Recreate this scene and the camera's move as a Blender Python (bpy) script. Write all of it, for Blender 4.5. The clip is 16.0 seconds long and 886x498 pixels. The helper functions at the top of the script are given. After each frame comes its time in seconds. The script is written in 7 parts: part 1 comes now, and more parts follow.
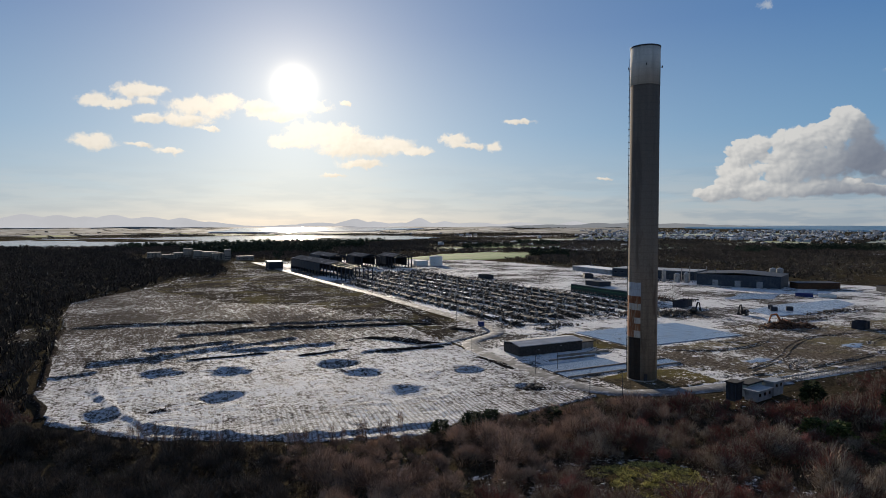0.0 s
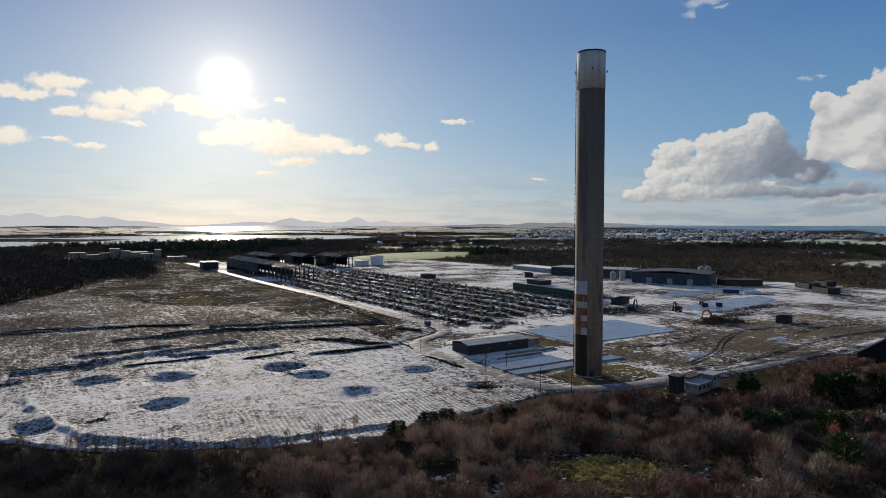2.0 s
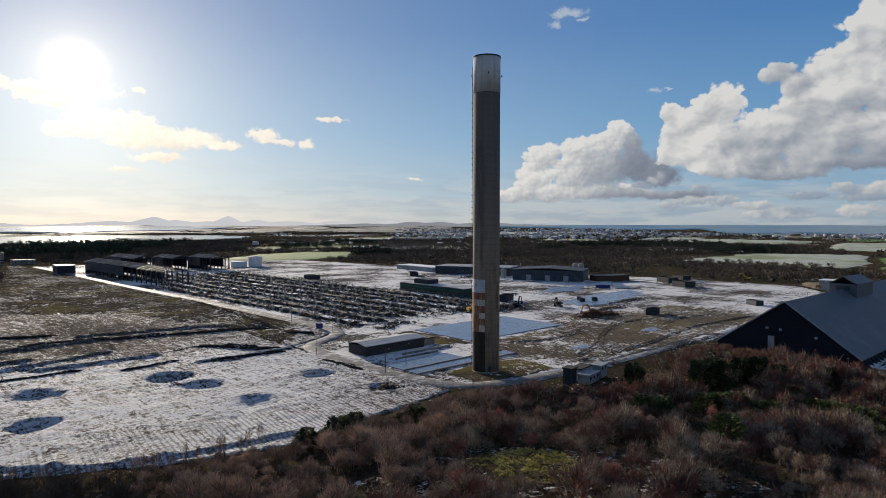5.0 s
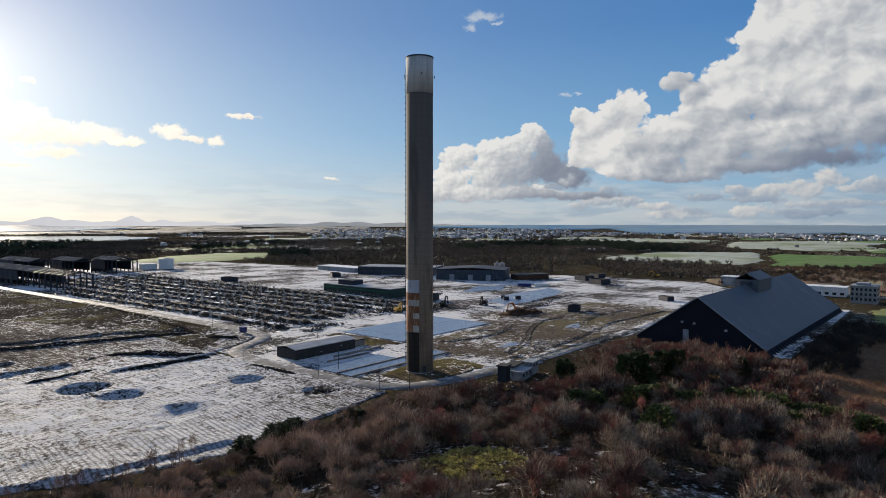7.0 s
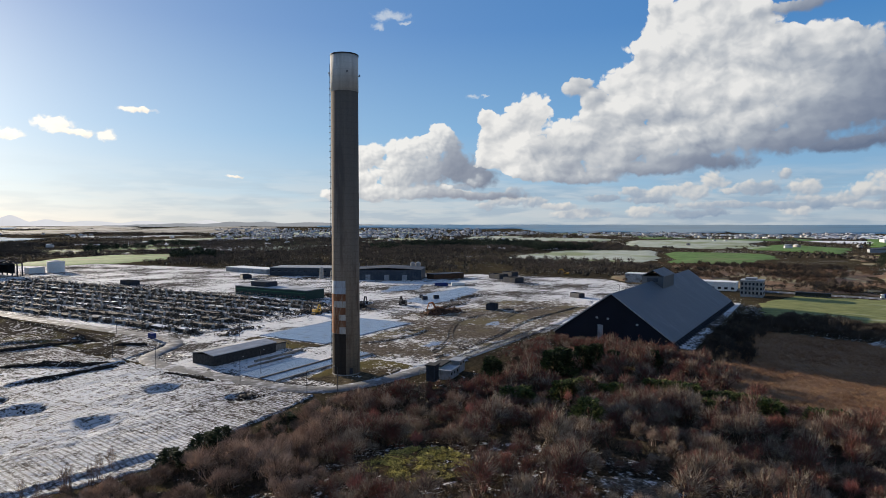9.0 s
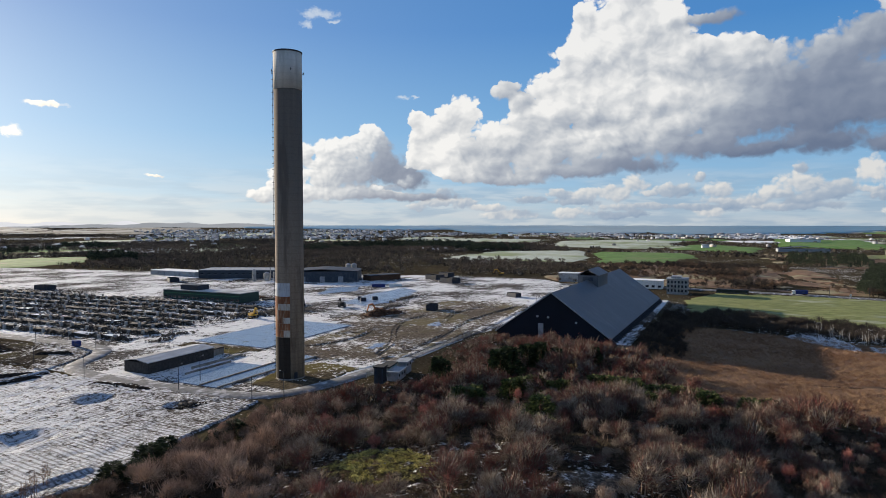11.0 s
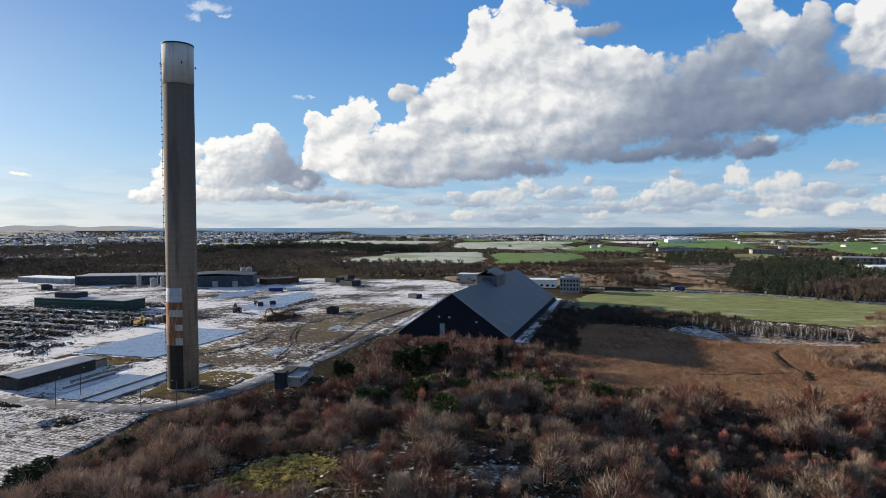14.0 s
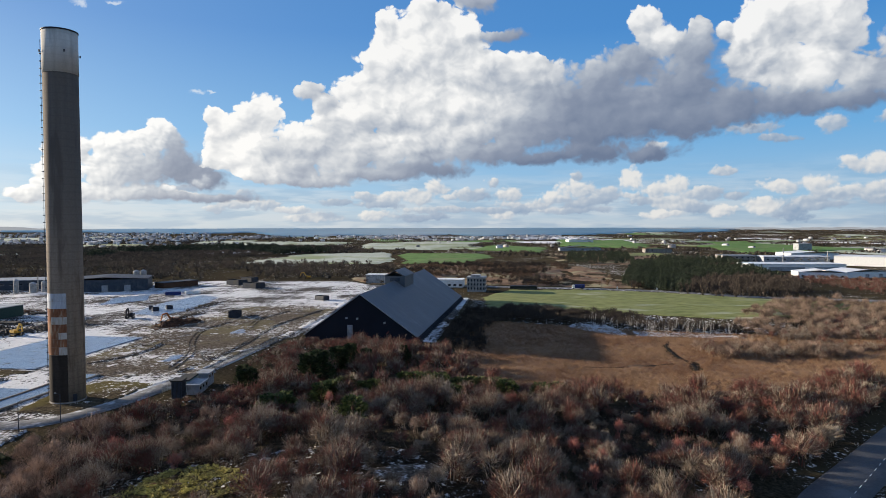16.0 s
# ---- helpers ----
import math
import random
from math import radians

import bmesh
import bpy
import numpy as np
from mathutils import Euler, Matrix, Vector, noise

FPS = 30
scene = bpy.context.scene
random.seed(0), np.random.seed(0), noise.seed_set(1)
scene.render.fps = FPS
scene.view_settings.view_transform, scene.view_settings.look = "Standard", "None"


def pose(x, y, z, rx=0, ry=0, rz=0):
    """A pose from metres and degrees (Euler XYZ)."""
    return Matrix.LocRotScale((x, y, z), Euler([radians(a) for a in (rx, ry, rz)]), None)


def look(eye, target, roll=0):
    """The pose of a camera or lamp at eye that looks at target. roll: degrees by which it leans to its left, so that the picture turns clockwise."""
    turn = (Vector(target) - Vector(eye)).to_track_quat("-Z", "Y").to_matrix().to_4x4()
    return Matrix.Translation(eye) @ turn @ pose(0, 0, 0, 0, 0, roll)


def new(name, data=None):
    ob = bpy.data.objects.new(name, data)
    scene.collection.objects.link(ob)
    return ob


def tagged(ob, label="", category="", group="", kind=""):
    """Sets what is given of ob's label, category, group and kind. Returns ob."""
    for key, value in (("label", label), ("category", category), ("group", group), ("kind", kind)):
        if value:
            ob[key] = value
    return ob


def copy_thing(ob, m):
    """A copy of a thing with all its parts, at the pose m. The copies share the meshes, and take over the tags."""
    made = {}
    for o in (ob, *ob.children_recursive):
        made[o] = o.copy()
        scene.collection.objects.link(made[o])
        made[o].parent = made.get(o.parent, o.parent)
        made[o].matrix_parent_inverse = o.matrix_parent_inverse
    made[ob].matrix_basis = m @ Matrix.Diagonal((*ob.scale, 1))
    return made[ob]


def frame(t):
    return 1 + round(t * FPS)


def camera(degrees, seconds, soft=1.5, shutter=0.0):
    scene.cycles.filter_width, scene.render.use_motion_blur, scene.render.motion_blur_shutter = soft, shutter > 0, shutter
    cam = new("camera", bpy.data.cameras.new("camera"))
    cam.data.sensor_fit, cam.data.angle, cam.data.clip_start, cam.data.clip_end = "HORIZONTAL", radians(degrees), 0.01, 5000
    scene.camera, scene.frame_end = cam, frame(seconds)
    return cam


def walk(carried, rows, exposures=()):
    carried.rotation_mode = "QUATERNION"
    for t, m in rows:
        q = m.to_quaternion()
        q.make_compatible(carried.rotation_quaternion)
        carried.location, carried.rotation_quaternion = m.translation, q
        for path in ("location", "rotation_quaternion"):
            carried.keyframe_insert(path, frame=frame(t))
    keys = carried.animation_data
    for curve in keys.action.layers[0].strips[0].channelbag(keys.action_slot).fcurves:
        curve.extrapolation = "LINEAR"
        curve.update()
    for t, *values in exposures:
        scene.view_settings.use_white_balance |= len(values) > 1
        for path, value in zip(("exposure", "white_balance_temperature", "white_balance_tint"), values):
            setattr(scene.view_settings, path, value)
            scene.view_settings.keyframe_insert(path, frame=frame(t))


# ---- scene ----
cam = camera(70.8, 16.0, soft=0.7)
PATH = [
    (0, (0.107, -0.957, 57.527), (0.977, 0.842, 57.446), -0.1),
    (0.5, (-0.955, -0.437, 57.541), (-0.057, 1.348, 57.459), -0.1),
    (1, (-2.024, 0.128, 57.567), (-1.089, 1.894, 57.485), -0.1),
    (1.5, (-3.073, 0.798, 57.623), (-2.084, 2.534, 57.54), -0.1),
    (2, (-4.183, 1.561, 57.698), (-3.137, 3.264, 57.615), 0.0),
    (2.5, (-5.325, 2.387, 57.761), (-4.224, 4.054, 57.677), 0.0),
    (3, (-6.439, 3.22, 57.799), (-5.285, 4.852, 57.715), 0.0),
    (3.5, (-7.465, 4.094, 57.831), (-6.258, 5.687, 57.747), 0.0),
    (4, (-8.48, 5.058, 57.877), (-7.222, 6.61, 57.792), 0.1),
    (4.5, (-9.501, 6.053, 57.907), (-8.192, 7.563, 57.822), 0.0),
    (5, (-10.527, 7.087, 57.934), (-9.169, 8.553, 57.849), 0.0),
    (5.5, (-11.552, 8.169, 57.961), (-10.148, 9.59, 57.876), 0.0),
    (6, (-12.576, 9.31, 57.988), (-11.125, 10.683, 57.902), 0.0),
    (6.5, (-13.596, 10.518, 58.017), (-12.101, 11.844, 57.931), -0.0),
    (7, (-14.611, 11.807, 58.058), (-13.071, 13.081, 57.973), -0.0),
    (7.5, (-15.611, 13.14, 58.104), (-14.027, 14.359, 58.018), 0.0),
    (8, (-16.581, 14.451, 58.153), (-14.956, 15.614, 58.066), 0.0),
    (8.5, (-17.479, 15.757, 58.196), (-15.812, 16.858, 58.11), 0.1),
    (9, (-18.344, 17.106, 58.213), (-16.637, 18.144, 58.127), 0.0),
    (9.5, (-19.156, 18.543, 58.209), (-17.416, 19.526, 58.124), 0.0),
    (10, (-19.897, 19.967, 58.201), (-18.13, 20.899, 58.117), -0.0),
    (10.5, (-20.553, 21.278, 58.193), (-18.762, 22.164, 58.109), -0.0),
    (11, (-21.106, 22.371, 58.183), (-19.294, 23.214, 58.1), -0.0),
    (11.5, (-21.537, 23.145, 58.165), (-19.704, 23.942, 58.084), -0.0),
    (12, (-21.827, 23.492, 58.097), (-19.975, 24.242, 58.018), -0.1),
    (12.5, (-21.968, 23.497, 58.007), (-20.095, 24.196, 57.929), -0.1),
    (13, (-22.083, 23.493, 57.946), (-20.192, 24.139, 57.869), -0.1),
    (13.5, (-22.088, 23.482, 57.896), (-20.18, 24.078, 57.819), -0.1),
    (14, (-21.975, 23.46, 57.859), (-20.051, 24.0, 57.783), -0.1),
    (14.5, (-21.816, 23.393, 57.832), (-19.875, 23.87, 57.757), -0.1),
    (15, (-21.795, 23.382, 57.811), (-19.838, 23.785, 57.735), -0.2),
    (15.5, (-21.891, 23.288, 57.823), (-19.919, 23.616, 57.747), -0.1),
    (16, (-22.034, 23.083, 57.841), (-20.051, 23.336, 57.766), -0.1),
]
EXPOSURES = [(0.0, 0.36), (4.0, 0.43), (9.0, 0.80), (12.0, 0.94), (16.0, 1.02)]
walk(cam, [(t, look(eye, target, roll)) for t, eye, target, roll in PATH], EXPOSURES)

# The sun stands low ahead of the camera's first view.
SUN_AZ, SUN_EL = 12.5, 12.0
sun = new("sun", bpy.data.lights.new("sun", "SUN"))
sun.data.energy, sun.data.angle, sun.data.color = 5.0, radians(0.55), (1.0, 0.87, 0.70)
_s = (math.sin(radians(SUN_AZ)) * math.cos(radians(SUN_EL)), math.cos(radians(SUN_AZ)) * math.cos(radians(SUN_EL)), math.sin(radians(SUN_EL)))
sun.matrix_world = look((_s[0] * 900, _s[1] * 900, _s[2] * 900), (0, 0, 0))


class Nodes:
    """Small shorthand to write node trees."""

    def __init__(self, tree):
        self.tree = tree

    def add(self, kind, operation=None):
        n = self.tree.nodes.new(kind)
        if operation:
            n.operation = operation
        return n

    def put(self, socket, value):
        if hasattr(value, "links"):
            self.tree.links.new(value, socket)
        else:
            socket.default_value = value

    def math(self, op, a, b=0.0, c=None, clamp=False):
        n = self.add("ShaderNodeMath", op)
        n.use_clamp = clamp
        self.put(n.inputs[0], a)
        self.put(n.inputs[1], b)
        if c is not None:
            self.put(n.inputs[2], c)
        return n.outputs[0]

    def vec(self, op, a, b=(0, 0, 0), out=0):
        n = self.add("ShaderNodeVectorMath", op)
        self.put(n.inputs[0], a)
        self.put(n.inputs[1], b)
        return n.outputs["Value"] if out else n.outputs["Vector"]

    def noise(self, where, scale, detail=5.0, rough=0.55, color=False, distort=0.0):
        n = self.add("ShaderNodeTexNoise")
        self.put(n.inputs["Vector"], where)
        n.inputs["Scale"].default_value, n.inputs["Detail"].default_value = scale, detail
        n.inputs["Roughness"].default_value, n.inputs["Distortion"].default_value = rough, distort
        return n.outputs["Color" if color else "Fac"]

    def ramp(self, fac, stops):
        n = self.add("ShaderNodeValToRGB")
        e = n.color_ramp.elements
        while len(e) < len(stops):
            e.new(0.5)
        for k, (at, col) in enumerate(stops):
            e[k].position = at
            e[k].color = (*col, 1) if len(col) == 3 else col
        self.put(n.inputs[0], fac)
        return n.outputs[0]

    def step(self, x, lo, hi, a=0.0, b=1.0):
        n = self.add("ShaderNodeMapRange")
        n.interpolation_type = "SMOOTHSTEP"
        for s, v in zip(("Value", "From Min", "From Max", "To Min", "To Max"), (x, lo, hi, a, b)):
            self.put(n.inputs[s], v)
        return n.outputs[0]

    def mix(self, fac, a, b, kind="MIX"):
        n = self.add("ShaderNodeMix")
        n.data_type, n.blend_type = "RGBA", kind
        self.put(n.inputs[0], fac)
        for s, v in ((n.inputs[6], a), (n.inputs[7], b)):
            self.put(s, (*v, 1) if isinstance(v, tuple) and len(v) == 3 else v)
        return n.outputs[2]


# Clouds: azimuth and elevation of each billow's middle, half width and half height in degrees, and how much of the sun it takes.
BANK_WEST = [(62.9, 9.4, 0.91, 0.7, 1), (64, 8, 1.66, 1.62, 1), (66.4, 9.6, 1.99, 1.62, 1), (63.6, 5.8, 1.66, 1.15, 0.95), (66.1, 6.5, 2.75, 1.94, 0.95), (67.1, 4.6, 2.4, 0.99, 0.9), (70.4, 6.5, 2.86, 2.18, 0.85), (70.9, 11.5, 1.38, 0.82, 0.72), (72.4, 10.5, 1.3, 0.97, 0.7), (73.4, 8.7, 2.51, 2.08, 0.9), (76.2, 6.7, 3.82, 1.81, 0.85), (73.7, 5.8, 2.77, 1.01, 0.8)]
BANK_TOWER = [(75.5, 11.2, 2.33, 2.24, 1), (77.5, 14, 2.14, 2.67, 1), (77.9, 17.5, 1.12, 1.38, 1), (79.7, 15.4, 2.46, 2.64, 1), (81.5, 18.3, 1.95, 1.19, 1), (83.3, 16, 2.82, 2.58, 1), (86, 13.7, 2.82, 2.21, 0.95), (79.6, 10.2, 4, 2.87, 0.92), (83.7, 10.4, 3.6, 2.77, 0.95), (83.7, 7.9, 2.99, 1.31, 0.82), (88.8, 13.5, 2.64, 1.91, 0.85), (91.3, 13, 2.01, 1.72, 0.78), (89.3, 10.8, 2.54, 1.18, 0.72), (85.7, 19.9, 1.84, 1.34, 0.6), (88.3, 16.7, 2.24, 0.65, 0.45)]
BANK_SHADE = [(91.4, 8.6, 5.03, 2.08, 0.36), (94.8, 9.9, 3.69, 3.01, 0.32), (96.8, 12.2, 2.52, 2.27, 0.36), (99.3, 13.9, 2.36, 1.66, 0.42), (99.7, 9.7, 4.01, 2.62, 0.32), (103.3, 11.8, 3.83, 2.84, 0.34), (103.4, 8.8, 3.84, 1.87, 0.3), (107.3, 9.7, 3.2, 1.9, 0.33), (111.8, 9.7, 3.94, 1.22, 0.34), (115.6, 9.7, 3.46, 1, 0.36), (96.3, 6.6, 4.15, 0.99, 0.2), (91.9, 5.9, 3.78, 0.6, 0.16), (87.3, 6.7, 3.85, 1.21, 0.42), (101.1, 6.2, 2.79, 0.77, 0.22), (80.6, 5.1, 4.64, 0.78, 0.36), (76.5, 4.5, 5.1, 0.64, 0.5), (71.4, 3.9, 3.48, 0.56, 0.66)]
BANK_EAST = [(100.5, 17, 1.4, 1.37, 1), (101.7, 15.6, 1.52, 1.34, 0.95), (105.1, 16, 0.84, 1.04, 0.7), (106.8, 15.7, 0.64, 0.69, 0.8), (104.4, 14.3, 2.13, 1.6, 0.46), (109.3, 15.2, 1.89, 2.2, 1), (111.7, 15.8, 2.67, 2.38, 1), (114.4, 14.9, 2.08, 2.1, 0.95), (115.5, 16.2, 1.31, 1.42, 0.9), (109.8, 12.9, 2.37, 1.64, 0.95), (113, 12.2, 3, 1.77, 0.9), (107.7, 13.6, 1.18, 1.57, 0.8), (116.7, 11.2, 2.06, 1.14, 0.75), (119.1, 11, 2.01, 1.27, 0.7), (122, 10.9, 2.79, 1.91, 0.7), (125, 12, 8, 4, 0.5), (140, 13, 9, 4, 0.7)]
HEAP = [(58.5, 8.1, 1.1, 0.77, 1), (57.2, 6.9, 1.58, 1, 0.95), (55, 6.5, 1.51, 1.07, 1), (51.2, 5.6, 1.03, 1.21, 1), (52.3, 6.1, 0.98, 1.13, 1), (59.5, 7, 1.03, 1.11, 0.52), (59.9, 5.2, 2.08, 1.59, 0.28), (57, 4.6, 2.32, 1.56, 0.56), (54.5, 4.5, 1.5, 1.52, 0.85), (61.7, 4.2, 2.23, 1.24, 0.26), (51.1, 3.9, 1.77, 1.04, 0.95), (49.6, 2.5, 2.07, 0.73, 0.85), (52.9, 2.6, 2.99, 0.8, 0.88), (61.5, 3.6, 0.8, 0.43, 1), (62, 4, 0.45, 0.38, 1), (59.1, 3.2, 0.6, 0.33, 1), (57, 2.7, 2.41, 0.78, 0.62), (61.2, 2.4, 6.2, 0.43, 0.45)]
ROW = [(99.5, 4, 0.76, 0.84, 1), (103, 3.4, 1.1, 0.77, 0.9), (101.6, 3, 0.93, 0.68, 0.8), (95, 3.1, 1.68, 0.76, 0.8), (92.5, 2.6, 0.81, 0.51, 0.9), (88.9, 2.6, 1.23, 0.72, 0.7), (88.3, 1, 1.13, 0.36, 0.9), (106.6, 1.2, 1.09, 0.38, 0.9), (110, 1.4, 1.15, 0.55, 0.9), (102.2, 1, 1.48, 0.34, 0.85), (111.1, 3.1, 1.44, 0.54, 0.8), (113.6, 3.2, 1.07, 0.58, 0.85), (114.9, 2.6, 1.41, 0.48, 0.75), (116.1, 4.8, 1.23, 0.51, 0.8), (117.9, 4.7, 1.18, 0.75, 0.85), (117.9, 2.5, 1.94, 0.76, 0.6), (120.6, 3.2, 2.27, 0.9, 0.8), (97.4, 2.7, 1.16, 0.55, 0.6)]
ROW_LOW = [(82.1, 3.3, 0.93, 0.72, 0.8), (80.7, 2.5, 1.14, 0.52, 0.8), (77.7, 2.5, 1.64, 0.51, 0.75), (75.4, 2.7, 1.02, 0.31, 0.6), (70.9, 0.8, 2.23, 0.35, 0.85), (85.3, 2.8, 1.45, 0.52, 0.6), (94.9, 4.4, 0.54, 0.4, 0.5), (107, 4.6, 1.12, 0.33, 0.6), (87.3, 4, 0.51, 0.36, 0.6), (101.5, 6.8, 0.79, 0.43, 0.8), (109, 7.8, 1.83, 0.36, 0.45), (110.8, 6.9, 1.37, 0.31, 0.25), (114.5, 7.9, 0.97, 0.6, 0.5), (118.6, 8, 0.95, 0.49, 0.35), (105.7, 2.6, 2.2, 0.43, 0.5), (94.4, 1.4, 2.98, 0.3, 0.5), (113.5, 1.7, 1.92, 0.36, 0.5), (82.6, 1.4, 3.11, 0.26, 0.5), (66, 2, 2.14, 0.25, 0.7)]
PUFFS = [(-0.1, 10.8, 1.68, 0.67, 0.95), (1.3, 11.1, 1.03, 0.4, 0.9), (-3.1, 10, 1.19, 0.52, 0.9), (-1.7, 9.7, 1.8, 0.4, 0.9), (0.5, 9.9, 0.76, 0.32, 0.8), (4.6, 9.9, 2.43, 0.83, 0.9), (6.8, 10.5, 1.2, 0.66, 0.95), (0.9, 8.6, 1.36, 0.36, 0.8), (3.2, 8.8, 2.21, 0.51, 0.8), (5.3, 8.1, 0.82, 0.24, 0.7), (9.7, 10, 1.72, 0.62, 0.7), (11.1, 9.4, 2.42, 0.43, 0.8), (14.3, 10.3, 1.39, 0.58, 0.95), (-3.4, 6.6, 1.66, 0.67, 0.9), (-0.1, 6.5, 0.93, 0.23, 0.7), (2.4, 6.2, 1.22, 0.28, 0.8), (17.1, 10.6, 0.61, 0.2, 0.6)]
PUFFS_SUN = [(14, 8, 2.28, 0.99, 1), (16, 7.9, 2.41, 0.99, 0.8), (18, 6.9, 3.45, 1, 0.6), (21.1, 7.1, 2.46, 0.71, 0.8), (23.3, 6.7, 1.65, 0.41, 0.9), (12, 7.2, 1.95, 0.59, 0.9), (18.5, 5.4, 2.04, 0.41, 0.6), (15.8, 4.4, 1.01, 0.2, 0.5), (26.9, 7.7, 1.34, 0.45, 0.9), (30.4, 6.9, 0.77, 0.45, 1), (27.9, 7.2, 1.55, 0.25, 0.8), (32.7, 9.1, 1.32, 0.2, 0.9), (40.2, 4, 0.68, 0.15, 0.6)]
WISPS = [(54.1, 18.1, 1.22, 0.35, 0.9), (52.8, 17, 0.53, 0.31, 0.8), (55.3, 17.5, 0.57, 0.16, 0.7), (53.1, 17.9, 0.65, 0.27, 0.7), (61.3, 11.2, 0.62, 0.17, 0.8), (62.6, 11.2, 0.25, 0.09, 0.7)]
BANK_CORE = [(82.6, 13.3, 2.07, 1.7, 0.95), (89.4, 8.4, 2.79, 2, 0.6), (92.8, 10.8, 2.67, 2.75, 0.44), (81.7, 6.9, 3.49, 1.49, 0.7), (97.3, 10.8, 2.49, 2.65, 0.34), (97.7, 9, 3.71, 1.79, 0.32)]
# The rows go on as small heads down to the sea's edge.
_c = random.Random(5)
ROW_FAR = [(60 + k * 1.5 + _c.uniform(-1.0, 1.0), _c.choice((0.9, 1.6, 2.3, 3.0)) + _c.uniform(-0.3, 0.3), _c.uniform(0.7, 1.9), _c.uniform(0.25, 0.5), _c.uniform(0.10, 0.75)) for k in range(40)]

world = bpy.data.worlds.new("sky")
scene.world = world
world.use_nodes = True
world.node_tree.nodes.clear()
W = Nodes(world.node_tree)
sky = W.add("ShaderNodeTexSky")
sky.sky_type, sky.sun_disc, sky.sun_elevation, sky.sun_rotation = "NISHITA", False, radians(SUN_EL), radians(SUN_AZ)
sky.altitude, sky.air_density, sky.dust_density, sky.ozone_density = 60.0, 1.0, 0.3, 3.0
aim = W.vec("NORMALIZE", W.add("ShaderNodeTexCoord").outputs["Generated"])
xyz = W.add("ShaderNodeSeparateXYZ")
W.put(xyz.inputs[0], aim)
az = W.math("MULTIPLY", W.math("ARCTAN2", xyz.outputs[0], xyz.outputs[1]), 57.2958)
el = W.math("MULTIPLY", W.math("ARCSINE", xyz.outputs[2]), 57.2958)
spot = W.add("ShaderNodeCombineXYZ")
W.put(spot.inputs[0], az)
W.put(spot.inputs[1], el)
spot = spot.outputs[0]


def shifted(size, amount, detail):
    n = W.noise(spot, size, detail, 0.6, color=True)
    return W.vec("MULTIPLY", W.vec("SUBTRACT", n, (0.5, 0.5, 0.5)), (amount, amount * 0.75, 0))


def clouds(where, lobes, grow=0.95, sharp=3.2):
    """How deep in the clouds a spot lies (1 in the middle of a billow, below 0 outside), and how much sun the billows there take."""
    total, lit = None, None
    for u, v, ru, rv, s in lobes:
        q = W.vec("MULTIPLY", W.vec("SUBTRACT", where, (u, v, 0)), (grow / ru, grow / rv, 0))
        w = W.math("POWER", 2.718, W.math("MULTIPLY", W.vec("DOT_PRODUCT", q, q, out=1), -sharp))
        # Billows are lighter towards the sun and the top.
        side = W.math("ADD", W.vec("DOT_PRODUCT", q, (-0.14, 0.26, 0), out=1), s)
        total = w if total is None else W.math("ADD", total, w)
        lit = W.math("MULTIPLY", w, side) if lit is None else W.math("MULTIPLY_ADD", w, side, lit)
    deep = W.math("ADD", 1.0, W.math("MULTIPLY", W.math("SQRT", W.math("MAXIMUM", W.math("MULTIPLY", W.math("LOGARITHM", W.math("ADD", total, 1e-9), 2.718), -1 / sharp), 0.0)), -1.0))
    return deep, W.math("DIVIDE", lit, W.math("ADD", total, 1e-9))


warp = W.vec("ADD", spot, W.vec("ADD", shifted(0.20, 2.0, 2.0), shifted(0.9, 0.7, 3.0)))
warp_small = W.vec("ADD", spot, W.vec("ADD", shifted(0.45, 1.1, 2.0), shifted(2.0, 0.5, 5.0)))
wisp = W.vec("ADD", spot, W.vec("ADD", shifted(0.4, 1.2, 2.0), shifted(1.5, 1.1, 8.0)))
bank, bank_lit = clouds(warp, BANK_WEST + BANK_TOWER + BANK_CORE + BANK_SHADE + BANK_EAST)
heap, heap_lit = clouds(warp_small, HEAP)
rows_in, rows_lit = clouds(warp_small, ROW + ROW_LOW + ROW_FAR)
puff, puff_lit = clouds(wisp, PUFFS + PUFFS_SUN)
wisp_in, _ = clouds(wisp, WISPS)


def billow(shift, sizes, flat=1.15):
    """Round heads of cumulus in several sizes: high in the middle of a head, low in its seams."""
    total = None
    for size, amount in sizes:
        v = W.add("ShaderNodeTexVoronoi")
        v.voronoi_dimensions, v.feature = "2D", "SMOOTH_F1"
        W.put(v.inputs["Vector"], W.vec("MULTIPLY", W.vec("ADD", warp, shift), (1.0, flat, 0)))
        v.inputs["Scale"].default_value, v.inputs["Smoothness"].default_value = size, 0.25
        q = W.math("MULTIPLY", W.math("SUBTRACT", 0.45, v.outputs["Distance"]), amount)
        total = q if total is None else W.math("ADD", total, q)
    return total


BIG, SMALL = ((0.33, 0.34), (0.80, 0.32), (2.0, 0.20)), ((0.9, 0.42), (2.2, 0.20))
SOFT = ((0.33, 0.40), (0.80, 0.24), (2.0, 0.09))
heads = billow((0, 0, 0), BIG)
shape, shape_sun = billow((0, 0, 0), SOFT), billow((-0.55, 0.45, 0), SOFT)
knobs, knobs_sun = billow((0, 0, 0), SMALL), billow((-0.22, 0.20, 0), SMALL)
fuzz = W.math("MULTIPLY", W.math("SUBTRACT", W.noise(warp, 1.6, 6.0, 0.6), 0.5), 0.35)
smooth = W.math("MULTIPLY", W.math("SUBTRACT", W.noise(W.vec("MULTIPLY", warp, (0.8, 1.5, 1)), 0.28, 4.0, 0.5), 0.5), 1.05)
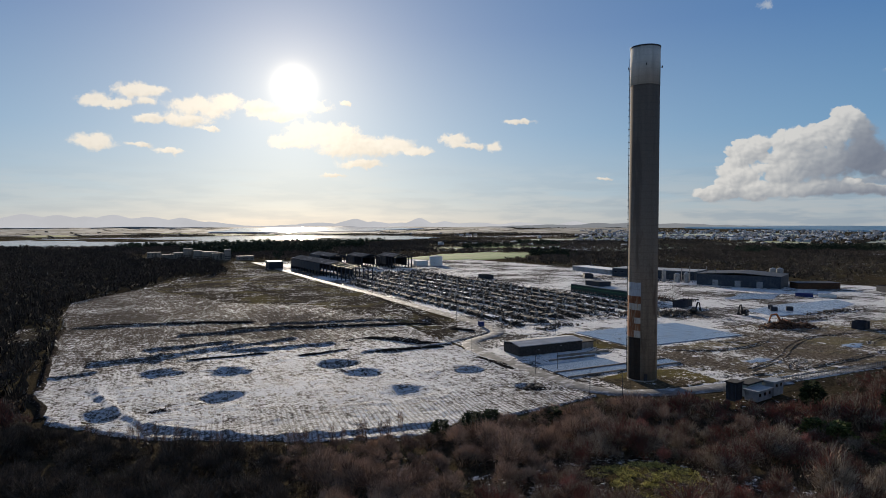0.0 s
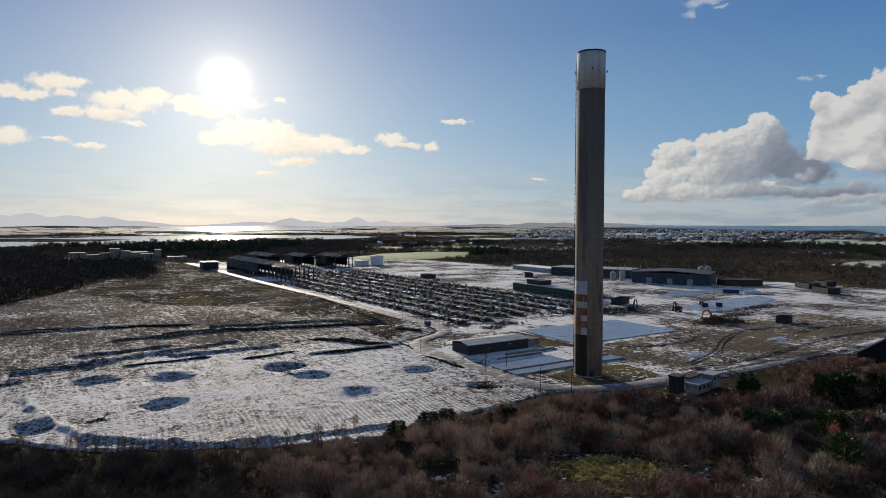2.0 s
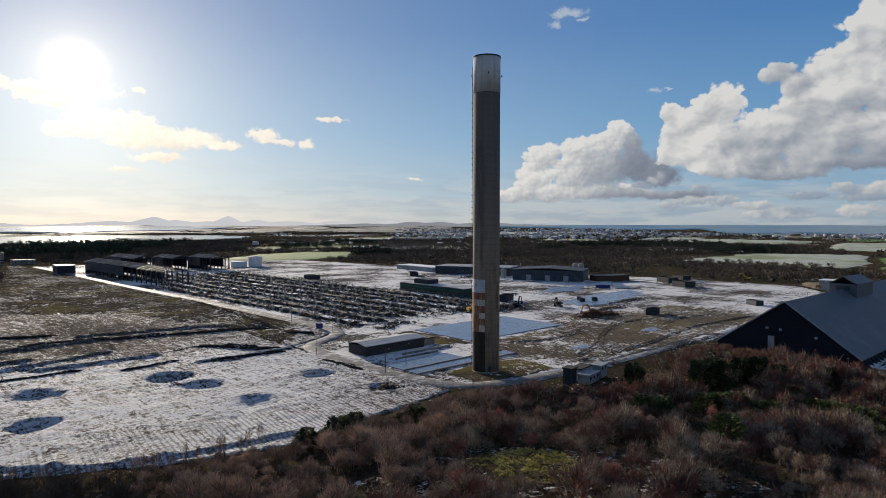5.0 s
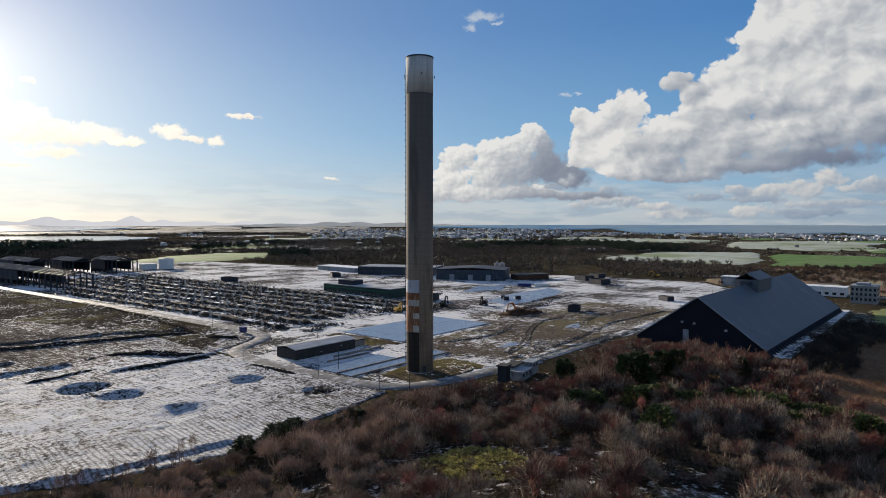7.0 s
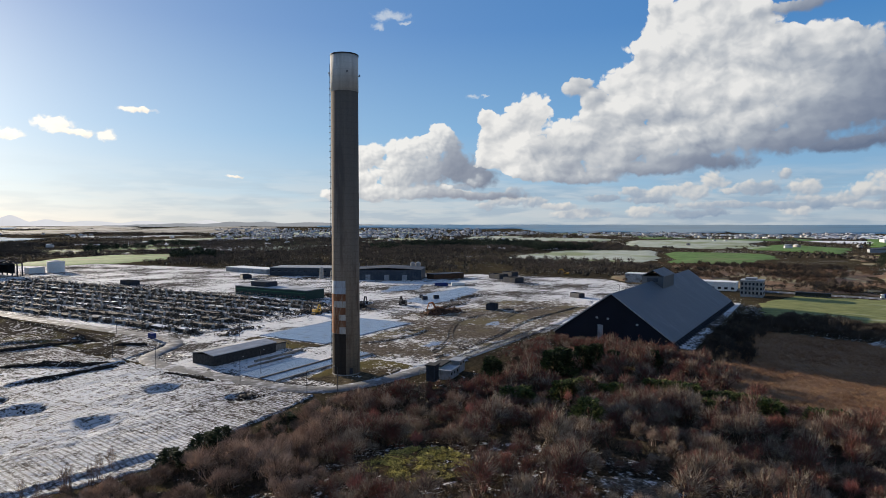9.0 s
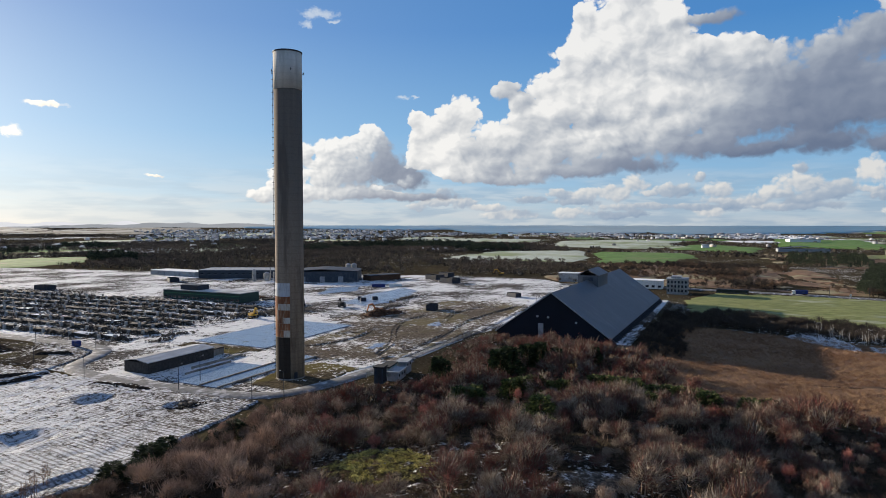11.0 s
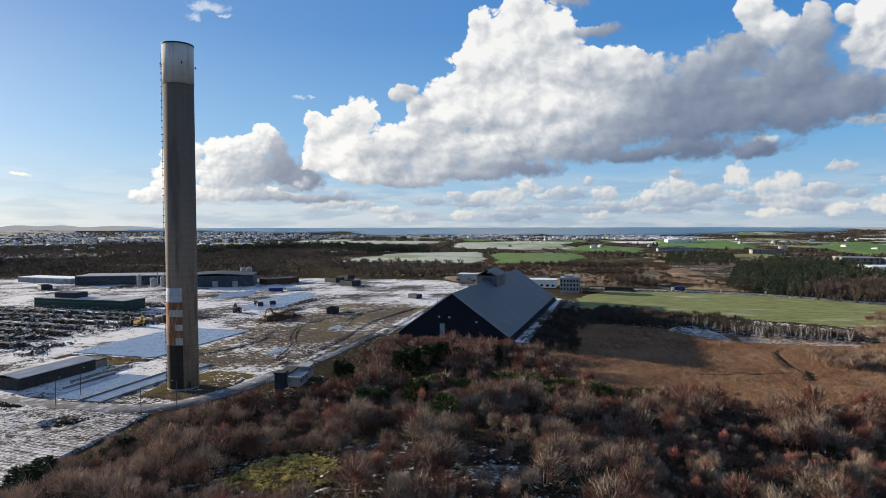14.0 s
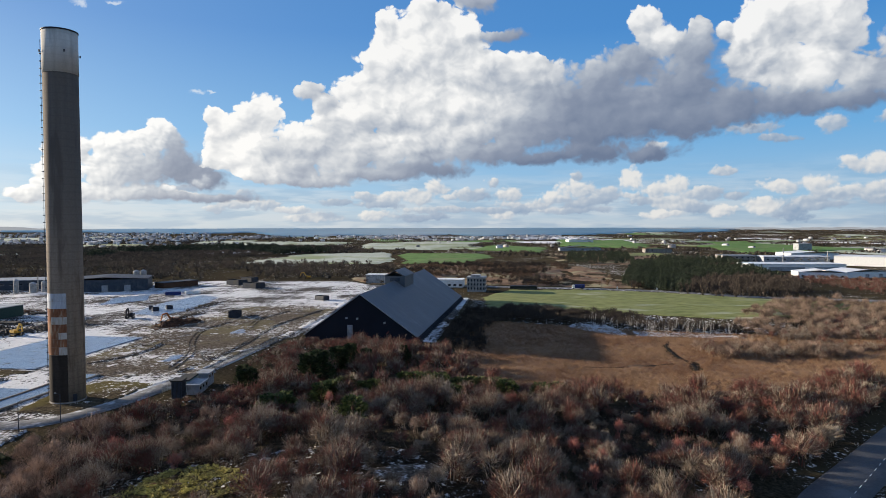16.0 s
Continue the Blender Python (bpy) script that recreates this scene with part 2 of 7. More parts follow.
# Sunlit heads have crisp outlines, the shaded undersides fray out.
bank_k, heap_k, rows_k = (W.step(v, 0.35, 0.85) for v in (bank_lit, heap_lit, rows_lit))
bank_a = W.step(W.math("ADD", bank, W.math("ADD", heads, fuzz)), -0.05, W.math("MULTIPLY_ADD", bank_k, -0.43, 0.54))
heap_a = W.math("MULTIPLY", W.step(W.math("ADD", heap, W.math("ADD", knobs, fuzz)), -0.05, W.math("MULTIPLY_ADD", heap_k, -0.44, 0.56)), 0.96)
rows_a = W.math("MULTIPLY", W.step(W.math("ADD", rows_in, W.math("ADD", W.math("MULTIPLY", knobs, 1.6), W.math("MULTIPLY", fuzz, 2.0))), -0.32, 0.30), 0.92)
puff_a = W.math("MULTIPLY", W.step(W.math("ADD", puff, W.math("MULTIPLY", W.math("SUBTRACT", W.noise(wisp, 0.9, 7.0, 0.65), 0.40), 1.6)), -0.02, 0.60), 0.9)
wisp_a = W.math("MULTIPLY", W.step(W.math("ADD", wisp_in, W.math("MULTIPLY", W.math("SUBTRACT", W.noise(wisp, 1.1, 8.0, 0.7), 0.40), 2.6)), -0.1, 1.0), 0.62)
relief = W.math("MULTIPLY_ADD", W.math("SUBTRACT", shape, shape_sun), 0.80, W.math("ADD", smooth, W.math("MULTIPLY", fuzz, 0.12)))
relief_small = W.math("MULTIPLY_ADD", W.math("SUBTRACT", knobs, knobs_sun), 0.66, W.math("ADD", W.math("MULTIPLY", smooth, 0.5), W.math("MULTIPLY", fuzz, 0.2)))
TONES = [(0.0, (0.115, 0.165, 0.27)), (0.25, (0.205, 0.255, 0.355)), (0.5, (0.36, 0.41, 0.49)), (0.75, (0.575, 0.605, 0.645)), (1.0, (0.825, 0.83, 0.83))]
bank_c = W.ramp(W.math("MULTIPLY_ADD", relief, W.math("MULTIPLY_ADD", bank_k, 0.65, 0.35), W.math("MULTIPLY_ADD", bank_lit, 0.96, -0.10), clamp=True), TONES)
heap_c = W.ramp(W.math("MULTIPLY_ADD", relief_small, W.math("MULTIPLY_ADD", heap_k, 0.65, 0.35), W.math("MULTIPLY_ADD", heap_lit, 1.05, -0.15), clamp=True), TONES)
rows_c = W.ramp(W.math("ADD", rows_lit, relief_small, clamp=True), [(0.0, (0.23, 0.325, 0.46)), (0.5, (0.37, 0.44, 0.535)), (1.0, (0.73, 0.72, 0.70))])
puff_c = W.mix(W.step(W.math("ADD", puff_lit, relief_small), 0.2, 1.0), (0.66, 0.61, 0.56), (0.95, 0.89, 0.81))
# Unseen broken cloud added outside the view, to whiten light on the ground.
spread = W.noise(W.vec("MULTIPLY", aim, (1, 1, 1.8)), 3.2, 6.0, 0.55)
round_a = W.math("MULTIPLY", W.step(spread, 0.44, 0.60), W.math("MULTIPLY", W.step(W.math("ABSOLUTE", W.math("SUBTRACT", az, 52)), 80, 100), W.step(el, 1, 6)))
# Thin layers low over the sea.
layer = W.noise(W.vec("MULTIPLY", spot, (0.10, 0.95, 1)), 1.0, 5.0, 0.55)
layer = W.math("MULTIPLY", W.step(layer, 0.32, 0.56), W.math("MULTIPLY", W.step(el, 6.5, 1.0), W.step(az, 25, 60, 0.6, 1.0)))
# Clear air: the sky model, and the pale band that the moist sea air makes low down.
pale = W.ramp(W.math("DIVIDE", el, 40.0, clamp=True), [(0.0, (0.48, 0.60, 0.72)), (0.07, (0.30, 0.54, 0.80)), (0.2, (0.14, 0.42, 0.78)), (0.42, (0.048, 0.26, 0.66)), (1.0, (0.04, 0.16, 0.46))])
air = W.mix(0.78, W.mix(1.0, sky.outputs[0], (0.07, 0.07, 0.07), "MULTIPLY"), pale)
# Round the sun the air itself shines.
near = W.math("MULTIPLY", W.math("ARCCOSINE", W.vec("DOT_PRODUCT", aim, _s, out=1)), 57.2958)
low = W.step(el, 24, 0, 0.45, 1.0)
core = W.math("MULTIPLY", W.math("POWER", 2.718, W.math("MULTIPLY", W.math("MULTIPLY", near, near), -0.60)), 2.2)
ring = W.math("MULTIPLY", W.math("POWER", 2.718, W.math("MULTIPLY", near, -0.17)), 0.78)
veil = W.math("MULTIPLY", W.math("MULTIPLY", W.math("POWER", 2.718, W.math("MULTIPLY", near, -0.037)), 0.73), low)
shine = W.add("ShaderNodeVectorMath", "SCALE")
shine.inputs[0].default_value = (1.0, 0.84, 0.59)
W.put(shine.inputs["Scale"], W.math("ADD", core, W.math("ADD", ring, veil)))
air = W.mix(W.math("MULTIPLY", layer, 0.62), air, W.mix(W.step(W.noise(W.vec("MULTIPLY", spot, (0.14, 0.8, 1)), 1.3, 3.0), 0.4, 0.6), (0.27, 0.385, 0.52), (0.54, 0.59, 0.64)))
air = W.mix(rows_a, air, rows_c)
air = W.mix(heap_a, air, heap_c)
air = W.mix(bank_a, air, bank_c)
air = W.mix(wisp_a, air, (0.66, 0.72, 0.78))
air = W.mix(puff_a, air, puff_c)
air = W.mix(round_a, air, W.ramp(W.math("ADD", 0.62, relief, clamp=True), TONES))
air = W.mix(1.0, air, shine.outputs[0], "ADD")
air = W.mix(W.step(el, -0.8, -2.5), air, (0.08, 0.08, 0.08))
bg = W.add("ShaderNodeBackground")
W.put(bg.inputs["Color"], air)
bg.inputs["Strength"].default_value = 0.53
W.put(W.add("ShaderNodeOutputWorld").inputs["Surface"], bg.outputs[0])
world.cycles.sampling_method, world.cycles.sample_map_resolution = "MANUAL", 512

# ---- materials ----
MATS = {}


def material(name, build):
    if name not in MATS:
        m = bpy.data.materials.new(name)
        m.use_nodes = True
        m.node_tree.nodes.clear()
        N = Nodes(m.node_tree)
        shader = N.add("ShaderNodeBsdfPrincipled")
        where = N.add("ShaderNodeTexCoord").outputs["Object"]
        build(N, shader, where)
        N.put(N.add("ShaderNodeOutputMaterial").inputs["Surface"], shader.outputs[0])
        MATS[name] = m
    return MATS[name]


def bumped(N, shader, height, strength, distance):
    b = N.add("ShaderNodeBump")
    b.inputs["Strength"].default_value, b.inputs["Distance"].default_value = strength, distance
    N.put(b.inputs["Height"], height)
    N.put(shader.inputs["Normal"], b.outputs[0])


def surface(name, dark, light, scale=1.0, rough=0.8, metal=0.0, bump=0.15, depth=0.02, stain=None, stain_scale=0.15, stain_at=(0.5, 0.7), stretch=(1, 1, 1), each=0.0, specular=0.2):
    """A weathered surface: two tones by a fine grain, and large stains of a third tone."""
    def build(N, s, where):
        p = N.vec("MULTIPLY", where, stretch)
        grain = N.noise(p, scale, 6.0, 0.62)
        col = N.mix(N.step(grain, 0.3, 0.7), dark, light)
        if stain:
            col = N.mix(N.step(N.noise(p, stain_scale, 5.0, 0.6), *stain_at), col, stain)
        if each:
            r = N.add("ShaderNodeObjectInfo").outputs["Random"]
            i = N.add("ShaderNodeNewGeometry").outputs["Random Per Island"]
            f = N.math("ADD", 1 - each, N.math("MULTIPLY", N.math("ADD", r, i), each))
            v = N.add("ShaderNodeVectorMath", "SCALE")
            N.put(v.inputs[0], col)
            N.put(v.inputs["Scale"], f)
            col = v.outputs[0]
        N.put(s.inputs["Base Color"], col)
        N.put(s.inputs["Roughness"], N.step(N.noise(p, scale * 2.3, 3.0), 0.2, 0.8, max(0.02, rough - 0.12), min(1.0, rough + 0.1)))
        s.inputs["Metallic"].default_value, s.inputs["Specular IOR Level"].default_value = metal, specular
        if bump:
            bumped(N, s, grain, bump, depth)
    return material(name, build)


def snowy(name, soil_dark, soil_light, snow_at, streak=(0.25, 0.05), big=0.02, fine=0.9, grass=None, wet=0.0, snow=(0.86, 0.835, 0.80), rows=None, melt=0.0, puddle=0.0, crisp=0.10, speck=4.4, broad=2.4):
    """Bare soil under thin broken snow: streaks left by tracks, large thin places, fine speckle."""
    def build(N, s, where):
        soil = N.mix(N.step(N.noise(where, 0.9, 7.0, 0.75), 0.38, 0.64), soil_dark, soil_light)
        if grass:
            soil = N.mix(N.step(N.noise(where, 0.03, 4.0), 0.48, 0.62), soil, grass)
        def swing(n, amount):
            return N.math("MULTIPLY", N.math("SUBTRACT", n, 0.5), amount)
        st = N.noise(N.vec("MULTIPLY", where, (streak[0], streak[1], 1)), 1.0, 7.0, 0.70, distort=0.8)
        st2 = N.noise(N.vec("MULTIPLY", where, (streak[1], streak[0], 1)), 1.3, 6.0, 0.68, distort=0.6)
        sumv = N.math("ADD", N.math("ADD", swing(N.noise(where, fine, 7.0, 0.74), speck), swing(st, 2.2)), N.math("ADD", swing(st2, 1.6), swing(N.noise(where, big, 4.0, 0.55), 1.3 if rows else broad)))
        sumv = N.math("ADD", sumv, swing(N.noise(where, 0.30, 6.0, 0.72), (0.5 if rows else 0.8) * speck))
        if rows:
            # Wheel lines of graders, in broken lengths near the edge of the field.
            for way, amount in (("X", 1.0),):
                w = N.add("ShaderNodeTexWave")
                w.wave_type, w.bands_direction, w.wave_profile = "BANDS", way, "SIN"
                turned = N.add("ShaderNodeVectorRotate")
                turned.rotation_type = "Z_AXIS"
                N.put(turned.inputs["Vector"], where)
                turned.inputs["Angle"].default_value = 0.12
                N.put(w.inputs["Vector"], turned.outputs[0])
                w.inputs["Scale"].default_value, w.inputs["Distortion"].default_value, w.inputs["Detail"].default_value, w.inputs["Detail Scale"].default_value = rows, 0.8, 2.0, 0.3
                part_of = N.add("ShaderNodeSeparateXYZ")
                N.put(part_of.inputs[0], where)
                where_cut = N.math("MULTIPLY", N.step(N.math("ADD", part_of.outputs[1], N.math("MULTIPLY", N.noise(where, 0.04, 3.0), 24.0)), 206, 192, 0.0, 1.0), N.step(N.noise(where, 0.06, 3.0), 0.30, 0.48, 0.25, 1.0))
                worn = N.math("MULTIPLY", where_cut, N.step(w.outputs["Fac"], 0.45, 0.95, 0.0, 0.62 * amount))
        if melt:
            far = N.add("ShaderNodeSeparateXYZ")
            N.put(far.inputs[0], where)
            sumv = N.math("ADD", sumv, N.step(far.outputs[1], 235, 345, 0.10, -melt))
        k = N.step(sumv, snow_at - crisp, snow_at + crisp)
        if rows:
            # Old wheel marks wind over the rest of the field.
            marks = N.add("ShaderNodeTexWave")
            marks.wave_type, marks.bands_direction = "BANDS", "Y"
            N.put(marks.inputs["Vector"], where)
            marks.inputs["Scale"].default_value, marks.inputs["Distortion"].default_value, marks.inputs["Detail"].default_value, marks.inputs["Detail Scale"].default_value = 0.16, 14.0, 2.0, 0.12
            fade = N.step(N.noise(where, 0.05, 3.0), 0.42, 0.60, 0.0, 0.55)
            k = N.math("MULTIPLY", k, N.math("SUBTRACT", 1.0, N.math("MAXIMUM", worn, N.math("MULTIPLY", fade, N.step(marks.outputs["Fac"], 0.55, 0.95)))))
        col = N.mix(k, soil, N.mix(N.step(N.noise(where, 2.2, 4.0), 0.3, 0.7), snow, tuple(c * 0.82 for c in snow)))
        N.put(s.inputs["Base Color"], col)
        rough = N.math("MULTIPLY_ADD", k, 0.12 + 0.5 * wet, 0.86 - wet)
        if puddle:
            # Melt water stands in the hollows.
            pool = N.step(N.noise(N.vec("MULTIPLY", where, (1.0, 0.6, 1)), 0.10, 6.0, 0.62), 0.64 - puddle, 0.68 - puddle)
            rough = N.math("MULTIPLY", rough, N.math("MULTIPLY_ADD", pool, -0.55, 1.0))
        N.put(s.inputs["Roughness"], rough)
        # The crust of the snow and the melt water shine, the soil does not.
        gloss = N.math("MULTIPLY", k, 0.04 + wet)
        N.put(s.inputs["Specular IOR Level"], N.math("MULTIPLY_ADD", pool, 0.3, gloss) if puddle else gloss)
        bumped(N, s, N.math("ADD", sumv, N.math("MULTIPLY", N.noise(where, 0.55, 6.0, 0.7), 6.0)), 1.0, 0.20)
    return material(name, build)


def twiggy(name, tones, rough=0.9, scale=0.11, vary=0.55):
    """Bare twigs or needles: the tone changes from shrub to shrub and a little from twig to twig."""
    def build(N, s, where):
        clump = N.noise(where, scale, 2.0, 0.5)
        r = N.add("ShaderNodeNewGeometry").outputs["Random Per Island"]
        o = N.add("ShaderNodeObjectInfo").outputs["Random"]
        f = N.math("ADD", N.math("ADD", clump, N.math("MULTIPLY", N.math("SUBTRACT", r, 0.5), vary)), N.math("MULTIPLY", N.math("SUBTRACT", o, 0.5), 0.12))
        n = len(tones)
        col = N.ramp(f, [(0.35 + 0.30 * k / (n - 1), c) for k, c in enumerate(tones)])
        N.put(s.inputs["Base Color"], col)
        s.inputs["Roughness"].default_value = rough
        s.inputs["Specular IOR Level"].default_value = 0.2
    return material(name, build)


def water(name, colour, rough, scale, strength):
    def build(N, s, where):
        N.put(s.inputs["Base Color"], N.mix(N.step(N.noise(where, 0.004, 4.0), 0.35, 0.65), colour, tuple(c * 1.35 for c in colour)))
        s.inputs["Roughness"].default_value, s.inputs["IOR"].default_value = rough, 1.33
        bumped(N, s, N.noise(N.vec("MULTIPLY", where, (1, 0.35, 1)), scale, 5.0, 0.6), strength, 0.5)
    return material(name, build)


M_FIELD = snowy("field_snow_soil", (0.050, 0.043, 0.038), (0.15, 0.13, 0.11), -0.08, streak=(0.55, 0.07), rows=0.21, melt=0.55, wet=0.19, snow=(0.80, 0.82, 0.86), crisp=0.32, speck=4.6, fine=1.1)
M_FIELD_BARE = snowy("bare_field_soil", (0.032, 0.027, 0.023), (0.105, 0.089, 0.067), 0.56, streak=(0.05, 0.16), grass=(0.115, 0.098, 0.050), wet=0.02, puddle=-0.02)
M_YARD = snowy("yard_snow_concrete", (0.042, 0.037, 0.032), (0.16, 0.145, 0.128), 0.0, streak=(0.16, 0.022), wet=0.14, puddle=0.05, crisp=0.22, speck=3.0, broad=3.6, snow=(0.76, 0.75, 0.74))
M_YARD_BROWN = snowy("yard_brown_rubble", (0.065, 0.053, 0.042), (0.21, 0.175, 0.135), 0.36, streak=(0.22, 0.05), grass=(0.165, 0.138, 0.085), crisp=0.3, speck=3.4, broad=3.2)
M_APRON = snowy("mossy_apron", (0.050, 0.040, 0.028), (0.15, 0.122, 0.08), 0.85, streak=(0.2, 0.08), grass=(0.135, 0.112, 0.050))
M_GROUND = snowy("rough_ground", (0.030, 0.026, 0.016), (0.085, 0.066, 0.044), 0.80, streak=(0.012, 0.004), big=0.004, grass=(0.070, 0.058, 0.034))
M_ROAD = surface("wet_asphalt", (0.09, 0.09, 0.092), (0.17, 0.167, 0.162), 0.9, 0.75, stain=(0.44, 0.44, 0.46), stain_scale=0.22, stain_at=(0.50, 0.70), specular=0.12, bump=0.1)
M_ASPHALT = surface("dark_asphalt", (0.035, 0.036, 0.040), (0.06, 0.06, 0.064), 1.5, 0.6, stain=(0.09, 0.09, 0.095), stain_scale=0.1, bump=0.1)
# Sky reflection on wet slabs and ice is put into these blue base tones.
M_ICE = surface("sky_tinted_slab", (0.14, 0.19, 0.265), (0.22, 0.275, 0.355), 0.9, 0.3, stain=(0.12, 0.11, 0.10), stain_scale=0.2, stain_at=(0.54, 0.68), specular=0.4, bump=0.04)
M_ICE_WET = surface("sky_tinted_wet_slab", (0.10, 0.14, 0.20), (0.17, 0.215, 0.28), 0.9, 0.3, stain=(0.30, 0.33, 0.37), stain_scale=0.25, stain_at=(0.64, 0.76), specular=0.35, bump=0.04)
M_SNOW = surface("settled_snow", (0.68, 0.67, 0.66), (0.83, 0.82, 0.80), 0.8, 0.7, stain=(0.40, 0.39, 0.38), stain_scale=0.2, stain_at=(0.60, 0.75), bump=0.25)
M_CONCRETE = surface("old_concrete", (0.17, 0.155, 0.135), (0.30, 0.275, 0.24), 0.7, 0.85, stain=(0.10, 0.085, 0.07), stain_scale=0.12, stretch=(1, 1, 0.3), bump=0.2)
M_PALE = surface("pale_concrete", (0.26, 0.25, 0.235), (0.40, 0.385, 0.36), 0.8, 0.85, stain=(0.22, 0.20, 0.18), stain_scale=0.3, bump=0.2, each=0.12)
M_DARKSTEEL = surface("dark_clad_steel", (0.020, 0.024, 0.034), (0.034, 0.040, 0.055), 0.6, 0.6, stain=(0.05, 0.045, 0.04), stain_scale=0.1)
M_RUBBLE = surface("dark_rubble", (0.026, 0.023, 0.020), (0.115, 0.098, 0.082), 0.9, 0.9, stain=(0.42, 0.41, 0.40), stain_scale=0.5, stain_at=(0.68, 0.76), bump=0.4, depth=0.2, each=0.35)
M_RUST = surface("rusty_steel", (0.055, 0.030, 0.020), (0.145, 0.075, 0.042), 1.2, 0.9, stain=(0.05, 0.03, 0.025), stain_scale=0.5, each=0.25)
M_WHITE = surface("white_paint", (0.62, 0.62, 0.60), (0.78, 0.78, 0.76), 0.8, 0.6, stain=(0.42, 0.40, 0.36), stain_scale=0.25, stain_at=(0.62, 0.8))
M_GLASS = surface("dark_glass", (0.012, 0.016, 0.022), (0.022, 0.028, 0.036), 0.7, 0.12, bump=0, specular=0.7)
M_GREY = surface("grey_cladding", (0.24, 0.25, 0.26), (0.34, 0.35, 0.36), 0.6, 0.6, stain=(0.16, 0.16, 0.16), stain_scale=0.2)
M_BLUEGREY = surface("blue_grey_cladding", (0.030, 0.038, 0.052), (0.050, 0.062, 0.080), 0.6, 0.55, stain=(0.07, 0.08, 0.09), stain_scale=0.2)
M_ROWS = snowy("cell_row_floor", (0.030, 0.027, 0.024), (0.085, 0.076, 0.068), 0.08, streak=(0.22, 0.03), wet=0.05)
M_OLDROOF = surface("old_sheet_roof", (0.07, 0.07, 0.072), (0.13, 0.13, 0.132), 0.4, 0.92, stain=(0.30, 0.30, 0.31), stain_scale=0.12, stain_at=(0.52, 0.68), specular=0.0)
M_TWIG = twiggy("bare_twigs", [(0.19, 0.066, 0.052), (0.105, 0.056, 0.042), (0.075, 0.049, 0.035), (0.14, 0.094, 0.065), (0.21, 0.155, 0.107), (0.35, 0.29, 0.22)], scale=0.17, vary=0.40)
M_TWIG_BROWN = twiggy("brown_twigs", [(0.11, 0.075, 0.054), (0.26, 0.175, 0.126), (0.43, 0.315, 0.23)], scale=0.15, vary=0.42)
M_TWIG_DARK = twiggy("dark_bare_wood", [(0.026, 0.021, 0.017), (0.046, 0.037, 0.029), (0.070, 0.055, 0.043)], scale=0.05)
M_BELT = twiggy("bare_belt_wood", [(0.042, 0.034, 0.027), (0.076, 0.060, 0.047), (0.125, 0.096, 0.072)], scale=0.012)
# Needle tones lightened, with the haze over far woods put into the colour.
M_FAR_FIR = twiggy("far_conifers", [(0.022, 0.032, 0.020), (0.040, 0.052, 0.030), (0.066, 0.078, 0.044)], scale=0.02)
M_NEEDLE = twiggy("dark_needles", [(0.012, 0.020, 0.008), (0.026, 0.040, 0.013), (0.052, 0.068, 0.022)], scale=0.3)
M_GORSE = twiggy("gorse_green", [(0.028, 0.040, 0.012), (0.065, 0.085, 0.022), (0.13, 0.145, 0.045)], scale=0.3)
M_REED = twiggy("dry_reed", [(0.20, 0.108, 0.058), (0.29, 0.168, 0.092), (0.36, 0.235, 0.138)], scale=0.03)
M_GRASS = surface("winter_grass", (0.115, 0.138, 0.036), (0.24, 0.245, 0.085), 0.16, 0.9, stain=(0.46, 0.46, 0.38), stain_scale=0.022, stain_at=(0.54, 0.72), stretch=(1.4, 0.5, 1), bump=0.3)
M_GREEN = surface("green_pasture", (0.060, 0.13, 0.020), (0.12, 0.22, 0.045), 0.05, 0.9, stain=(0.14, 0.17, 0.06), stain_scale=0.01, bump=0.2)
M_FROST = surface("frosted_pasture", (0.30, 0.33, 0.24), (0.48, 0.50, 0.42), 0.05, 0.9, stain=(0.22, 0.26, 0.12), stain_scale=0.008, stain_at=(0.45, 0.65), bump=0.2)
M_LAGOON = water("lagoon_water", (0.05, 0.065, 0.08), 0.12, 0.06, 0.35)
M_SEA = water("sea_water", (0.055, 0.135, 0.185), 0.3, 0.02, 0.5)
# ---- building blocks ----
def thing(name, at, label, category, group="", turn=0.0, kind=""):
    ob = tagged(new(name), label, category, group, kind)
    ob.matrix_basis = pose(*at, 0, 0, turn)
    return ob


def link_mesh(name, bm, mat, parent=None, label=""):
    me = bpy.data.meshes.new(name)
    bm.normal_update()
    bm.to_mesh(me)
    bm.free()
    if mat:
        me.materials.append(mat)
    ob = new(name, me)
    if parent:
        ob.parent = parent
    if label:
        ob["label"] = label
    return ob


def part(name, bm, mat, parent, label=""):
    return link_mesh(name, bm, mat, parent, label)


def prism(bm, points, z0, z1, top=None):
    """An upright block over a flat outline; top gives other points for its upper face."""
    lo = [bm.verts.new((x, y, z0)) for x, y in points]
    hi = [bm.verts.new((x, y, z1)) for x, y in (top or points)]
    n = len(points)
    bm.faces.new(lo[::-1])
    bm.faces.new(hi)
    for k in range(n):
        bm.faces.new((lo[k], lo[(k + 1) % n], hi[(k + 1) % n], hi[k]))
    return bm


def box(x0, x1, y0, y1, z0, z1, bm=None, bevel=0.0):
    bm = bm or bmesh.new()
    prism(bm, [(x0, y0), (x1, y0), (x1, y1), (x0, y1)], z0, z1)
    if bevel:
        bmesh.ops.bevel(bm, geom=bm.edges[:], offset=bevel, segments=2, affect="EDGES")
    return bm


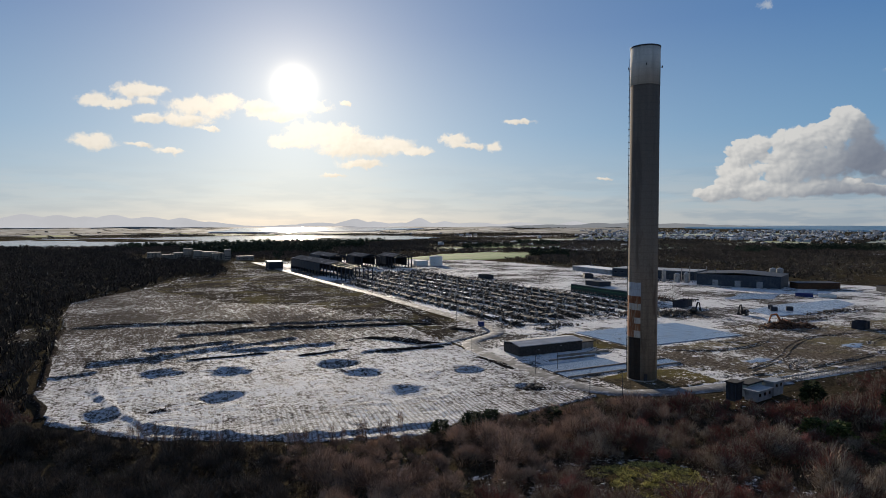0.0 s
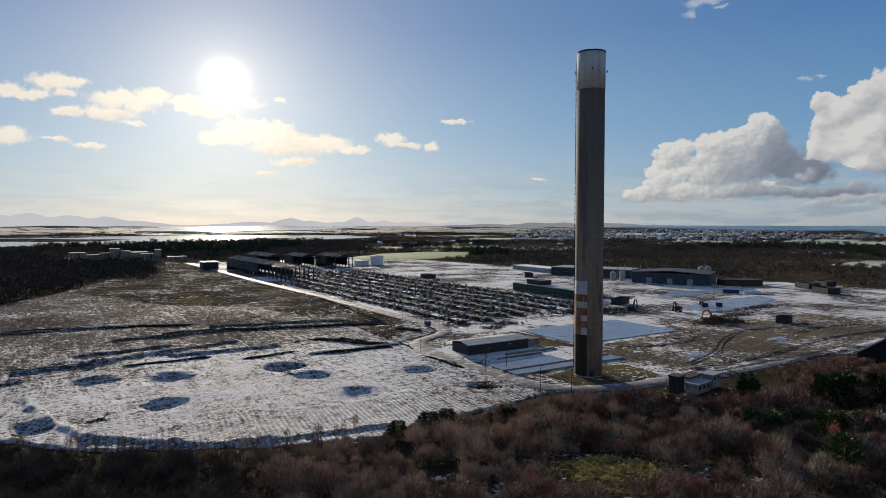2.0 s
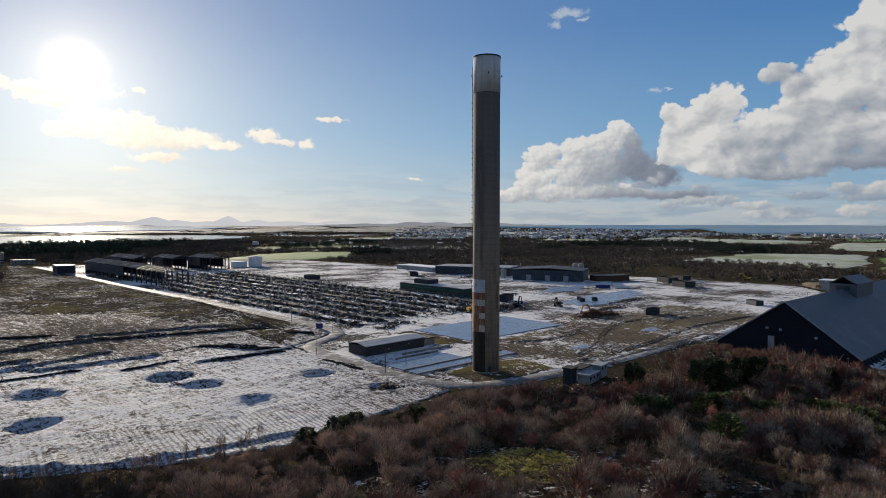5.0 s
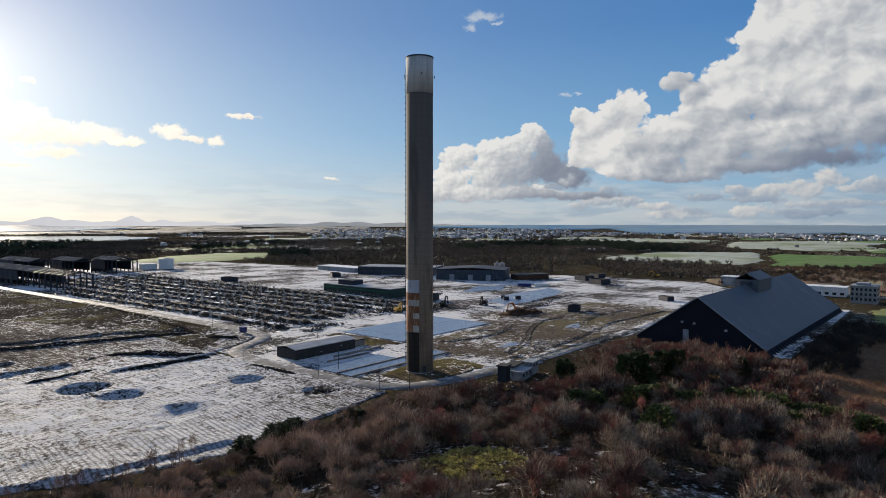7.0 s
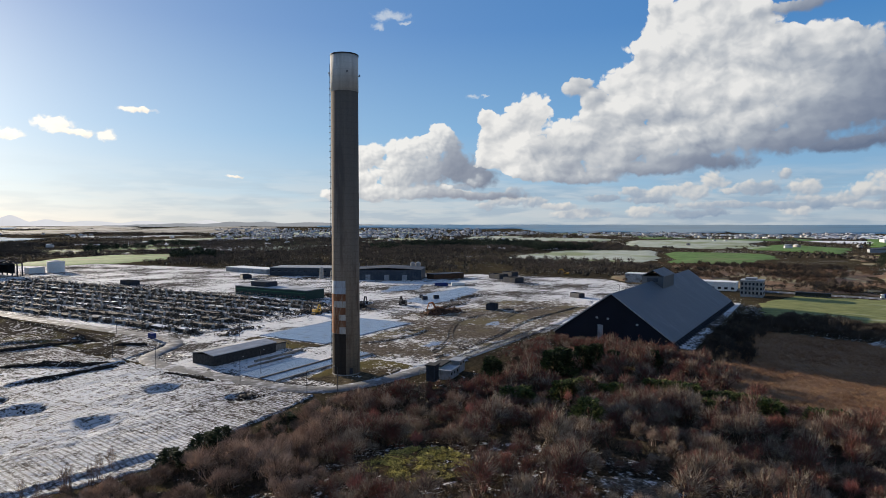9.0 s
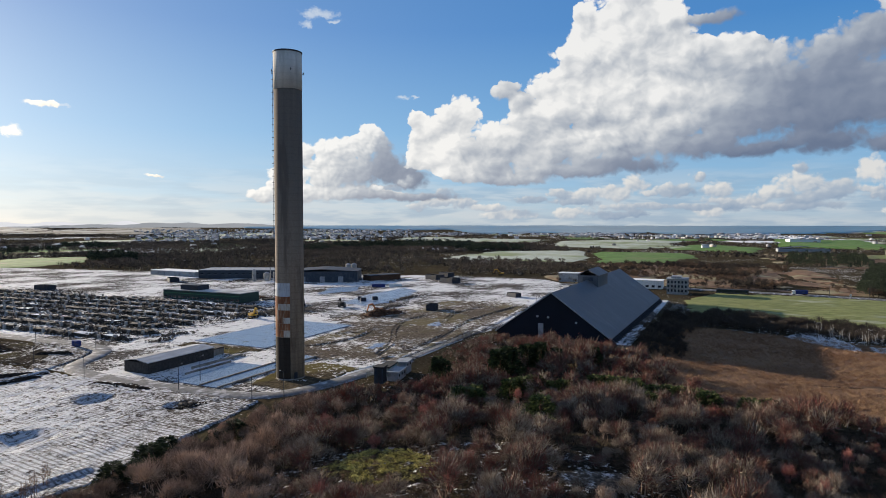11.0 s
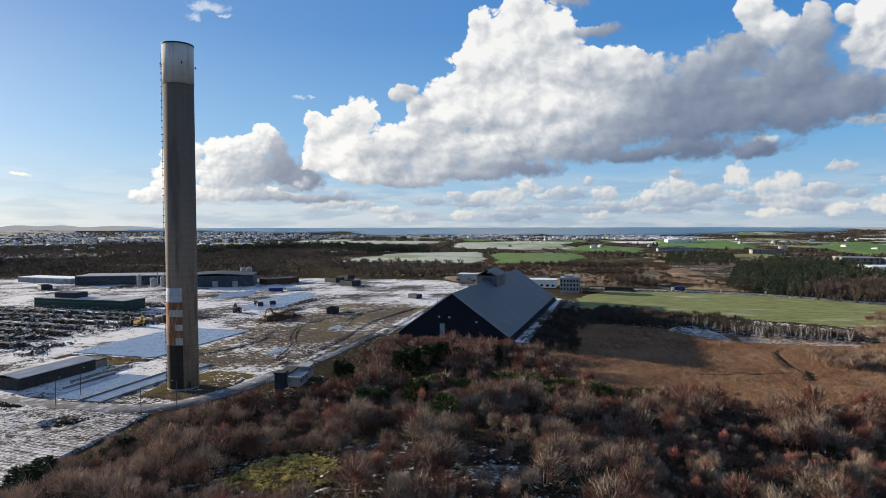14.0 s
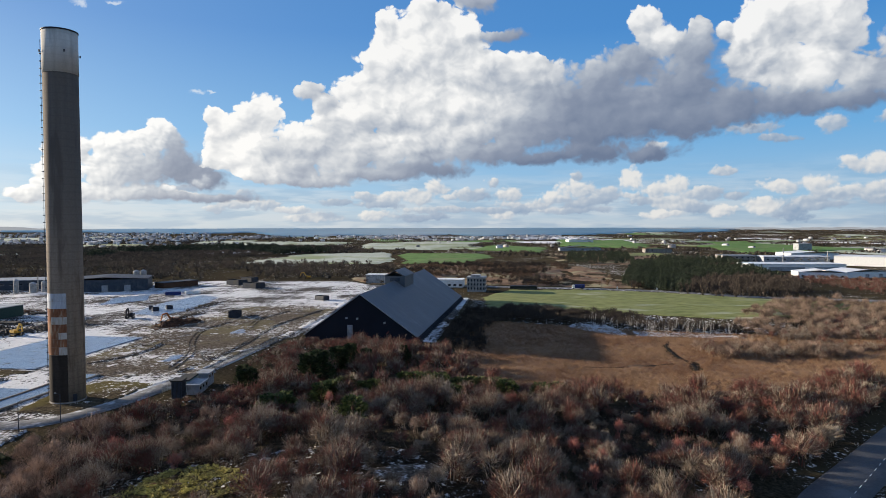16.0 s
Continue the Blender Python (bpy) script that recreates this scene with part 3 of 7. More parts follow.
def tube(r0, r1, z0, z1, n=24, bm=None, x=0.0, y=0.0):
    bm = bm or bmesh.new()
    ring = [(math.cos(2 * math.pi * k / n), math.sin(2 * math.pi * k / n)) for k in range(n)]
    return prism(bm, [(x + r0 * a, y + r0 * b) for a, b in ring], z0, z1, [(x + r1 * a, y + r1 * b) for a, b in ring])


def bar(bm, a, b, w, d=None):
    """A straight square bar from a to b."""
    a, b = Vector(a), Vector(b)
    m = (b - a).to_track_quat("Z", "Y").to_matrix()
    s, t = m @ Vector((w / 2, 0, 0)), m @ Vector((0, (d or w) / 2, 0))
    v = [bm.verts.new(p + i * s + j * t) for p in (a, b) for i, j in ((-1, -1), (1, -1), (1, 1), (-1, 1))]
    for f in ((3, 2, 1, 0), (4, 5, 6, 7), (0, 1, 5, 4), (1, 2, 6, 5), (2, 3, 7, 6), (3, 0, 4, 7)):
        bm.faces.new([v[k] for k in f])
    return bm


def gable(bm, x0, x1, y0, y1, z0, z1, over=0.0, thick=0.0):
    """A pitched roof with its ridge along x. With a thickness, it is two leaning slabs."""
    ym = (y0 + y1) / 2
    k = (z1 - z0) / (ym - y0)
    prof = [(y0 - over, z0 - over * k), (ym, z1), (y1 + over, z0 - over * k)]
    prof += [(y, z + thick) for y, z in prof[::-1]] if thick else []
    a = [bm.verts.new((x0 - over, y, z)) for y, z in prof]
    b = [bm.verts.new((x1 + over, y, z)) for y, z in prof]
    n = len(prof)
    bm.faces.new(a)
    bm.faces.new(b[::-1])
    for i in range(n):
        bm.faces.new((a[i], b[i], b[(i + 1) % n], a[(i + 1) % n]))
    return bm


def mesh_from(name, co, faces, mat, smooth=False):
    """A mesh object from arrays: places (n, 3) and faces (m, 3 or 4)."""
    me = bpy.data.meshes.new(name)
    co, faces = np.asarray(co, np.float32), np.asarray(faces, np.int32)
    m, k = faces.shape
    me.vertices.add(len(co))
    me.vertices.foreach_set("co", co.ravel())
    me.loops.add(m * k)
    me.loops.foreach_set("vertex_index", faces.ravel())
    me.polygons.add(m)
    me.polygons.foreach_set("loop_start", np.arange(0, m * k, k, dtype=np.int32))
    if smooth:
        me.polygons.foreach_set("use_smooth", np.ones(m, bool))
    me.update(calc_edges=True)
    me.validate()
    me.materials.append(mat)
    return new(name, me)


def inside(poly, x, y):
    """Which of the places lie within the outline."""
    hit = np.zeros(np.shape(x), bool)
    for (ax, ay), (bx, by) in zip(poly, poly[1:] + poly[:1]):
        if ay != by:
            hit ^= ((ay > y) != (by > y)) & (x < (bx - ax) * (y - ay) / (by - ay) + ax)
    return hit


_rng = np.random.default_rng(7)
_lattice = _rng.random((256, 256))


def wave_noise(x, y, octaves=4):
    """Smooth value noise from 0 to 1 for arrays."""
    out, amp, tot = 0.0, 1.0, 0.0
    for o in range(octaves):
        xi, yi = np.floor(x).astype(int), np.floor(y).astype(int)
        fx, fy = x - xi, y - yi
        fx, fy = fx * fx * (3 - 2 * fx), fy * fy * (3 - 2 * fy)
        g = lambda i, j: _lattice[(xi + i) % 256, (yi + j) % 256]
        out = out + amp * ((g(0, 0) * (1 - fx) + g(1, 0) * fx) * (1 - fy) + (g(0, 1) * (1 - fx) + g(1, 1) * fx) * fy)
        tot, amp, x, y = tot + amp, amp * 0.5, (0.8 * x + 0.6 * y) * 2.03 + 17.1, (0.8 * y - 0.6 * x) * 2.03 + 5.7
    return out / tot


def ground_height(x, y):
    """The lie of the land: a scrub-covered knoll below the camera, flat works, land that rises far off."""
    x, y = np.asarray(x, float), np.asarray(y, float)
    z = 11.5 * np.exp(-((x - 72) / 85) ** 2 - ((y - 55) / 62) ** 2)
    z = z + 3.0 * np.exp(-((x + 60) / 60) ** 2 - ((y - 90) / 60) ** 2)
    # The marsh beside the shed lies in a hollow.
    z = z - 2.9 * np.exp(-(((x - 300) / 98) ** 2 + ((y + 55) / 88) ** 2) ** 2)
    r = np.hypot(x + 10, y - 10)
    z = z + 34.0 * np.clip((r - 3000) / 1800, 0, 1) ** 1.2
    bumpy = np.clip((r - 900) / 900, 0, 1)
    z = z + bumpy * 9.0 * (wave_noise(x / 330, y / 330, 3) - 0.45) * np.clip((3300 - r) / 500, 0.25, 1)
    return z


def patch(name, poly, step, mat, lift=0.12, height=None, label="", category="", skirt=0.5):
    """A piece of ground within an outline, on the lie of the land."""
    p = np.array(poly)
    xs, ys = np.arange(p[:, 0].min() - step, p[:, 0].max() + step, step), np.arange(p[:, 1].min() - step, p[:, 1].max() + step, step)
    X, Y = np.meshgrid(xs, ys, indexing="ij")
    cx, cy = X[:-1, :-1] + step / 2, Y[:-1, :-1] + step / 2
    jig = (wave_noise(cx / (3 * step), cy / (3 * step), 3) - 0.5) * 3 * step
    keep = inside(poly, cx + jig, cy + jig)
    Z = ground_height(X, Y) + lift
    if height:
        Z = Z + height(X, Y)
    used = np.zeros(X.shape, bool)
    rim = np.zeros(X.shape, int)
    for i, j in ((0, 0), (1, 0), (1, 1), (0, 1)):
        rim[i:i + keep.shape[0], j:j + keep.shape[1]] += keep
    used = rim > 0
    Z = np.where(rim < 4, Z - lift - skirt, Z)
    idx = -np.ones(X.shape, int)
    idx[used] = np.arange(used.sum())
    a = np.stack([idx[:-1, :-1], idx[1:, :-1], idx[1:, 1:], idx[:-1, 1:]], -1)[keep]
    ob = mesh_from(name, np.stack([X[used], Y[used], Z[used]], -1), a, mat, smooth=True)
    return tagged(ob, label or "ground", category or "ground", kind="structure")


def ribbon(name, line, width, mat, lift, label, category="road", rim=1.2, step=4.0, parent=None):
    """A road along a line: a flat strip with a sunken rim on both sides."""
    pts = []
    for (ax, ay), (bx, by) in zip(line, line[1:]):
        n = max(1, int(math.hypot(bx - ax, by - ay) / step))
        pts += [(ax + (bx - ax) * k / n, ay + (by - ay) * k / n) for k in range(n)]
    pts = np.array(pts + [line[-1]], float)
    for _ in range(6):
        pts[1:-1] = (pts[:-2] + 2 * pts[1:-1] + pts[2:]) / 4
    d = np.gradient(pts, axis=0)
    d /= np.hypot(d[:, 0], d[:, 1])[:, None]
    side = np.stack([-d[:, 1], d[:, 0]], -1)
    offs = [(-0.5 - rim / width, -0.6), (-0.5, 0), (0, 0.05), (0.5, 0), (0.5 + rim / width, -0.6)]
    cols = []
    for o, dz in offs:
        q = pts + side * (o * width)
        cols.append(np.column_stack([q, ground_height(pts[:, 0], pts[:, 1]) + lift + dz]))
    co = np.concatenate(cols)
    n = len(pts)
    f = [(c * n + k, c * n + k + 1, (c + 1) * n + k + 1, (c + 1) * n + k) for c in range(len(offs) - 1) for k in range(n - 1)]
    ob = mesh_from(name, co, np.array(f)[:, ::-1], mat, smooth=True)
    return tagged(ob, label, category, kind="structure")


# ---- shrubs and trees as many fine twigs ----
def blades(a, b, width, rng):
    """Thin three-cornered twigs from a to b."""
    d = b - a
    s = np.cross(d, rng.normal(size=d.shape))
    s /= np.linalg.norm(s, axis=1)[:, None] + 1e-9
    s *= np.asarray(width).reshape(-1, 1) / 2
    return np.stack([a - s, a + s, b], 1)


def shrub(rng, radius, height, twigs, width=0.07, stems=10, flat=0.8):
    """A bare shrub: stems from the ground, and a dome of fine upward twigs with an uneven outline."""
    t = rng.random(twigs) * 2 * np.pi
    e = np.arccos(1 - rng.random(twigs) * 0.98)
    lobe = 0.78 + 0.22 * np.sin(3 * t + rng.random() * 6) * np.sin(e * 2 + rng.random() * 6) + rng.normal(size=twigs) * 0.09
    out = np.stack([np.sin(e) * np.cos(t) * radius, np.sin(e) * np.sin(t) * radius, np.cos(e) ** flat * height * 0.62], 1) * lobe[:, None]
    mid = np.array([0, 0, height * 0.36])
    k = (0.42 + 0.46 * rng.random(twigs))[:, None]
    a = mid + out * k + rng.normal(size=out.shape) * 0.08 * radius
    b = mid + out + np.array([0, 0, 1.0]) * (rng.random(twigs) * 0.12 * height)[:, None] + rng.normal(size=out.shape) * 0.10 * radius
    tw = blades(a, b, width * (0.6 + 0.8 * rng.random(twigs)), rng)
    s = rng.choice(twigs, stems)
    st = blades(rng.normal(size=(stems, 3)) * np.array([radius * 0.25, radius * 0.25, 0]), a[s], width * 2.2, rng)
    return np.concatenate([tw, st])


def leafy(rng, radius, height, leaves, size, base=0.1):
    """A dense evergreen: small pointed leaf clumps in uneven tiers."""
    t, h = rng.random(leaves) * 2 * np.pi, rng.random(leaves) ** 0.8
    r = radius * (1.05 - 0.62 * h) * (0.72 + 0.28 * np.sin(4 * t + 9 * h + rng.random() * 6)) * np.sqrt(0.35 + 0.65 * rng.random(leaves))
    a = np.stack([r * np.cos(t), r * np.sin(t), height * (base + (1 - base) * h)], 1)
    b = a + np.stack([np.cos(t), np.sin(t), 0.55 + 0 * t], 1) * (size * (0.6 + rng.random(leaves)))[:, None] + rng.normal(size=a.shape) * size * 0.35
    return blades(a, b, size * (0.5 + 0.5 * rng.random(leaves)), rng)


def placed(forms, spots, rng, scale=(0.7, 1.35)):
    """Copies of forms at spots (x, y, z), turned and scaled by chance, as one array of triangles."""
    out = []
    for x, y, z, *grow in spots:
        f = forms[rng.integers(len(forms))]
        c, s = math.cos(rng.random() * 6.28), math.sin(rng.random() * 6.28)
        n = math.hypot(c, s)
        c, s = c / n, s / n
        k = rng.uniform(*scale) * (grow[0] if grow else 1.0)
        g = f * np.array([k, k, k * rng.uniform(0.8, 1.2)])
        g = np.stack([g[..., 0] * c - g[..., 1] * s + x, g[..., 0] * s + g[..., 1] * c + y, g[..., 2] + z], -1)
        out.append(g)
    return np.concatenate(out)


def triangles(name, tri, mat):
    return mesh_from(name, tri.reshape(-1, 3), np.arange(tri.shape[0] * 3).reshape(-1, 3), mat)


def scatter(rng, poly, gap, keep_off=(), thin=None):
    """Places in an outline about one gap apart, clear of the outlines in keep_off."""
    p = np.array(poly)
    lo, hi = p.min(0), p.max(0)
    X, Y = np.meshgrid(np.arange(lo[0], hi[0], gap), np.arange(lo[1], hi[1], gap), indexing="ij")
    x, y = X.ravel() + rng.uniform(-0.5, 0.5, X.size) * gap, Y.ravel() + rng.uniform(-0.5, 0.5, X.size) * gap
    ok = inside(poly, x, y)
    for k in keep_off:
        ok &= ~inside(k, x, y)
    if thin is not None:
        ok &= thin(x, y)
    x, y = x[ok], y[ok]
    return np.stack([x, y, ground_height(x, y)], 1)
# ---- the land ----
def ground_sheet():
    rings = np.concatenate([np.linspace(4, 400, 70), np.geomspace(412, 4850, 120)])
    n = 300
    t = np.linspace(0, 2 * np.pi, n, endpoint=False)
    X, Y = -10 + rings[:, None] * np.cos(t), 10 + rings[:, None] * np.sin(t)
    Z = ground_height(X, Y)
    # The sheet dips under the graded field, whose own surface has pits.
    edge = np.min([near_line(X, Y, *a, *b) for a, b in zip(FIELD, FIELD[1:] + FIELD[:1])], axis=0)
    Z = Z - np.where(inside(FIELD, X, Y), np.clip((edge - 7) / 4, 0, 1) * 5, 0)
    co = np.concatenate([[(-10, 10, float(ground_height(-10, 10)))], np.stack([X, Y, Z], -1).reshape(-1, 3)])
    k = np.arange(len(rings) - 1)[:, None] * n + 1
    j, j2 = np.arange(n)[None], (np.arange(n)[None] + 1) % n
    quads = np.stack([k + j, k + n + j, k + n + j2, k + j2], -1).reshape(-1, 4)
    ob = mesh_from("ground", co, quads, M_GROUND, smooth=True)
    cap = bmesh.new()
    cap.from_mesh(ob.data)
    cap.verts.ensure_lookup_table()
    for i in range(n):
        cap.faces.new((cap.verts[0], cap.verts[1 + i], cap.verts[1 + (i + 1) % n]))
    cap.to_mesh(ob.data)
    cap.free()
    return tagged(ob, "rough brown heath and scrubland with traces of snow", "ground", kind="structure")



FIELD = [(-34, 240), (-36, 305), (-48, 520), (0, 610), (20, 560), (60, 470), (110, 430), (134, 330), (133, 262), (133, 215), (133.5, 172), (136, 160), (118, 156), (92, 152), (66, 148), (46, 154), (18, 169), (-5, 184), (-26, 208)]
PITS = [(71.9, 245.6, 6.0, 2.2), (29.3, 249.2, 7.0, 1.3), (6.7, 256.3, 6.0, 0.9), (76.0, 225.4, 4.5, 1.6), (80.8, 192.1, 6.5, 1.0), (23.8, 213.8, 5.5, 1.6), (114.2, 211.8, 5.0, 1.1), (-11.6, 207.8, 5.0, 1.2), (121.4, 179.5, 3.5, 0.7)]
BANKS = [(-20, 286, 6, 288, 1.5), (6, 288, 34, 300, 1.5), (34, 300, 67, 308, 1.2), (1, 308, 38, 313, 1.4), (17, 342, 75, 344, 1.5), (36, 290, 81, 287, 1.5), (-34, 392, 32, 384, 1.1), (65, 358, 116, 349, 1.2), (116, 349, 166, 329, 1.0),
         (-35, 268, -17, 271, 0.9), (-15, 247, -13, 230, 0.9), (-13, 230, -8, 212, 1.1), (-8, 212, 1, 190, 1.2), (1, 190, 20, 174, 1.2), (20, 174, 41, 162, 1.1), (41, 162, 73, 157.5, 1.0), (88, 262, 130, 264, 0.9)]


def near_line(X, Y, ax, ay, bx, by):
    dx, dy = bx - ax, by - ay
    k = np.clip(((X - ax) * dx + (Y - ay) * dy) / (dx * dx + dy * dy), 0, 1)
    return np.hypot(X - ax - k * dx, Y - ay - k * dy)


def field_relief(X, Y):
    wx, wy = X + 6 * (wave_noise(X / 14, Y / 14, 3) - 0.5), Y + 6 * (wave_noise(X / 14 + 40, Y / 14, 3) - 0.5)
    z = 0.75 * (wave_noise(X / 8, Y / 8, 4) - 0.5) + 0.25 * (wave_noise((0.6 * X + 0.8 * Y) / 5.3, (0.6 * Y - 0.8 * X) / 4.1, 4) - 0.5) + 0.9 * (wave_noise(X / 40, Y / 40, 3) - 0.5) + 0.42 * (wave_noise(X / 2.4 + 7, Y / 2.0, 2) - 0.5)
    for x, y, r, d in PITS:
        q = np.hypot((wx - x) / 1.25, wy - y) / r
        z = z - 1.3 * d * np.exp(-q ** 4) + 0.35 * d * np.exp(-((wx - x) / r) ** 2 - ((wy - y - 1.5 * r) / (0.8 * r)) ** 2)
    for ax, ay, bx, by, h in BANKS:
        q = near_line(0.6 * X + 0.4 * wx, 0.6 * Y + 0.4 * wy, ax, ay, bx, by)
        z = z + 0.8 * h * np.exp(-(q / 1.6) ** 2)
    # Rounded rim of the graded field and wheel ruts across its near part.
    ruts = np.sin((X * 0.993 - Y * 0.12 + 1.5 * wave_noise(X / 25, Y / 25, 2)) * 2.2)
    z = z + 0.05 * ruts * np.clip((190 - Y) / 12, 0, 1) * wave_noise(X / 12 + 5, Y / 12, 2)
    return z


ground_sheet()
M_TRACK = snowy("track_mud", (0.060, 0.049, 0.039), (0.15, 0.123, 0.095), 0.40, streak=(0.3, 0.3))
patch("snow_field", FIELD, 0.8, M_FIELD, 0.5, field_relief, "graded field of dark soil under thin broken snow", "field")
patch("bare_field", [(-48, 515), (-2, 612), (45, 735), (75, 715), (100, 760), (125, 1010), (142, 1000), (150, 800), (158, 640), (164, 500), (168, 400), (168, 320), (150, 285), (136, 275), (131, 330), (108, 425), (55, 470), (18, 560), (0, 600)], 2.0, M_FIELD_BARE, 0.35,
      lambda X, Y: 1.3 * (wave_noise(X / 14, Y / 14, 5) - 0.5) + 0.6 * (wave_noise(X / 4, Y / 4, 2) - 0.5) + 1.3 * np.exp(-(near_line(X, Y, 162, 488, 150, 330) / 2.5) ** 2) + 1.2 * np.exp(-(near_line(X, Y, 150, 330, 90, 372) / 2.5) ** 2), "bare brown field with wet patches and snow streaks", "field")
patch("road_corner", [(132, 266), (141, 269), (155, 275), (166, 283), (171, 298), (170, 330), (166, 330), (150, 292), (134, 280)], 1.0, M_FIELD, 0.42, lambda X, Y: 0.7 * (wave_noise(X / 3, Y / 3, 4) - 0.5), "churned snowy ground inside the road bend", "field")
YARD = [(134, 160), (187, 152), (280, 147), (285, 140), (470, 140), (560, 160), (610, 200), (600, 330), (520, 620), (470, 900), (380, 960), (150, 960), (160, 790), (170, 520), (170, 300), (134, 270)]
patch("works_yard", YARD, 1.6, M_YARD, 0.12, lambda X, Y: 0.35 * (wave_noise(X / 6, Y / 6, 4) - 0.5), "cleared industrial yard, wet concrete under patchy snow", "yard")
patch("rubble_yard", [(203, 150), (285, 149), (380, 146), (430, 160), (400, 215), (330, 235), (282, 245), (278, 214), (203, 212), (196, 180)], 0.8, M_YARD_BROWN, 0.24, lambda X, Y: 0.6 * (wave_noise(X / 4, Y / 4, 5) - 0.5), "brown crushed rubble yard with tyre tracks", "yard")
patch("stack_apron", [(150, 160), (160, 156), (190, 155), (192, 178), (172, 184), (150, 180)], 0.8, M_APRON, 0.26, lambda X, Y: 0.2 * (wave_noise(X / 3, Y / 3, 3) - 0.5), "mossy rough ground round the foot of the stack", "yard")
patch("pad_verge", [(188, 222), (203, 214), (203, 262), (190, 262), (188, 240)], 1.0, M_APRON, 0.25, lambda X, Y: 0.2 * (wave_noise(X / 3, Y / 3, 3) - 0.5), "mossy verge between slab and building", "yard")
patch("cell_floor", [(183, 292), (300, 290), (332, 318), (330, 742), (255, 748), (216, 745), (206, 592), (184, 592)], 1.6, M_ROWS, 0.26, lambda X, Y: 0.5 * (wave_noise(X / 4, Y / 4, 4) - 0.5), "dark debris-strewn floor of the demolished halls", "yard")
ribbon("site_road", [(210, 147), (186, 150), (161, 153), (141, 160), (136, 180), (136, 215), (136, 245), (140, 264), (155, 271), (169, 279), (175, 295), (174, 318), (172, 397), (168, 509), (161, 634), (157, 800), (150, 960)], 6.5, M_ROAD, 0.45, "wet site road with snow along its edges")
ribbon("yard_road", [(205, 147.5), (294, 146), (380, 150), (470, 160), (540, 158)], 4.2, M_YARD, 0.27, "straight yard track with frozen puddles")
# Tyre tracks of the machines across the rubble.
for a in (((212, 165), (240, 172), (272, 190), (300, 200), (330, 198)), ((214, 205), (232, 196), (258, 197), (282, 208), (300, 230)), ((225, 156), (255, 178), (262, 200), (250, 211)), ((290, 160), (310, 178), (345, 186), (380, 180)), ((206, 158), (250, 157), (320, 166), (390, 160)), ((236, 160), (247, 182), (272, 205), (276, 214))):
    for side in (0.0, 2.1):
        ribbon("tyre_track", [(x + side * 0.6, y - side) for x, y in a], 0.3, M_TRACK, 0.42, "dark muddy tyre track over the rubble", "track", 0.2)
ribbon("near_road", [(84, -22), (112, -38), (140, -62), (170, -88), (230, -140)], 9.0, M_ASPHALT, 0.5, "dark asphalt road beside a grass verge")

# Smooth frozen slabs.
def slab(name, x0, x1, y0, y1, z, label, mat=M_ICE):
    ob = tagged(new(name), label, "slab", kind="structure")
    nx, ny = max(1, round((x1 - x0) / 12)), max(1, round((y1 - y0) / 12))
    for i in range(nx):
        for j in range(ny):
            a, b = x0 + (x1 - x0) * i / nx, y0 + (y1 - y0) * j / ny
            part("panel", box(a + 0.06, a + (x1 - x0) / nx - 0.06, b + 0.06, b + (y1 - y0) / ny - 0.06, -0.3, z), mat, ob)


slab("frozen_slab", 204, 276, 218, 262, 0.42, "frosted concrete slab of a removed building, tinted with sky reflection")
slab("frozen_slab", 142, 199, 186, 193.4, 0.40, "wet frosted concrete slab beside the stack", M_ICE_WET)
slab("frozen_slab", 142, 176, 194.6, 207, 0.40, "wet frosted concrete slab beside the road", M_ICE_WET)
for y in (194.0, 185.6):
    tagged(link_mesh("kerb", box(142, 199, y - 0.25, y + 0.25, -0.2, 0.75), M_CONCRETE), "low dark concrete kerb between the slabs", "kerb", kind="structure")

for outline in ([(412, 292), (470, 290), (458, 268), (420, 256), (376, 247), (350, 255), (356, 281)], [(222, 176), (236, 180), (243, 173), (228, 168)], [(286, 176), (300, 184), (312, 178), (298, 170)], [(392, 330), (440, 350), (470, 335), (430, 312)]):
    patch("frozen_pool", outline, 1.6, M_ICE, 0.34, None, "thin ice over a pool on the yard, tinted with sky reflection", "ice", skirt=0.3)

# Far water, fields and coast.
patch("lagoon", [(-360, 1820), (-250, 1760), (0, 1715), (180, 1800), (505, 1950), (700, 2060), (1190, 2370), (1150, 2750), (800, 3190), (100, 3050), (-364, 2775), (-500, 2300)], 25.0, M_LAGOON, 0.0, lambda X, Y: 1.0 - ground_height(X, Y) + 0.05 * X * 0, "calm lagoon shining below the low sun", "water", skirt=3.0)
patch("inlet", [(300, 3600), (700, 3400), (1300, 3500), (1800, 3900), (1500, 4400), (600, 4500)], 40.0, M_LAGOON, 6.0, None, "bright tidal inlet", "water", skirt=8.0)


def coast_side():
    """The sea: from the shore to the edge of sight."""
    out = []
    for a in range(47, 110, 3):
        r = 3250 + 130 * math.sin(a * 0.7) + (1000 if a < 56 else 600 if a < 66 else 0) + max(0, a - 92) * 62
        out.append((-10 + r * math.sin(radians(a)), 10 + r * math.cos(radians(a))))
    for a in range(109, 45, -3):
        out.append((-10 + 4840 * math.sin(radians(a)), 10 + 4840 * math.cos(radians(a))))
    return out


patch("sea", coast_side(), 40.0, M_SEA, 5.0, lambda X, Y: np.clip((np.hypot(X + 10, Y - 10) - 3200) / 1600, 0, 1) * 1.5, "grey-blue sea out to the horizon", "water", skirt=6.0)
FIELDS = []


def field(outline, mat, label, lift=0.8, step=9.0):
    FIELDS.append(outline)
    patch("pasture", outline, step, mat, lift, None, label, "pasture")


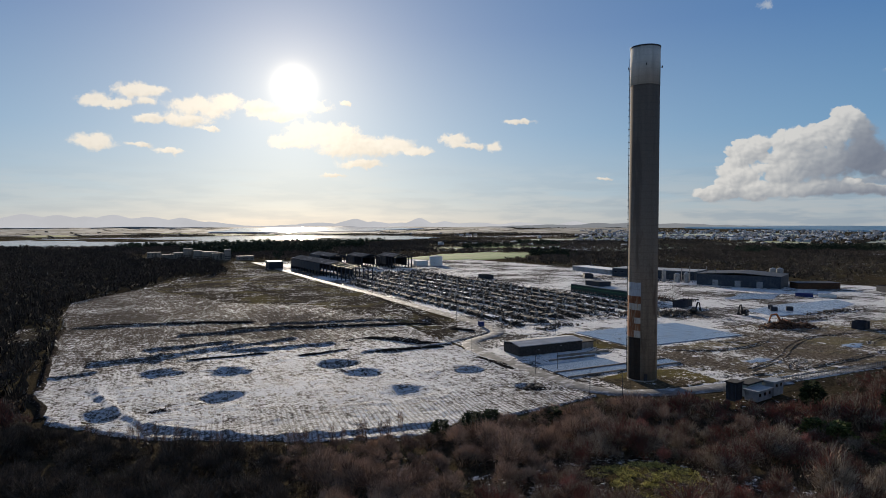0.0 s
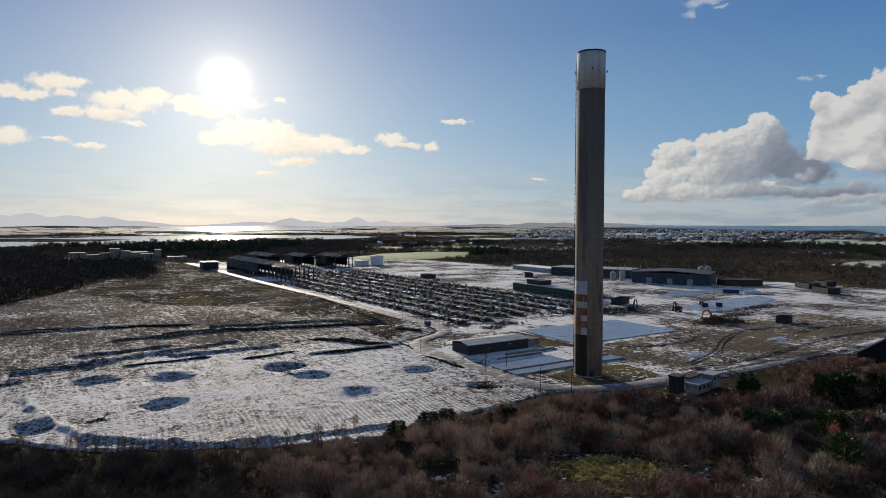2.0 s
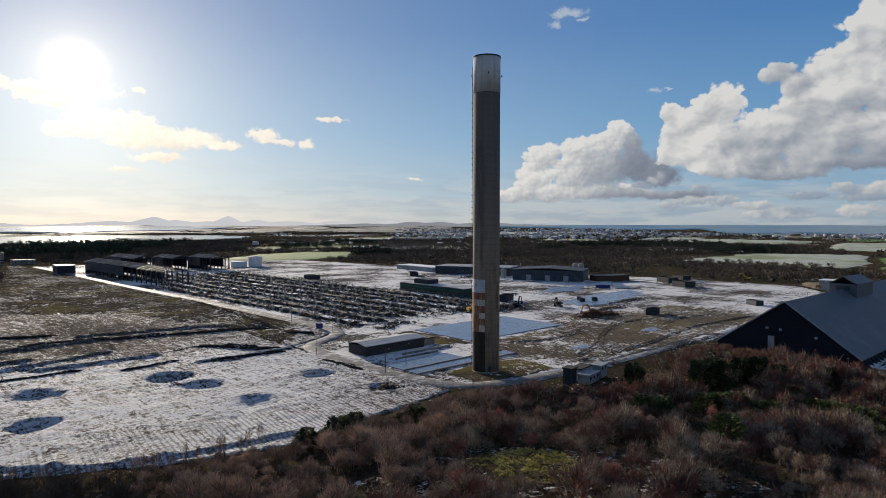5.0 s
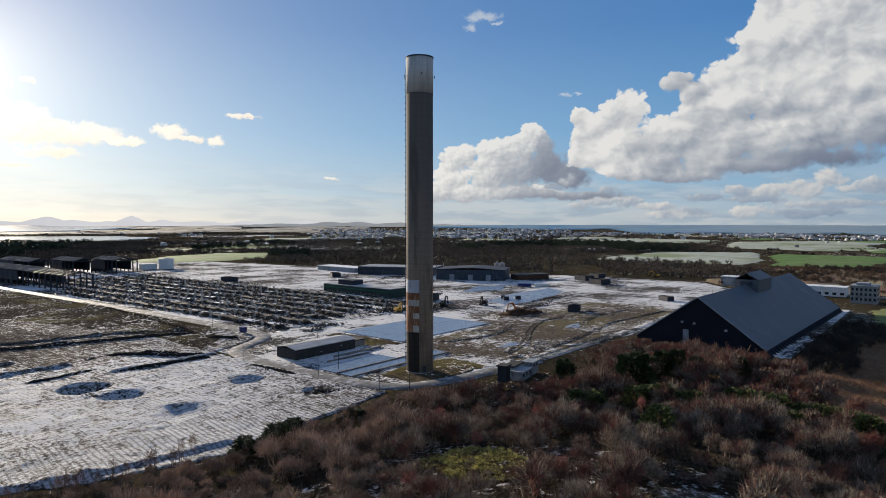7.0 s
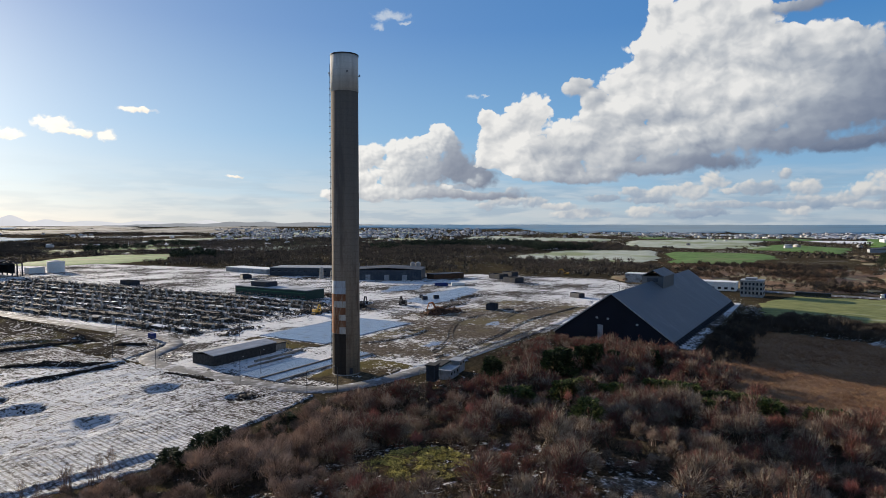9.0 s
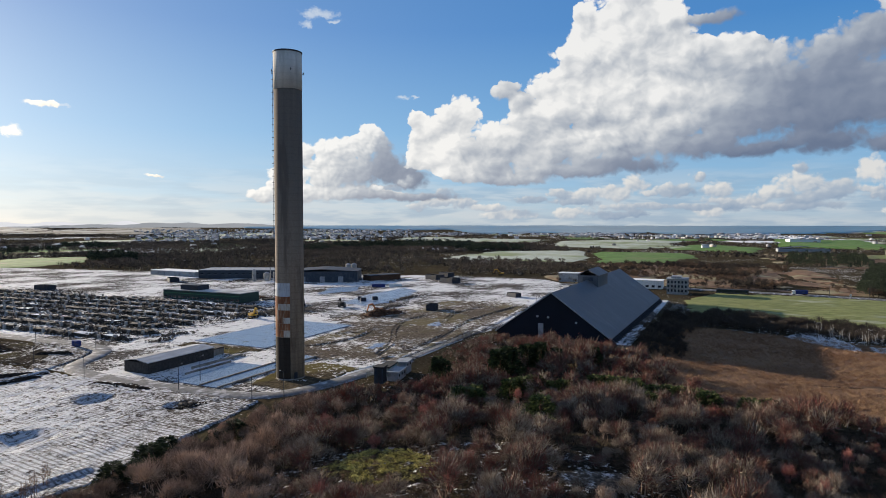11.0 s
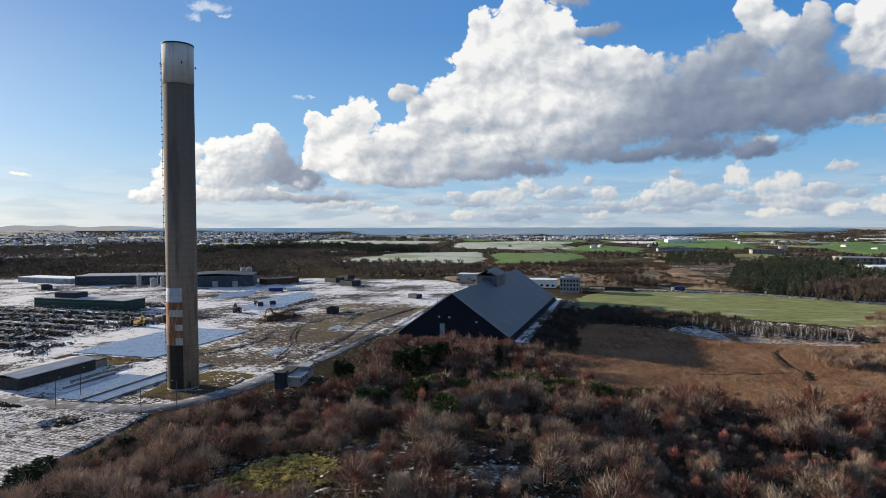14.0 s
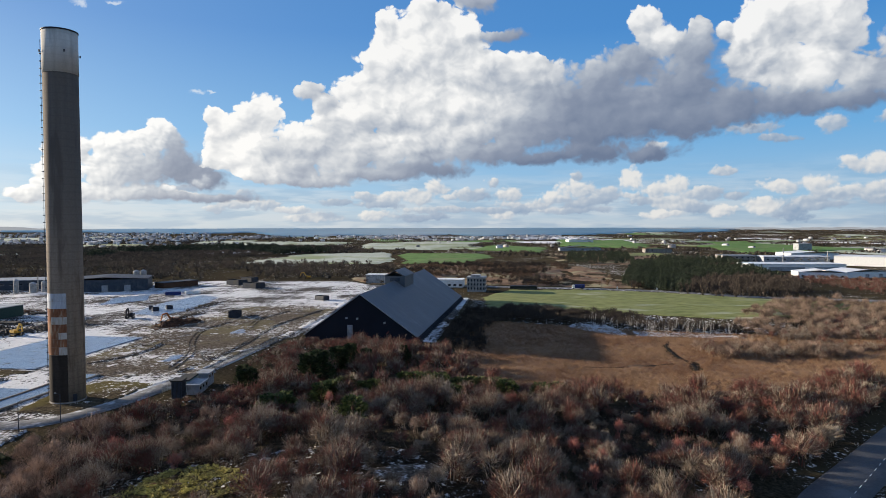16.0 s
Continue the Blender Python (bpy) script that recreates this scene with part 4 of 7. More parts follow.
field([(878, 455), (900, 238), (1010, 235), (1290, 305), (1290, 330), (1205, 470), (1010, 470)], M_FROST, "frosted pale pasture with dark hedges")
field([(885, 214), (940, 105), (1150, 70), (1250, 110), (1260, 270), (1190, 270), (1000, 220)], M_GREEN, "bright green winter pasture")
field([(1640, 960), (1770, 580), (2050, 560), (2060, 900), (1850, 1050)], M_FROST, "frosted pale pasture with dark hedges", 2.0, 15.0)
field([(1450, 200), (2045, 150), (2200, 380), (1900, 520), (1500, 430)], M_FROST, "frosted pale pasture with dark hedges", 2.0, 15.0)
field([(1280, -20), (1620, -50), (1850, 110), (1420, 160)], M_GREEN, "bright green winter pasture", 1.5, 12.0)
field([(1500, -300), (2500, -380), (2400, -100), (1700, -90)], M_GREEN, "bright green winter pasture", 2.5, 15.0)
field([(1300, -420), (1750, -440), (2300, -700), (1500, -800)], M_GREEN, "bright green winter pasture", 2.0, 15.0)
field([(1150, -60), (1300, -70), (1320, -260), (1180, -280)], M_GRASS, "winter grass with frost", 1.2, 9.0)
field([(2350, 60), (3000, 80), (3050, -300), (2500, -250)], M_SNOW, "snow-covered pasture", 4.0, 25.0)
field([(381, 954), (416, 868), (486, 862), (590, 880), (691, 1020), (620, 1095), (494, 1048)], M_GREEN, "dull green pasture between woods", 1.2, 12.0)
field([(560, 1230), (830, 1120), (900, 1220), (640, 1340)], M_GRASS, "winter grass between woods", 1.5, 12.0)
field([(1900, 2100), (2600, 1700), (2800, 2000), (2100, 2400)], M_FROST, "frosted far pasture", 3.0, 25.0)
_p = random.Random(21)
for k in range(118):
    a = radians(_p.uniform(28, 122)) if k < 56 else radians(_p.uniform(-14, 26))
    r = _p.uniform(1350, 3150) if k < 56 else _p.uniform(3250, 4300)
    if k >= 74:
        a, r = radians(_p.uniform(94, 124)), _p.uniform(1700, 4400)
    x, y, t, lx, ly = r * math.sin(a), r * math.cos(a), _p.choice((0.3, 0.45, 1.9)), _p.uniform(60, 190), _p.uniform(50, 130)
    c, s = math.cos(t), math.sin(t)
    outline = [(x + u * lx * c - v * ly * s, y + u * lx * s + v * ly * c) for u, v in ((-1, -0.9), (1, -1), (0.9, 1), (-1, 0.95))]
    mat_, word = _p.choice(((M_GREEN, "green winter pasture"), (M_FROST, "frosted pale pasture"), (M_FROST, "frosted pale pasture"), (M_SNOW, "snow-covered pasture"), (M_GRASS, "dull winter grass"), (M_YARD_BROWN, "brown stubble field")))
    if 56 <= k < 74 and mat_ in (M_FROST, M_SNOW):
        mat_, word = M_GRASS, "dull winter grass"
    patch("pasture", outline, 16.0, mat_, 1.6, None, word + " among far hedges", "pasture")
GRASS = [(405, 48), (415, 30), (404, -43), (380, -116), (398, -160), (440, -232), (478, -246), (494, -160), (532, -98), (548, -28), (540, 36), (480, 55)]
patch("grass_field", GRASS, 2.0, M_GRASS, 0.35, lambda X, Y: 0.8 * (wave_noise(X / 25, Y / 25, 3) - 0.5), "frosty green grass field beside the road", "field")
ribbon("main_road", [(560, 170), (572, 110), (566, 60), (555, -28), (540, -96), (503, -156), (486, -240), (450, -330)], 8.0, M_ROAD, 0.7, "main road past the works")
REEDS = [(290, 58), (354, 48), (352, -2), (345, -41), (338, -90), (334, -124), (345, -172), (275, -160), (242, -124), (222, -80), (205, -59), (194, -31), (183, 9), (186, 30), (221, 46)]
patch("reed_bed", REEDS, 2.0, surface("reed_litter", (0.17, 0.095, 0.052), (0.28, 0.17, 0.098), 0.5, 0.95, stain=(0.10, 0.055, 0.028), stain_scale=0.05, bump=0.5, depth=0.2), 0.25,
      lambda X, Y: 0.7 * (wave_noise(X / 8, Y / 8, 4) - 0.5) - 0.9 * np.exp(-(near_line(X, Y, 302, -48, 270, -47) / 1.3) ** 2) - 0.9 * np.exp(-(near_line(X, Y, 263, -52, 245, -49) / 2.0) ** 2), "brown reed bed", "reeds")

# Heath beyond the lagoon, low and rolling, its colour paled to stand for haze.
M_FAR_HEATH = surface("haze_pale_heath", (0.10, 0.10, 0.088), (0.25, 0.25, 0.24), 0.006, 0.95, stain=(0.075, 0.07, 0.055), stain_scale=0.011, stain_at=(0.46, 0.58), stretch=(1, 0.5, 1), bump=0.4, depth=4.0)
patch("far_shore", [(-10 + r * math.sin(radians(a)), 10 + r * math.cos(radians(a))) for r, a in [(3320, a) for a in range(-16, 46, 4)] + [(4820, a) for a in range(44, -18, -4)]], 45.0, M_FAR_HEATH, 1.2, lambda X, Y: 16.0 * (wave_noise(X / 420, Y / 300, 3) - 0.42), "dull heath and fields beyond the lagoon, paled for haze", "heath", skirt=6.0)

# Hills beyond the lagoon, their haze given as a pale emitted colour.
def hills(name, spans, radius, base, mat, label):
    az0, az1 = spans[0][0] - 6, spans[-1][0] + 6
    a = np.arange(az0, az1, 0.12)
    h = np.zeros_like(a)
    for c, w, top in spans:
        h = np.maximum(h, top * np.exp(-np.abs((a - c) / (1.5 * w)) ** 1.5))
    h = h * (0.86 + 0.24 * wave_noise(a * 0.45, a * 0 + radius, 2)) + np.where(h > 4, (wave_noise(a * 2.2, a * 0 + 3, 4) - 0.5) * 7, 0)
    x, y = -10 + radius * np.sin(np.radians(a)), 10 + radius * np.cos(np.radians(a))
    bx, by = -10 + (radius - 120) * np.sin(np.radians(a)), 10 + (radius - 120) * np.cos(np.radians(a))
    n = len(a)
    co = np.concatenate([np.column_stack([bx, by, np.full(n, base - 12)]), np.column_stack([x, y, base + h])])
    f = np.array([(k, k + n, k + n + 1, k + 1) for k in range(n - 1)])
    return tagged(mesh_from(name, co, f, mat, True), label, "hills", kind="structure")


# Haze painted as emission: the hills glow evenly, hardly lit by the sun.
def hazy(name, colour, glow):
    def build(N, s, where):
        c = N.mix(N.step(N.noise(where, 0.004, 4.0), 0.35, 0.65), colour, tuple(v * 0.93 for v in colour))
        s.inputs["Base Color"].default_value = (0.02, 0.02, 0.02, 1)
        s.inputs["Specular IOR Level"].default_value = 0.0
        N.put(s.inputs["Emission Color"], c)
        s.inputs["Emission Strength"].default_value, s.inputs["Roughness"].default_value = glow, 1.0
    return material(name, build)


hills("backdrop_mountains", [(-18, 3, 84), (-12.5, 2.4, 70), (-8.1, 1.8, 84), (-5.6, 1.9, 78), (-3.9, 2.0, 72), (-1.9, 1.9, 80), (0.5, 2.0, 76), (3.2, 1.7, 66), (5.4, 1.4, 38)], 4845, 40, hazy("haze_glow_mountains", (0.47, 0.47, 0.49), 0.9), "pale hazy mountains on the horizon")
hills("backdrop_mountains", [(14.8, 2.0, 26), (17.9, 1.1, 60), (19.6, 1.2, 38), (22.0, 1.2, 28), (23.8, 0.8, 66), (26.1, 1.2, 38), (29, 2.0, 26), (33, 1.6, 28), (37.9, 0.9, 36)], 4840, 40, hazy("haze_glow_mountains", (0.47, 0.47, 0.49), 0.9), "pale hazy peaks on the horizon")
hills("backdrop_hills", [(36, 3, 16), (40.0, 2.2, 26), (42.6, 1.6, 30), (46.5, 3.0, 24), (50, 1.8, 14)], 4600, 34, hazy("haze_glow_hills", (0.30, 0.315, 0.335), 0.6), "low hazy hills with snow")
hills("backdrop_hills", [(104, 3, 5), (109, 4, 9), (116, 4, 10), (124, 5, 12)], 4600, 34, hazy("haze_glow_hills", (0.30, 0.315, 0.335), 0.6), "low hazy hills with snow")
# ---- the stack ----
STACK = (165.2, 172.2)


def curved(r, a0, a1, z0, z1, thick=0.05, n=6):
    """A curved plate on a round wall, angles in degrees."""
    bm = bmesh.new()
    rows = []
    for q in (r, r + thick):
        for z in (z0, z1):
            rows.append([bm.verts.new((q * math.cos(radians(a0 + (a1 - a0) * k / n)), q * math.sin(radians(a0 + (a1 - a0) * k / n)), z)) for k in range(n + 1)])
    lo_i, hi_i, lo_o, hi_o = rows
    for k in range(n):
        bm.faces.new((lo_o[k], lo_o[k + 1], hi_o[k + 1], hi_o[k]))
        bm.faces.new((hi_i[k], hi_o[k], hi_o[k + 1], hi_i[k + 1]))
        bm.faces.new((lo_i[k + 1], lo_o[k + 1], lo_o[k], lo_i[k]))
    bm.faces.new((lo_i[0], lo_o[0], hi_o[0], hi_i[0]))
    bm.faces.new((lo_o[n], lo_i[n], hi_i[n], hi_o[n]))
    return bm


def stack_concrete(name, dark, light, stain, soot=0.0):
    def build(N, s, where):
        streak = N.noise(N.vec("MULTIPLY", where, (0.55, 0.55, 0.02)), 1.0, 6.0, 0.6)
        grain = N.noise(where, 1.6, 6.0, 0.65)
        lift = N.add("ShaderNodeTexWave")
        lift.wave_type, lift.bands_direction = "BANDS", "Z"
        N.put(lift.inputs["Vector"], where)
        lift.inputs["Scale"].default_value, lift.inputs["Distortion"].default_value = 0.13, 0.4
        f = N.math("ADD", N.math("MULTIPLY", streak, 0.6), N.math("MULTIPLY", grain, 0.4))
        col = N.mix(N.step(f, 0.28, 0.72), dark, light)
        col = N.mix(N.math("MULTIPLY", N.step(N.noise(N.vec("MULTIPLY", where, (0.3, 0.3, 0.05)), 1.0, 4.0), 0.50, 0.66), 0.8), col, stain)
        col = N.mix(N.math("MULTIPLY", N.step(lift.outputs["Fac"], 0.90, 0.99), 0.22), col, stain)
        if soot:
            # Years of smoke have stained the upper shaft.
            up = N.add("ShaderNodeSeparateXYZ")
            N.put(up.inputs[0], where)
            rise = N.math("ADD", up.outputs[2], N.math("MULTIPLY", streak, 40.0))
            col = N.mix(N.step(rise, 35, 110, 0.0, soot), col, (0.085, 0.068, 0.057))
        N.put(s.inputs["Base Color"], col)
        s.inputs["Roughness"].default_value, s.inputs["Specular IOR Level"].default_value = 0.9, 0.15
        bumped(N, s, N.math("ADD", grain, lift.outputs["Fac"]), 0.15, 0.05)
    return material(name, build)


def ring_wall(r_out0, r_out1, r_in, z0, z1, n=64):
    bm = bmesh.new()
    rows = [[bm.verts.new((r * math.cos(2 * math.pi * k / n), r * math.sin(2 * math.pi * k / n), z)) for k in range(n)] for r, z in ((r_in, z0), (r_out0, z0), (r_out1, z1), (r_in, z1))]
    for a in range(4):
        for k in range(n):
            bm.faces.new((rows[a][k], rows[a][(k + 1) % n], rows[(a + 1) % 4][(k + 1) % n], rows[(a + 1) % 4][k]))
    bmesh.ops.recalc_face_normals(bm, faces=bm.faces[:])
    for f in bm.faces:
        f.smooth = abs(f.normal.z) < 0.5
    return bm


M_STACK = stack_concrete("stack_concrete", (0.205, 0.165, 0.128), (0.37, 0.305, 0.24), (0.13, 0.10, 0.078), 0.74)
M_STACK_TOP = stack_concrete("stack_top_concrete", (0.48, 0.46, 0.42), (0.62, 0.59, 0.54), (0.38, 0.36, 0.32))
stack = thing("chimney_stack", (*STACK, 0), "tall round concrete chimney stack with pale top and rusty checker panels", "chimney")
part("shaft", ring_wall(5.2, 5.12, 4.6, -0.5, 107.0), M_STACK, stack, "weathered brown concrete shaft")
part("crown", ring_wall(5.22, 5.2, 4.6, 107.0, 120.5), M_STACK_TOP, stack, "pale grey concrete crown")
part("rim", ring_wall(5.36, 5.36, 4.55, 120.5, 120.9), M_DARKSTEEL, stack, "dark capping ring")
part("foot", ring_wall(5.32, 5.32, 5.0, -0.5, 0.8), M_CONCRETE, stack)
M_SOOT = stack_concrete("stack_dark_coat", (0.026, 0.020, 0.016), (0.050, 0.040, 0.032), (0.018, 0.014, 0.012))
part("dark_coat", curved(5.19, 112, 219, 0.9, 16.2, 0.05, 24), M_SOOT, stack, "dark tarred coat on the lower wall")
M_CHECK_RUST = surface("panel_rust", (0.13, 0.050, 0.024), (0.26, 0.115, 0.058), 0.9, 0.9, stain=(0.30, 0.22, 0.15), stain_scale=0.6, stain_at=(0.52, 0.66), stretch=(1.6, 1.6, 0.25), each=0.15)
M_CHECK_WHITE = surface("panel_white", (0.36, 0.32, 0.27), (0.50, 0.46, 0.41), 0.9, 0.8, stain=(0.26, 0.17, 0.10), stain_scale=0.6, stain_at=(0.52, 0.7), stretch=(1.6, 1.6, 0.3), each=0.15)
M_CHECK_PALE = surface("panel_pale", (0.30, 0.32, 0.35), (0.42, 0.44, 0.47), 0.9, 0.7, stain=(0.24, 0.22, 0.20), stain_scale=0.6, stain_at=(0.55, 0.72), stretch=(1.6, 1.6, 0.3), each=0.15)
# Bands of panels from the coat upwards: foot, top, and how many columns from the near edge are white.
for z0, z1, whites in ((16.35, 18.8, 1), (18.85, 21.35, 0), (21.4, 23.5, 1), (23.55, 26.2, 0), (26.25, 28.55, 2), (28.6, 31.25, 0), (31.3, 33.7, 3), (33.75, 36.2, 3)):
    for col in range(4):
        a1 = 219 - col * 27
        pale = z0 > 31
        if pale and col == 3:
            continue
        mat_, word = (M_CHECK_PALE, "pale blue-grey panel") if pale else (M_CHECK_WHITE, "faded white panel") if col < whites else (M_CHECK_RUST, "rust-red panel")
        part("panel", curved(5.19, a1 - 26.6, a1, z0, z1, 0.09, 8), mat_, stack, word)
for a in (140, 230, 320, 50):
    bm = box(5.2, 6.0, -0.12, 0.12, 0, 0.12)
    tube(0.22, 0.22, 0.12, 0.7, 10, bm, 5.8)
    lamp = part("aircraft_light", bm, M_DARKSTEEL, stack, "small aircraft warning light on a bracket")
    lamp.matrix_basis = pose(0, 0, 113.4, 0, 0, a)
bm = bmesh.new()
for s in (-0.3, 0.3):
    bar(bm, (5.55, s, 2.5), (5.45, s, 117.5), 0.09)
ladder = part("ladder", bm, M_DARKSTEEL, stack, "steel access ladder")
ladder.matrix_basis = pose(0, 0, 0, 0, 0, 128)
hoop = None
for k in range(47):
    z = 5 + k * 2.35
    if hoop is None:
        hb = bmesh.new()
        pts = [(5.2 + 0.6 * math.sin(radians(q)), 0.45 * math.cos(radians(q))) for q in range(0, 181, 30)]
        for (ax, ay), (bx, by) in zip(pts, pts[1:]):
            bar(hb, (ax, ay, 0), (bx, by, 0), 0.08, 0.22)
        hoop = part("cage_hoop", hb, M_DARKSTEEL, ladder)
        hoop.matrix_basis = pose(0, 0, z)
    else:
        h = new("cage_hoop", hoop.data)
        h.parent = ladder
        h.matrix_basis = pose(0, 0, z)
part("access_door", box(-0.6, 0.6, -5.32, -5.1, 0.9, 3.2), M_DARKSTEEL, stack, "small dark steel door").matrix_basis = pose(0, 0, 0, 0, 0, -30)

# ---- the alumina shed ----
SHED_X0, SHED_X1, SHED_Y0, SHED_Y1, EAVE, RIDGE = 0.0, 181.0, -28.8, 28.8, 3.0, 23.7


def ribbed(name, dark, light, pitch, stain):
    def build(N, s, where):
        w = N.add("ShaderNodeTexWave")
        w.wave_type, w.bands_direction = "BANDS", "X"
        N.put(w.inputs["Vector"], where)
        w.inputs["Scale"].default_value = pitch
        sheet = N.noise(N.vec("MULTIPLY", where, (0.35, 0.04, 0.04)), 1.0, 4.0, 0.6)
        col = N.mix(N.step(sheet, 0.35, 0.65), dark, light)
        col = N.mix(N.step(N.noise(where, 0.06, 5.0, 0.6), 0.52, 0.72, 0.0, 0.7), col, stain)
        N.put(s.inputs["Base Color"], col)
        N.put(s.inputs["Roughness"], N.step(sheet, 0.3, 0.7, 0.42, 0.62))
        s.inputs["Specular IOR Level"].default_value = 0.15
        bumped(N, s, N.math("ADD", w.outputs["Fac"], N.noise(where, 0.8, 3.0)), 0.25, 0.06)
    return material(name, build)


M_SHEDROOF = ribbed("shed_roof_sheet", (0.085, 0.094, 0.106), (0.12, 0.13, 0.143), 0.5, (0.145, 0.155, 0.165))
M_SHEDWALL = ribbed("shed_wall_sheet", (0.006, 0.008, 0.015), (0.010, 0.013, 0.022), 0.5, (0.012, 0.014, 0.021))
shed = thing("storage_shed", (280, 103.4, 0), "huge dark storage shed with a steep grey sheet roof", "shed", turn=-1.2)
bm = bmesh.new()
prof = [(SHED_Y0, -0.3), (SHED_Y1, -0.3), (SHED_Y1, EAVE), (0, RIDGE - 0.35), (SHED_Y0, EAVE)]
lo, hi = [bm.verts.new((SHED_X0 + 0.3, y, z)) for y, z in prof], [bm.verts.new((SHED_X1 - 0.3, y, z)) for y, z in prof]
bm.faces.new(lo[::-1])
bm.faces.new(hi)
for k in range(5):
    bm.faces.new((lo[k], lo[(k + 1) % 5], hi[(k + 1) % 5], hi[k]))
part("wall", bm, M_SHEDWALL, shed, "near-black blue sheet wall")
part("roof", gable(bmesh.new(), SHED_X0 - 0.4, SHED_X1 + 0.4, SHED_Y0 - 0.6, SHED_Y1 + 0.6, EAVE - 0.35, RIDGE - 0.25, 0, 0.35), M_SHEDROOF, shed, "grey profiled sheet roof")
for s in (-1, 1):
    q = bmesh.new()
    bar(q, (-0.5, s * 29.4, EAVE - 0.2), (-0.5, 0, RIDGE + 0.1), 0.35, 0.5)
    part("verge_trim", q, M_GREY, shed)
cup = part("ridge_house", box(78, 106, -6.2, 6.2, 18.5, 26.4), M_SHEDROOF, shed, "raised conveyor house on the ridge")
part("ridge_house_roof", gable(bmesh.new(), 77.6, 106.4, -6.6, 6.6, 26.2, 29.8, 0, 0.3), M_SHEDROOF, cup)
part("ridge_house_louvre", box(77.86, 78.0, -3.2, 3.2, 23.2, 25.4), M_BLUEGREY, cup)
fin = None
for k in range(37):
    x = 1.5 + k * 4.9
    if fin is None:
        fb = bmesh.new()
        prism(fb, [(-0.3, -32.6), (0.3, -32.6), (0.3, -28.7), (-0.3, -28.7)], -0.3, 3.0, [(-0.3, -29.6), (0.3, -29.6), (0.3, -28.7), (-0.3, -28.7)])
        fin = part("buttress", fb, M_DARKSTEEL, shed)
        fin.matrix_basis = pose(x, 0, 0)
    else:
        f2 = new("buttress", fin.data)
        f2.parent = shed
        f2.matrix_basis = pose(x, 0, 0)
part("door", box(-0.12, 0.28, 4.0, 6.6, -0.2, 8.2), M_GREY, shed, "tall grey steel door")
for y, z in ((7.0, 11.2), (1.5, 11.0), (-12.5, 9.2)):
    part("wall_lamp", box(-0.5, 0.28, y - 0.5, y + 0.5, z, z + 0.9), M_GREY, shed, "small pale wall lamp")
tagged(link_mesh("shed_apron", box(281, 470, 65.5, 74.0, -0.2, 0.45), M_YARD), "snowy concrete strip along the shed", "apron", kind="structure")


# ---- simple buildings with their openings ----
def hall(name, at, size, wall, roof, label, category="building", turn=0.0, pitch=0.0, windows=(), doors=(), group="", snow=False):
    """A building over (0..lx, 0..ly); pitch lifts a ridge along x. windows: (face, count, floor height, width, height, storeys, step); doors: (face, place, width, height)."""
    lx, ly, lz = size
    ob = thing(name, at, label, category, group, turn)
    part("wall", box(0, lx, 0, ly, -0.3, lz), wall, ob)
    if pitch:
        part("roof", gable(bmesh.new(), -0.3, lx + 0.3, -0.4, ly + 0.4, lz - 0.05, lz + pitch, 0, 0.3), roof, ob)
    else:
        part("roof", box(-0.35, lx + 0.35, -0.35, ly + 0.35, lz, lz + 0.5), roof, ob)

    def panel(face, u, w, z, h, out):
        return {"w": (-out, 0.05, u, u + w), "e": (lx - 0.05, lx + out, u, u + w), "s": (u, u + w, -out, 0.05), "n": (u, u + w, ly - 0.05, ly + out)}[face] + (z, z + h)
    for face, count, z0, w, h, floors, rise in windows:
        length = ly if face in "we" else lx
        for fl in range(floors):
            for k in range(count):
                u = length * (k + 0.5) / count - w / 2
                win = part("window", box(*panel(face, u, w, z0 + fl * rise, h, 0.06)), M_GLASS, ob)
                part("sill", box(*panel(face, u - 0.1, w + 0.2, z0 + fl * rise - 0.15, 0.14, 0.14)), M_GREY, win)
    for face, u, w, h in doors:
        part("door", box(*panel(face, u, w, 0.1, h, 0.12)), M_GREY, ob, "pale roller door")
    return ob


def front(a, b, depth, height):
    """Pose and size for a hall whose front runs from a to b, left to right as one faces it."""
    t = math.degrees(math.atan2(a[1] - b[1], a[0] - b[0])) - 90
    return {"at": (b[0], b[1], b[2] if len(b) > 2 else 0), "size": (depth, math.hypot(a[0] - b[0], a[1] - b[1]), height), "turn": t}


hall("long_store", (146, 225, 0), (33.5, 13.0, 4.4), surface("store_wall", (0.030, 0.029, 0.028), (0.058, 0.055, 0.052), 0.8, 0.85), surface("store_roof", (0.34, 0.335, 0.33), (0.52, 0.515, 0.51), 0.25, 0.6, stain=(0.20, 0.195, 0.19), stain_scale=0.09, stain_at=(0.50, 0.66), stretch=(0.4, 1, 1)), "long low dark store with a grey roof under thin snow", "store", pitch=0.9)
hall("annex", (180.5, 228, 0), (8, 8.5, 2.7), M_CONCRETE, M_RUBBLE, "half-broken grey concrete outbuilding beside the store", "annex")
tagged(link_mesh("low_wall", box(160, 188, 216.6, 217.4, -0.2, 1.0, bevel=0.06), M_CONCRETE), "low broken concrete wall beside the store", "wall", kind="structure")
tagged(link_mesh("low_wall", box(152, 176, 211.6, 212.2, -0.2, 0.8, bevel=0.06), M_CONCRETE), "low concrete kerb wall beside the slabs", "wall", kind="structure")
hall("office_block", (518, 55, 0), (18, 16, 12.4), M_PALE, M_GREY, "three-storey pale office block with rows of windows", "office", windows=(("w", 6, 2.2, 1.4, 2.0, 3, 3.5), ("s", 6, 2.2, 1.4, 2.0, 3, 3.5)))
tagged(link_mesh("roof_plant", box(521, 533, 60, 68, 12.9, 14.6, bevel=0.2), M_GREY), "grey plant boxes on the office roof", "plant box")
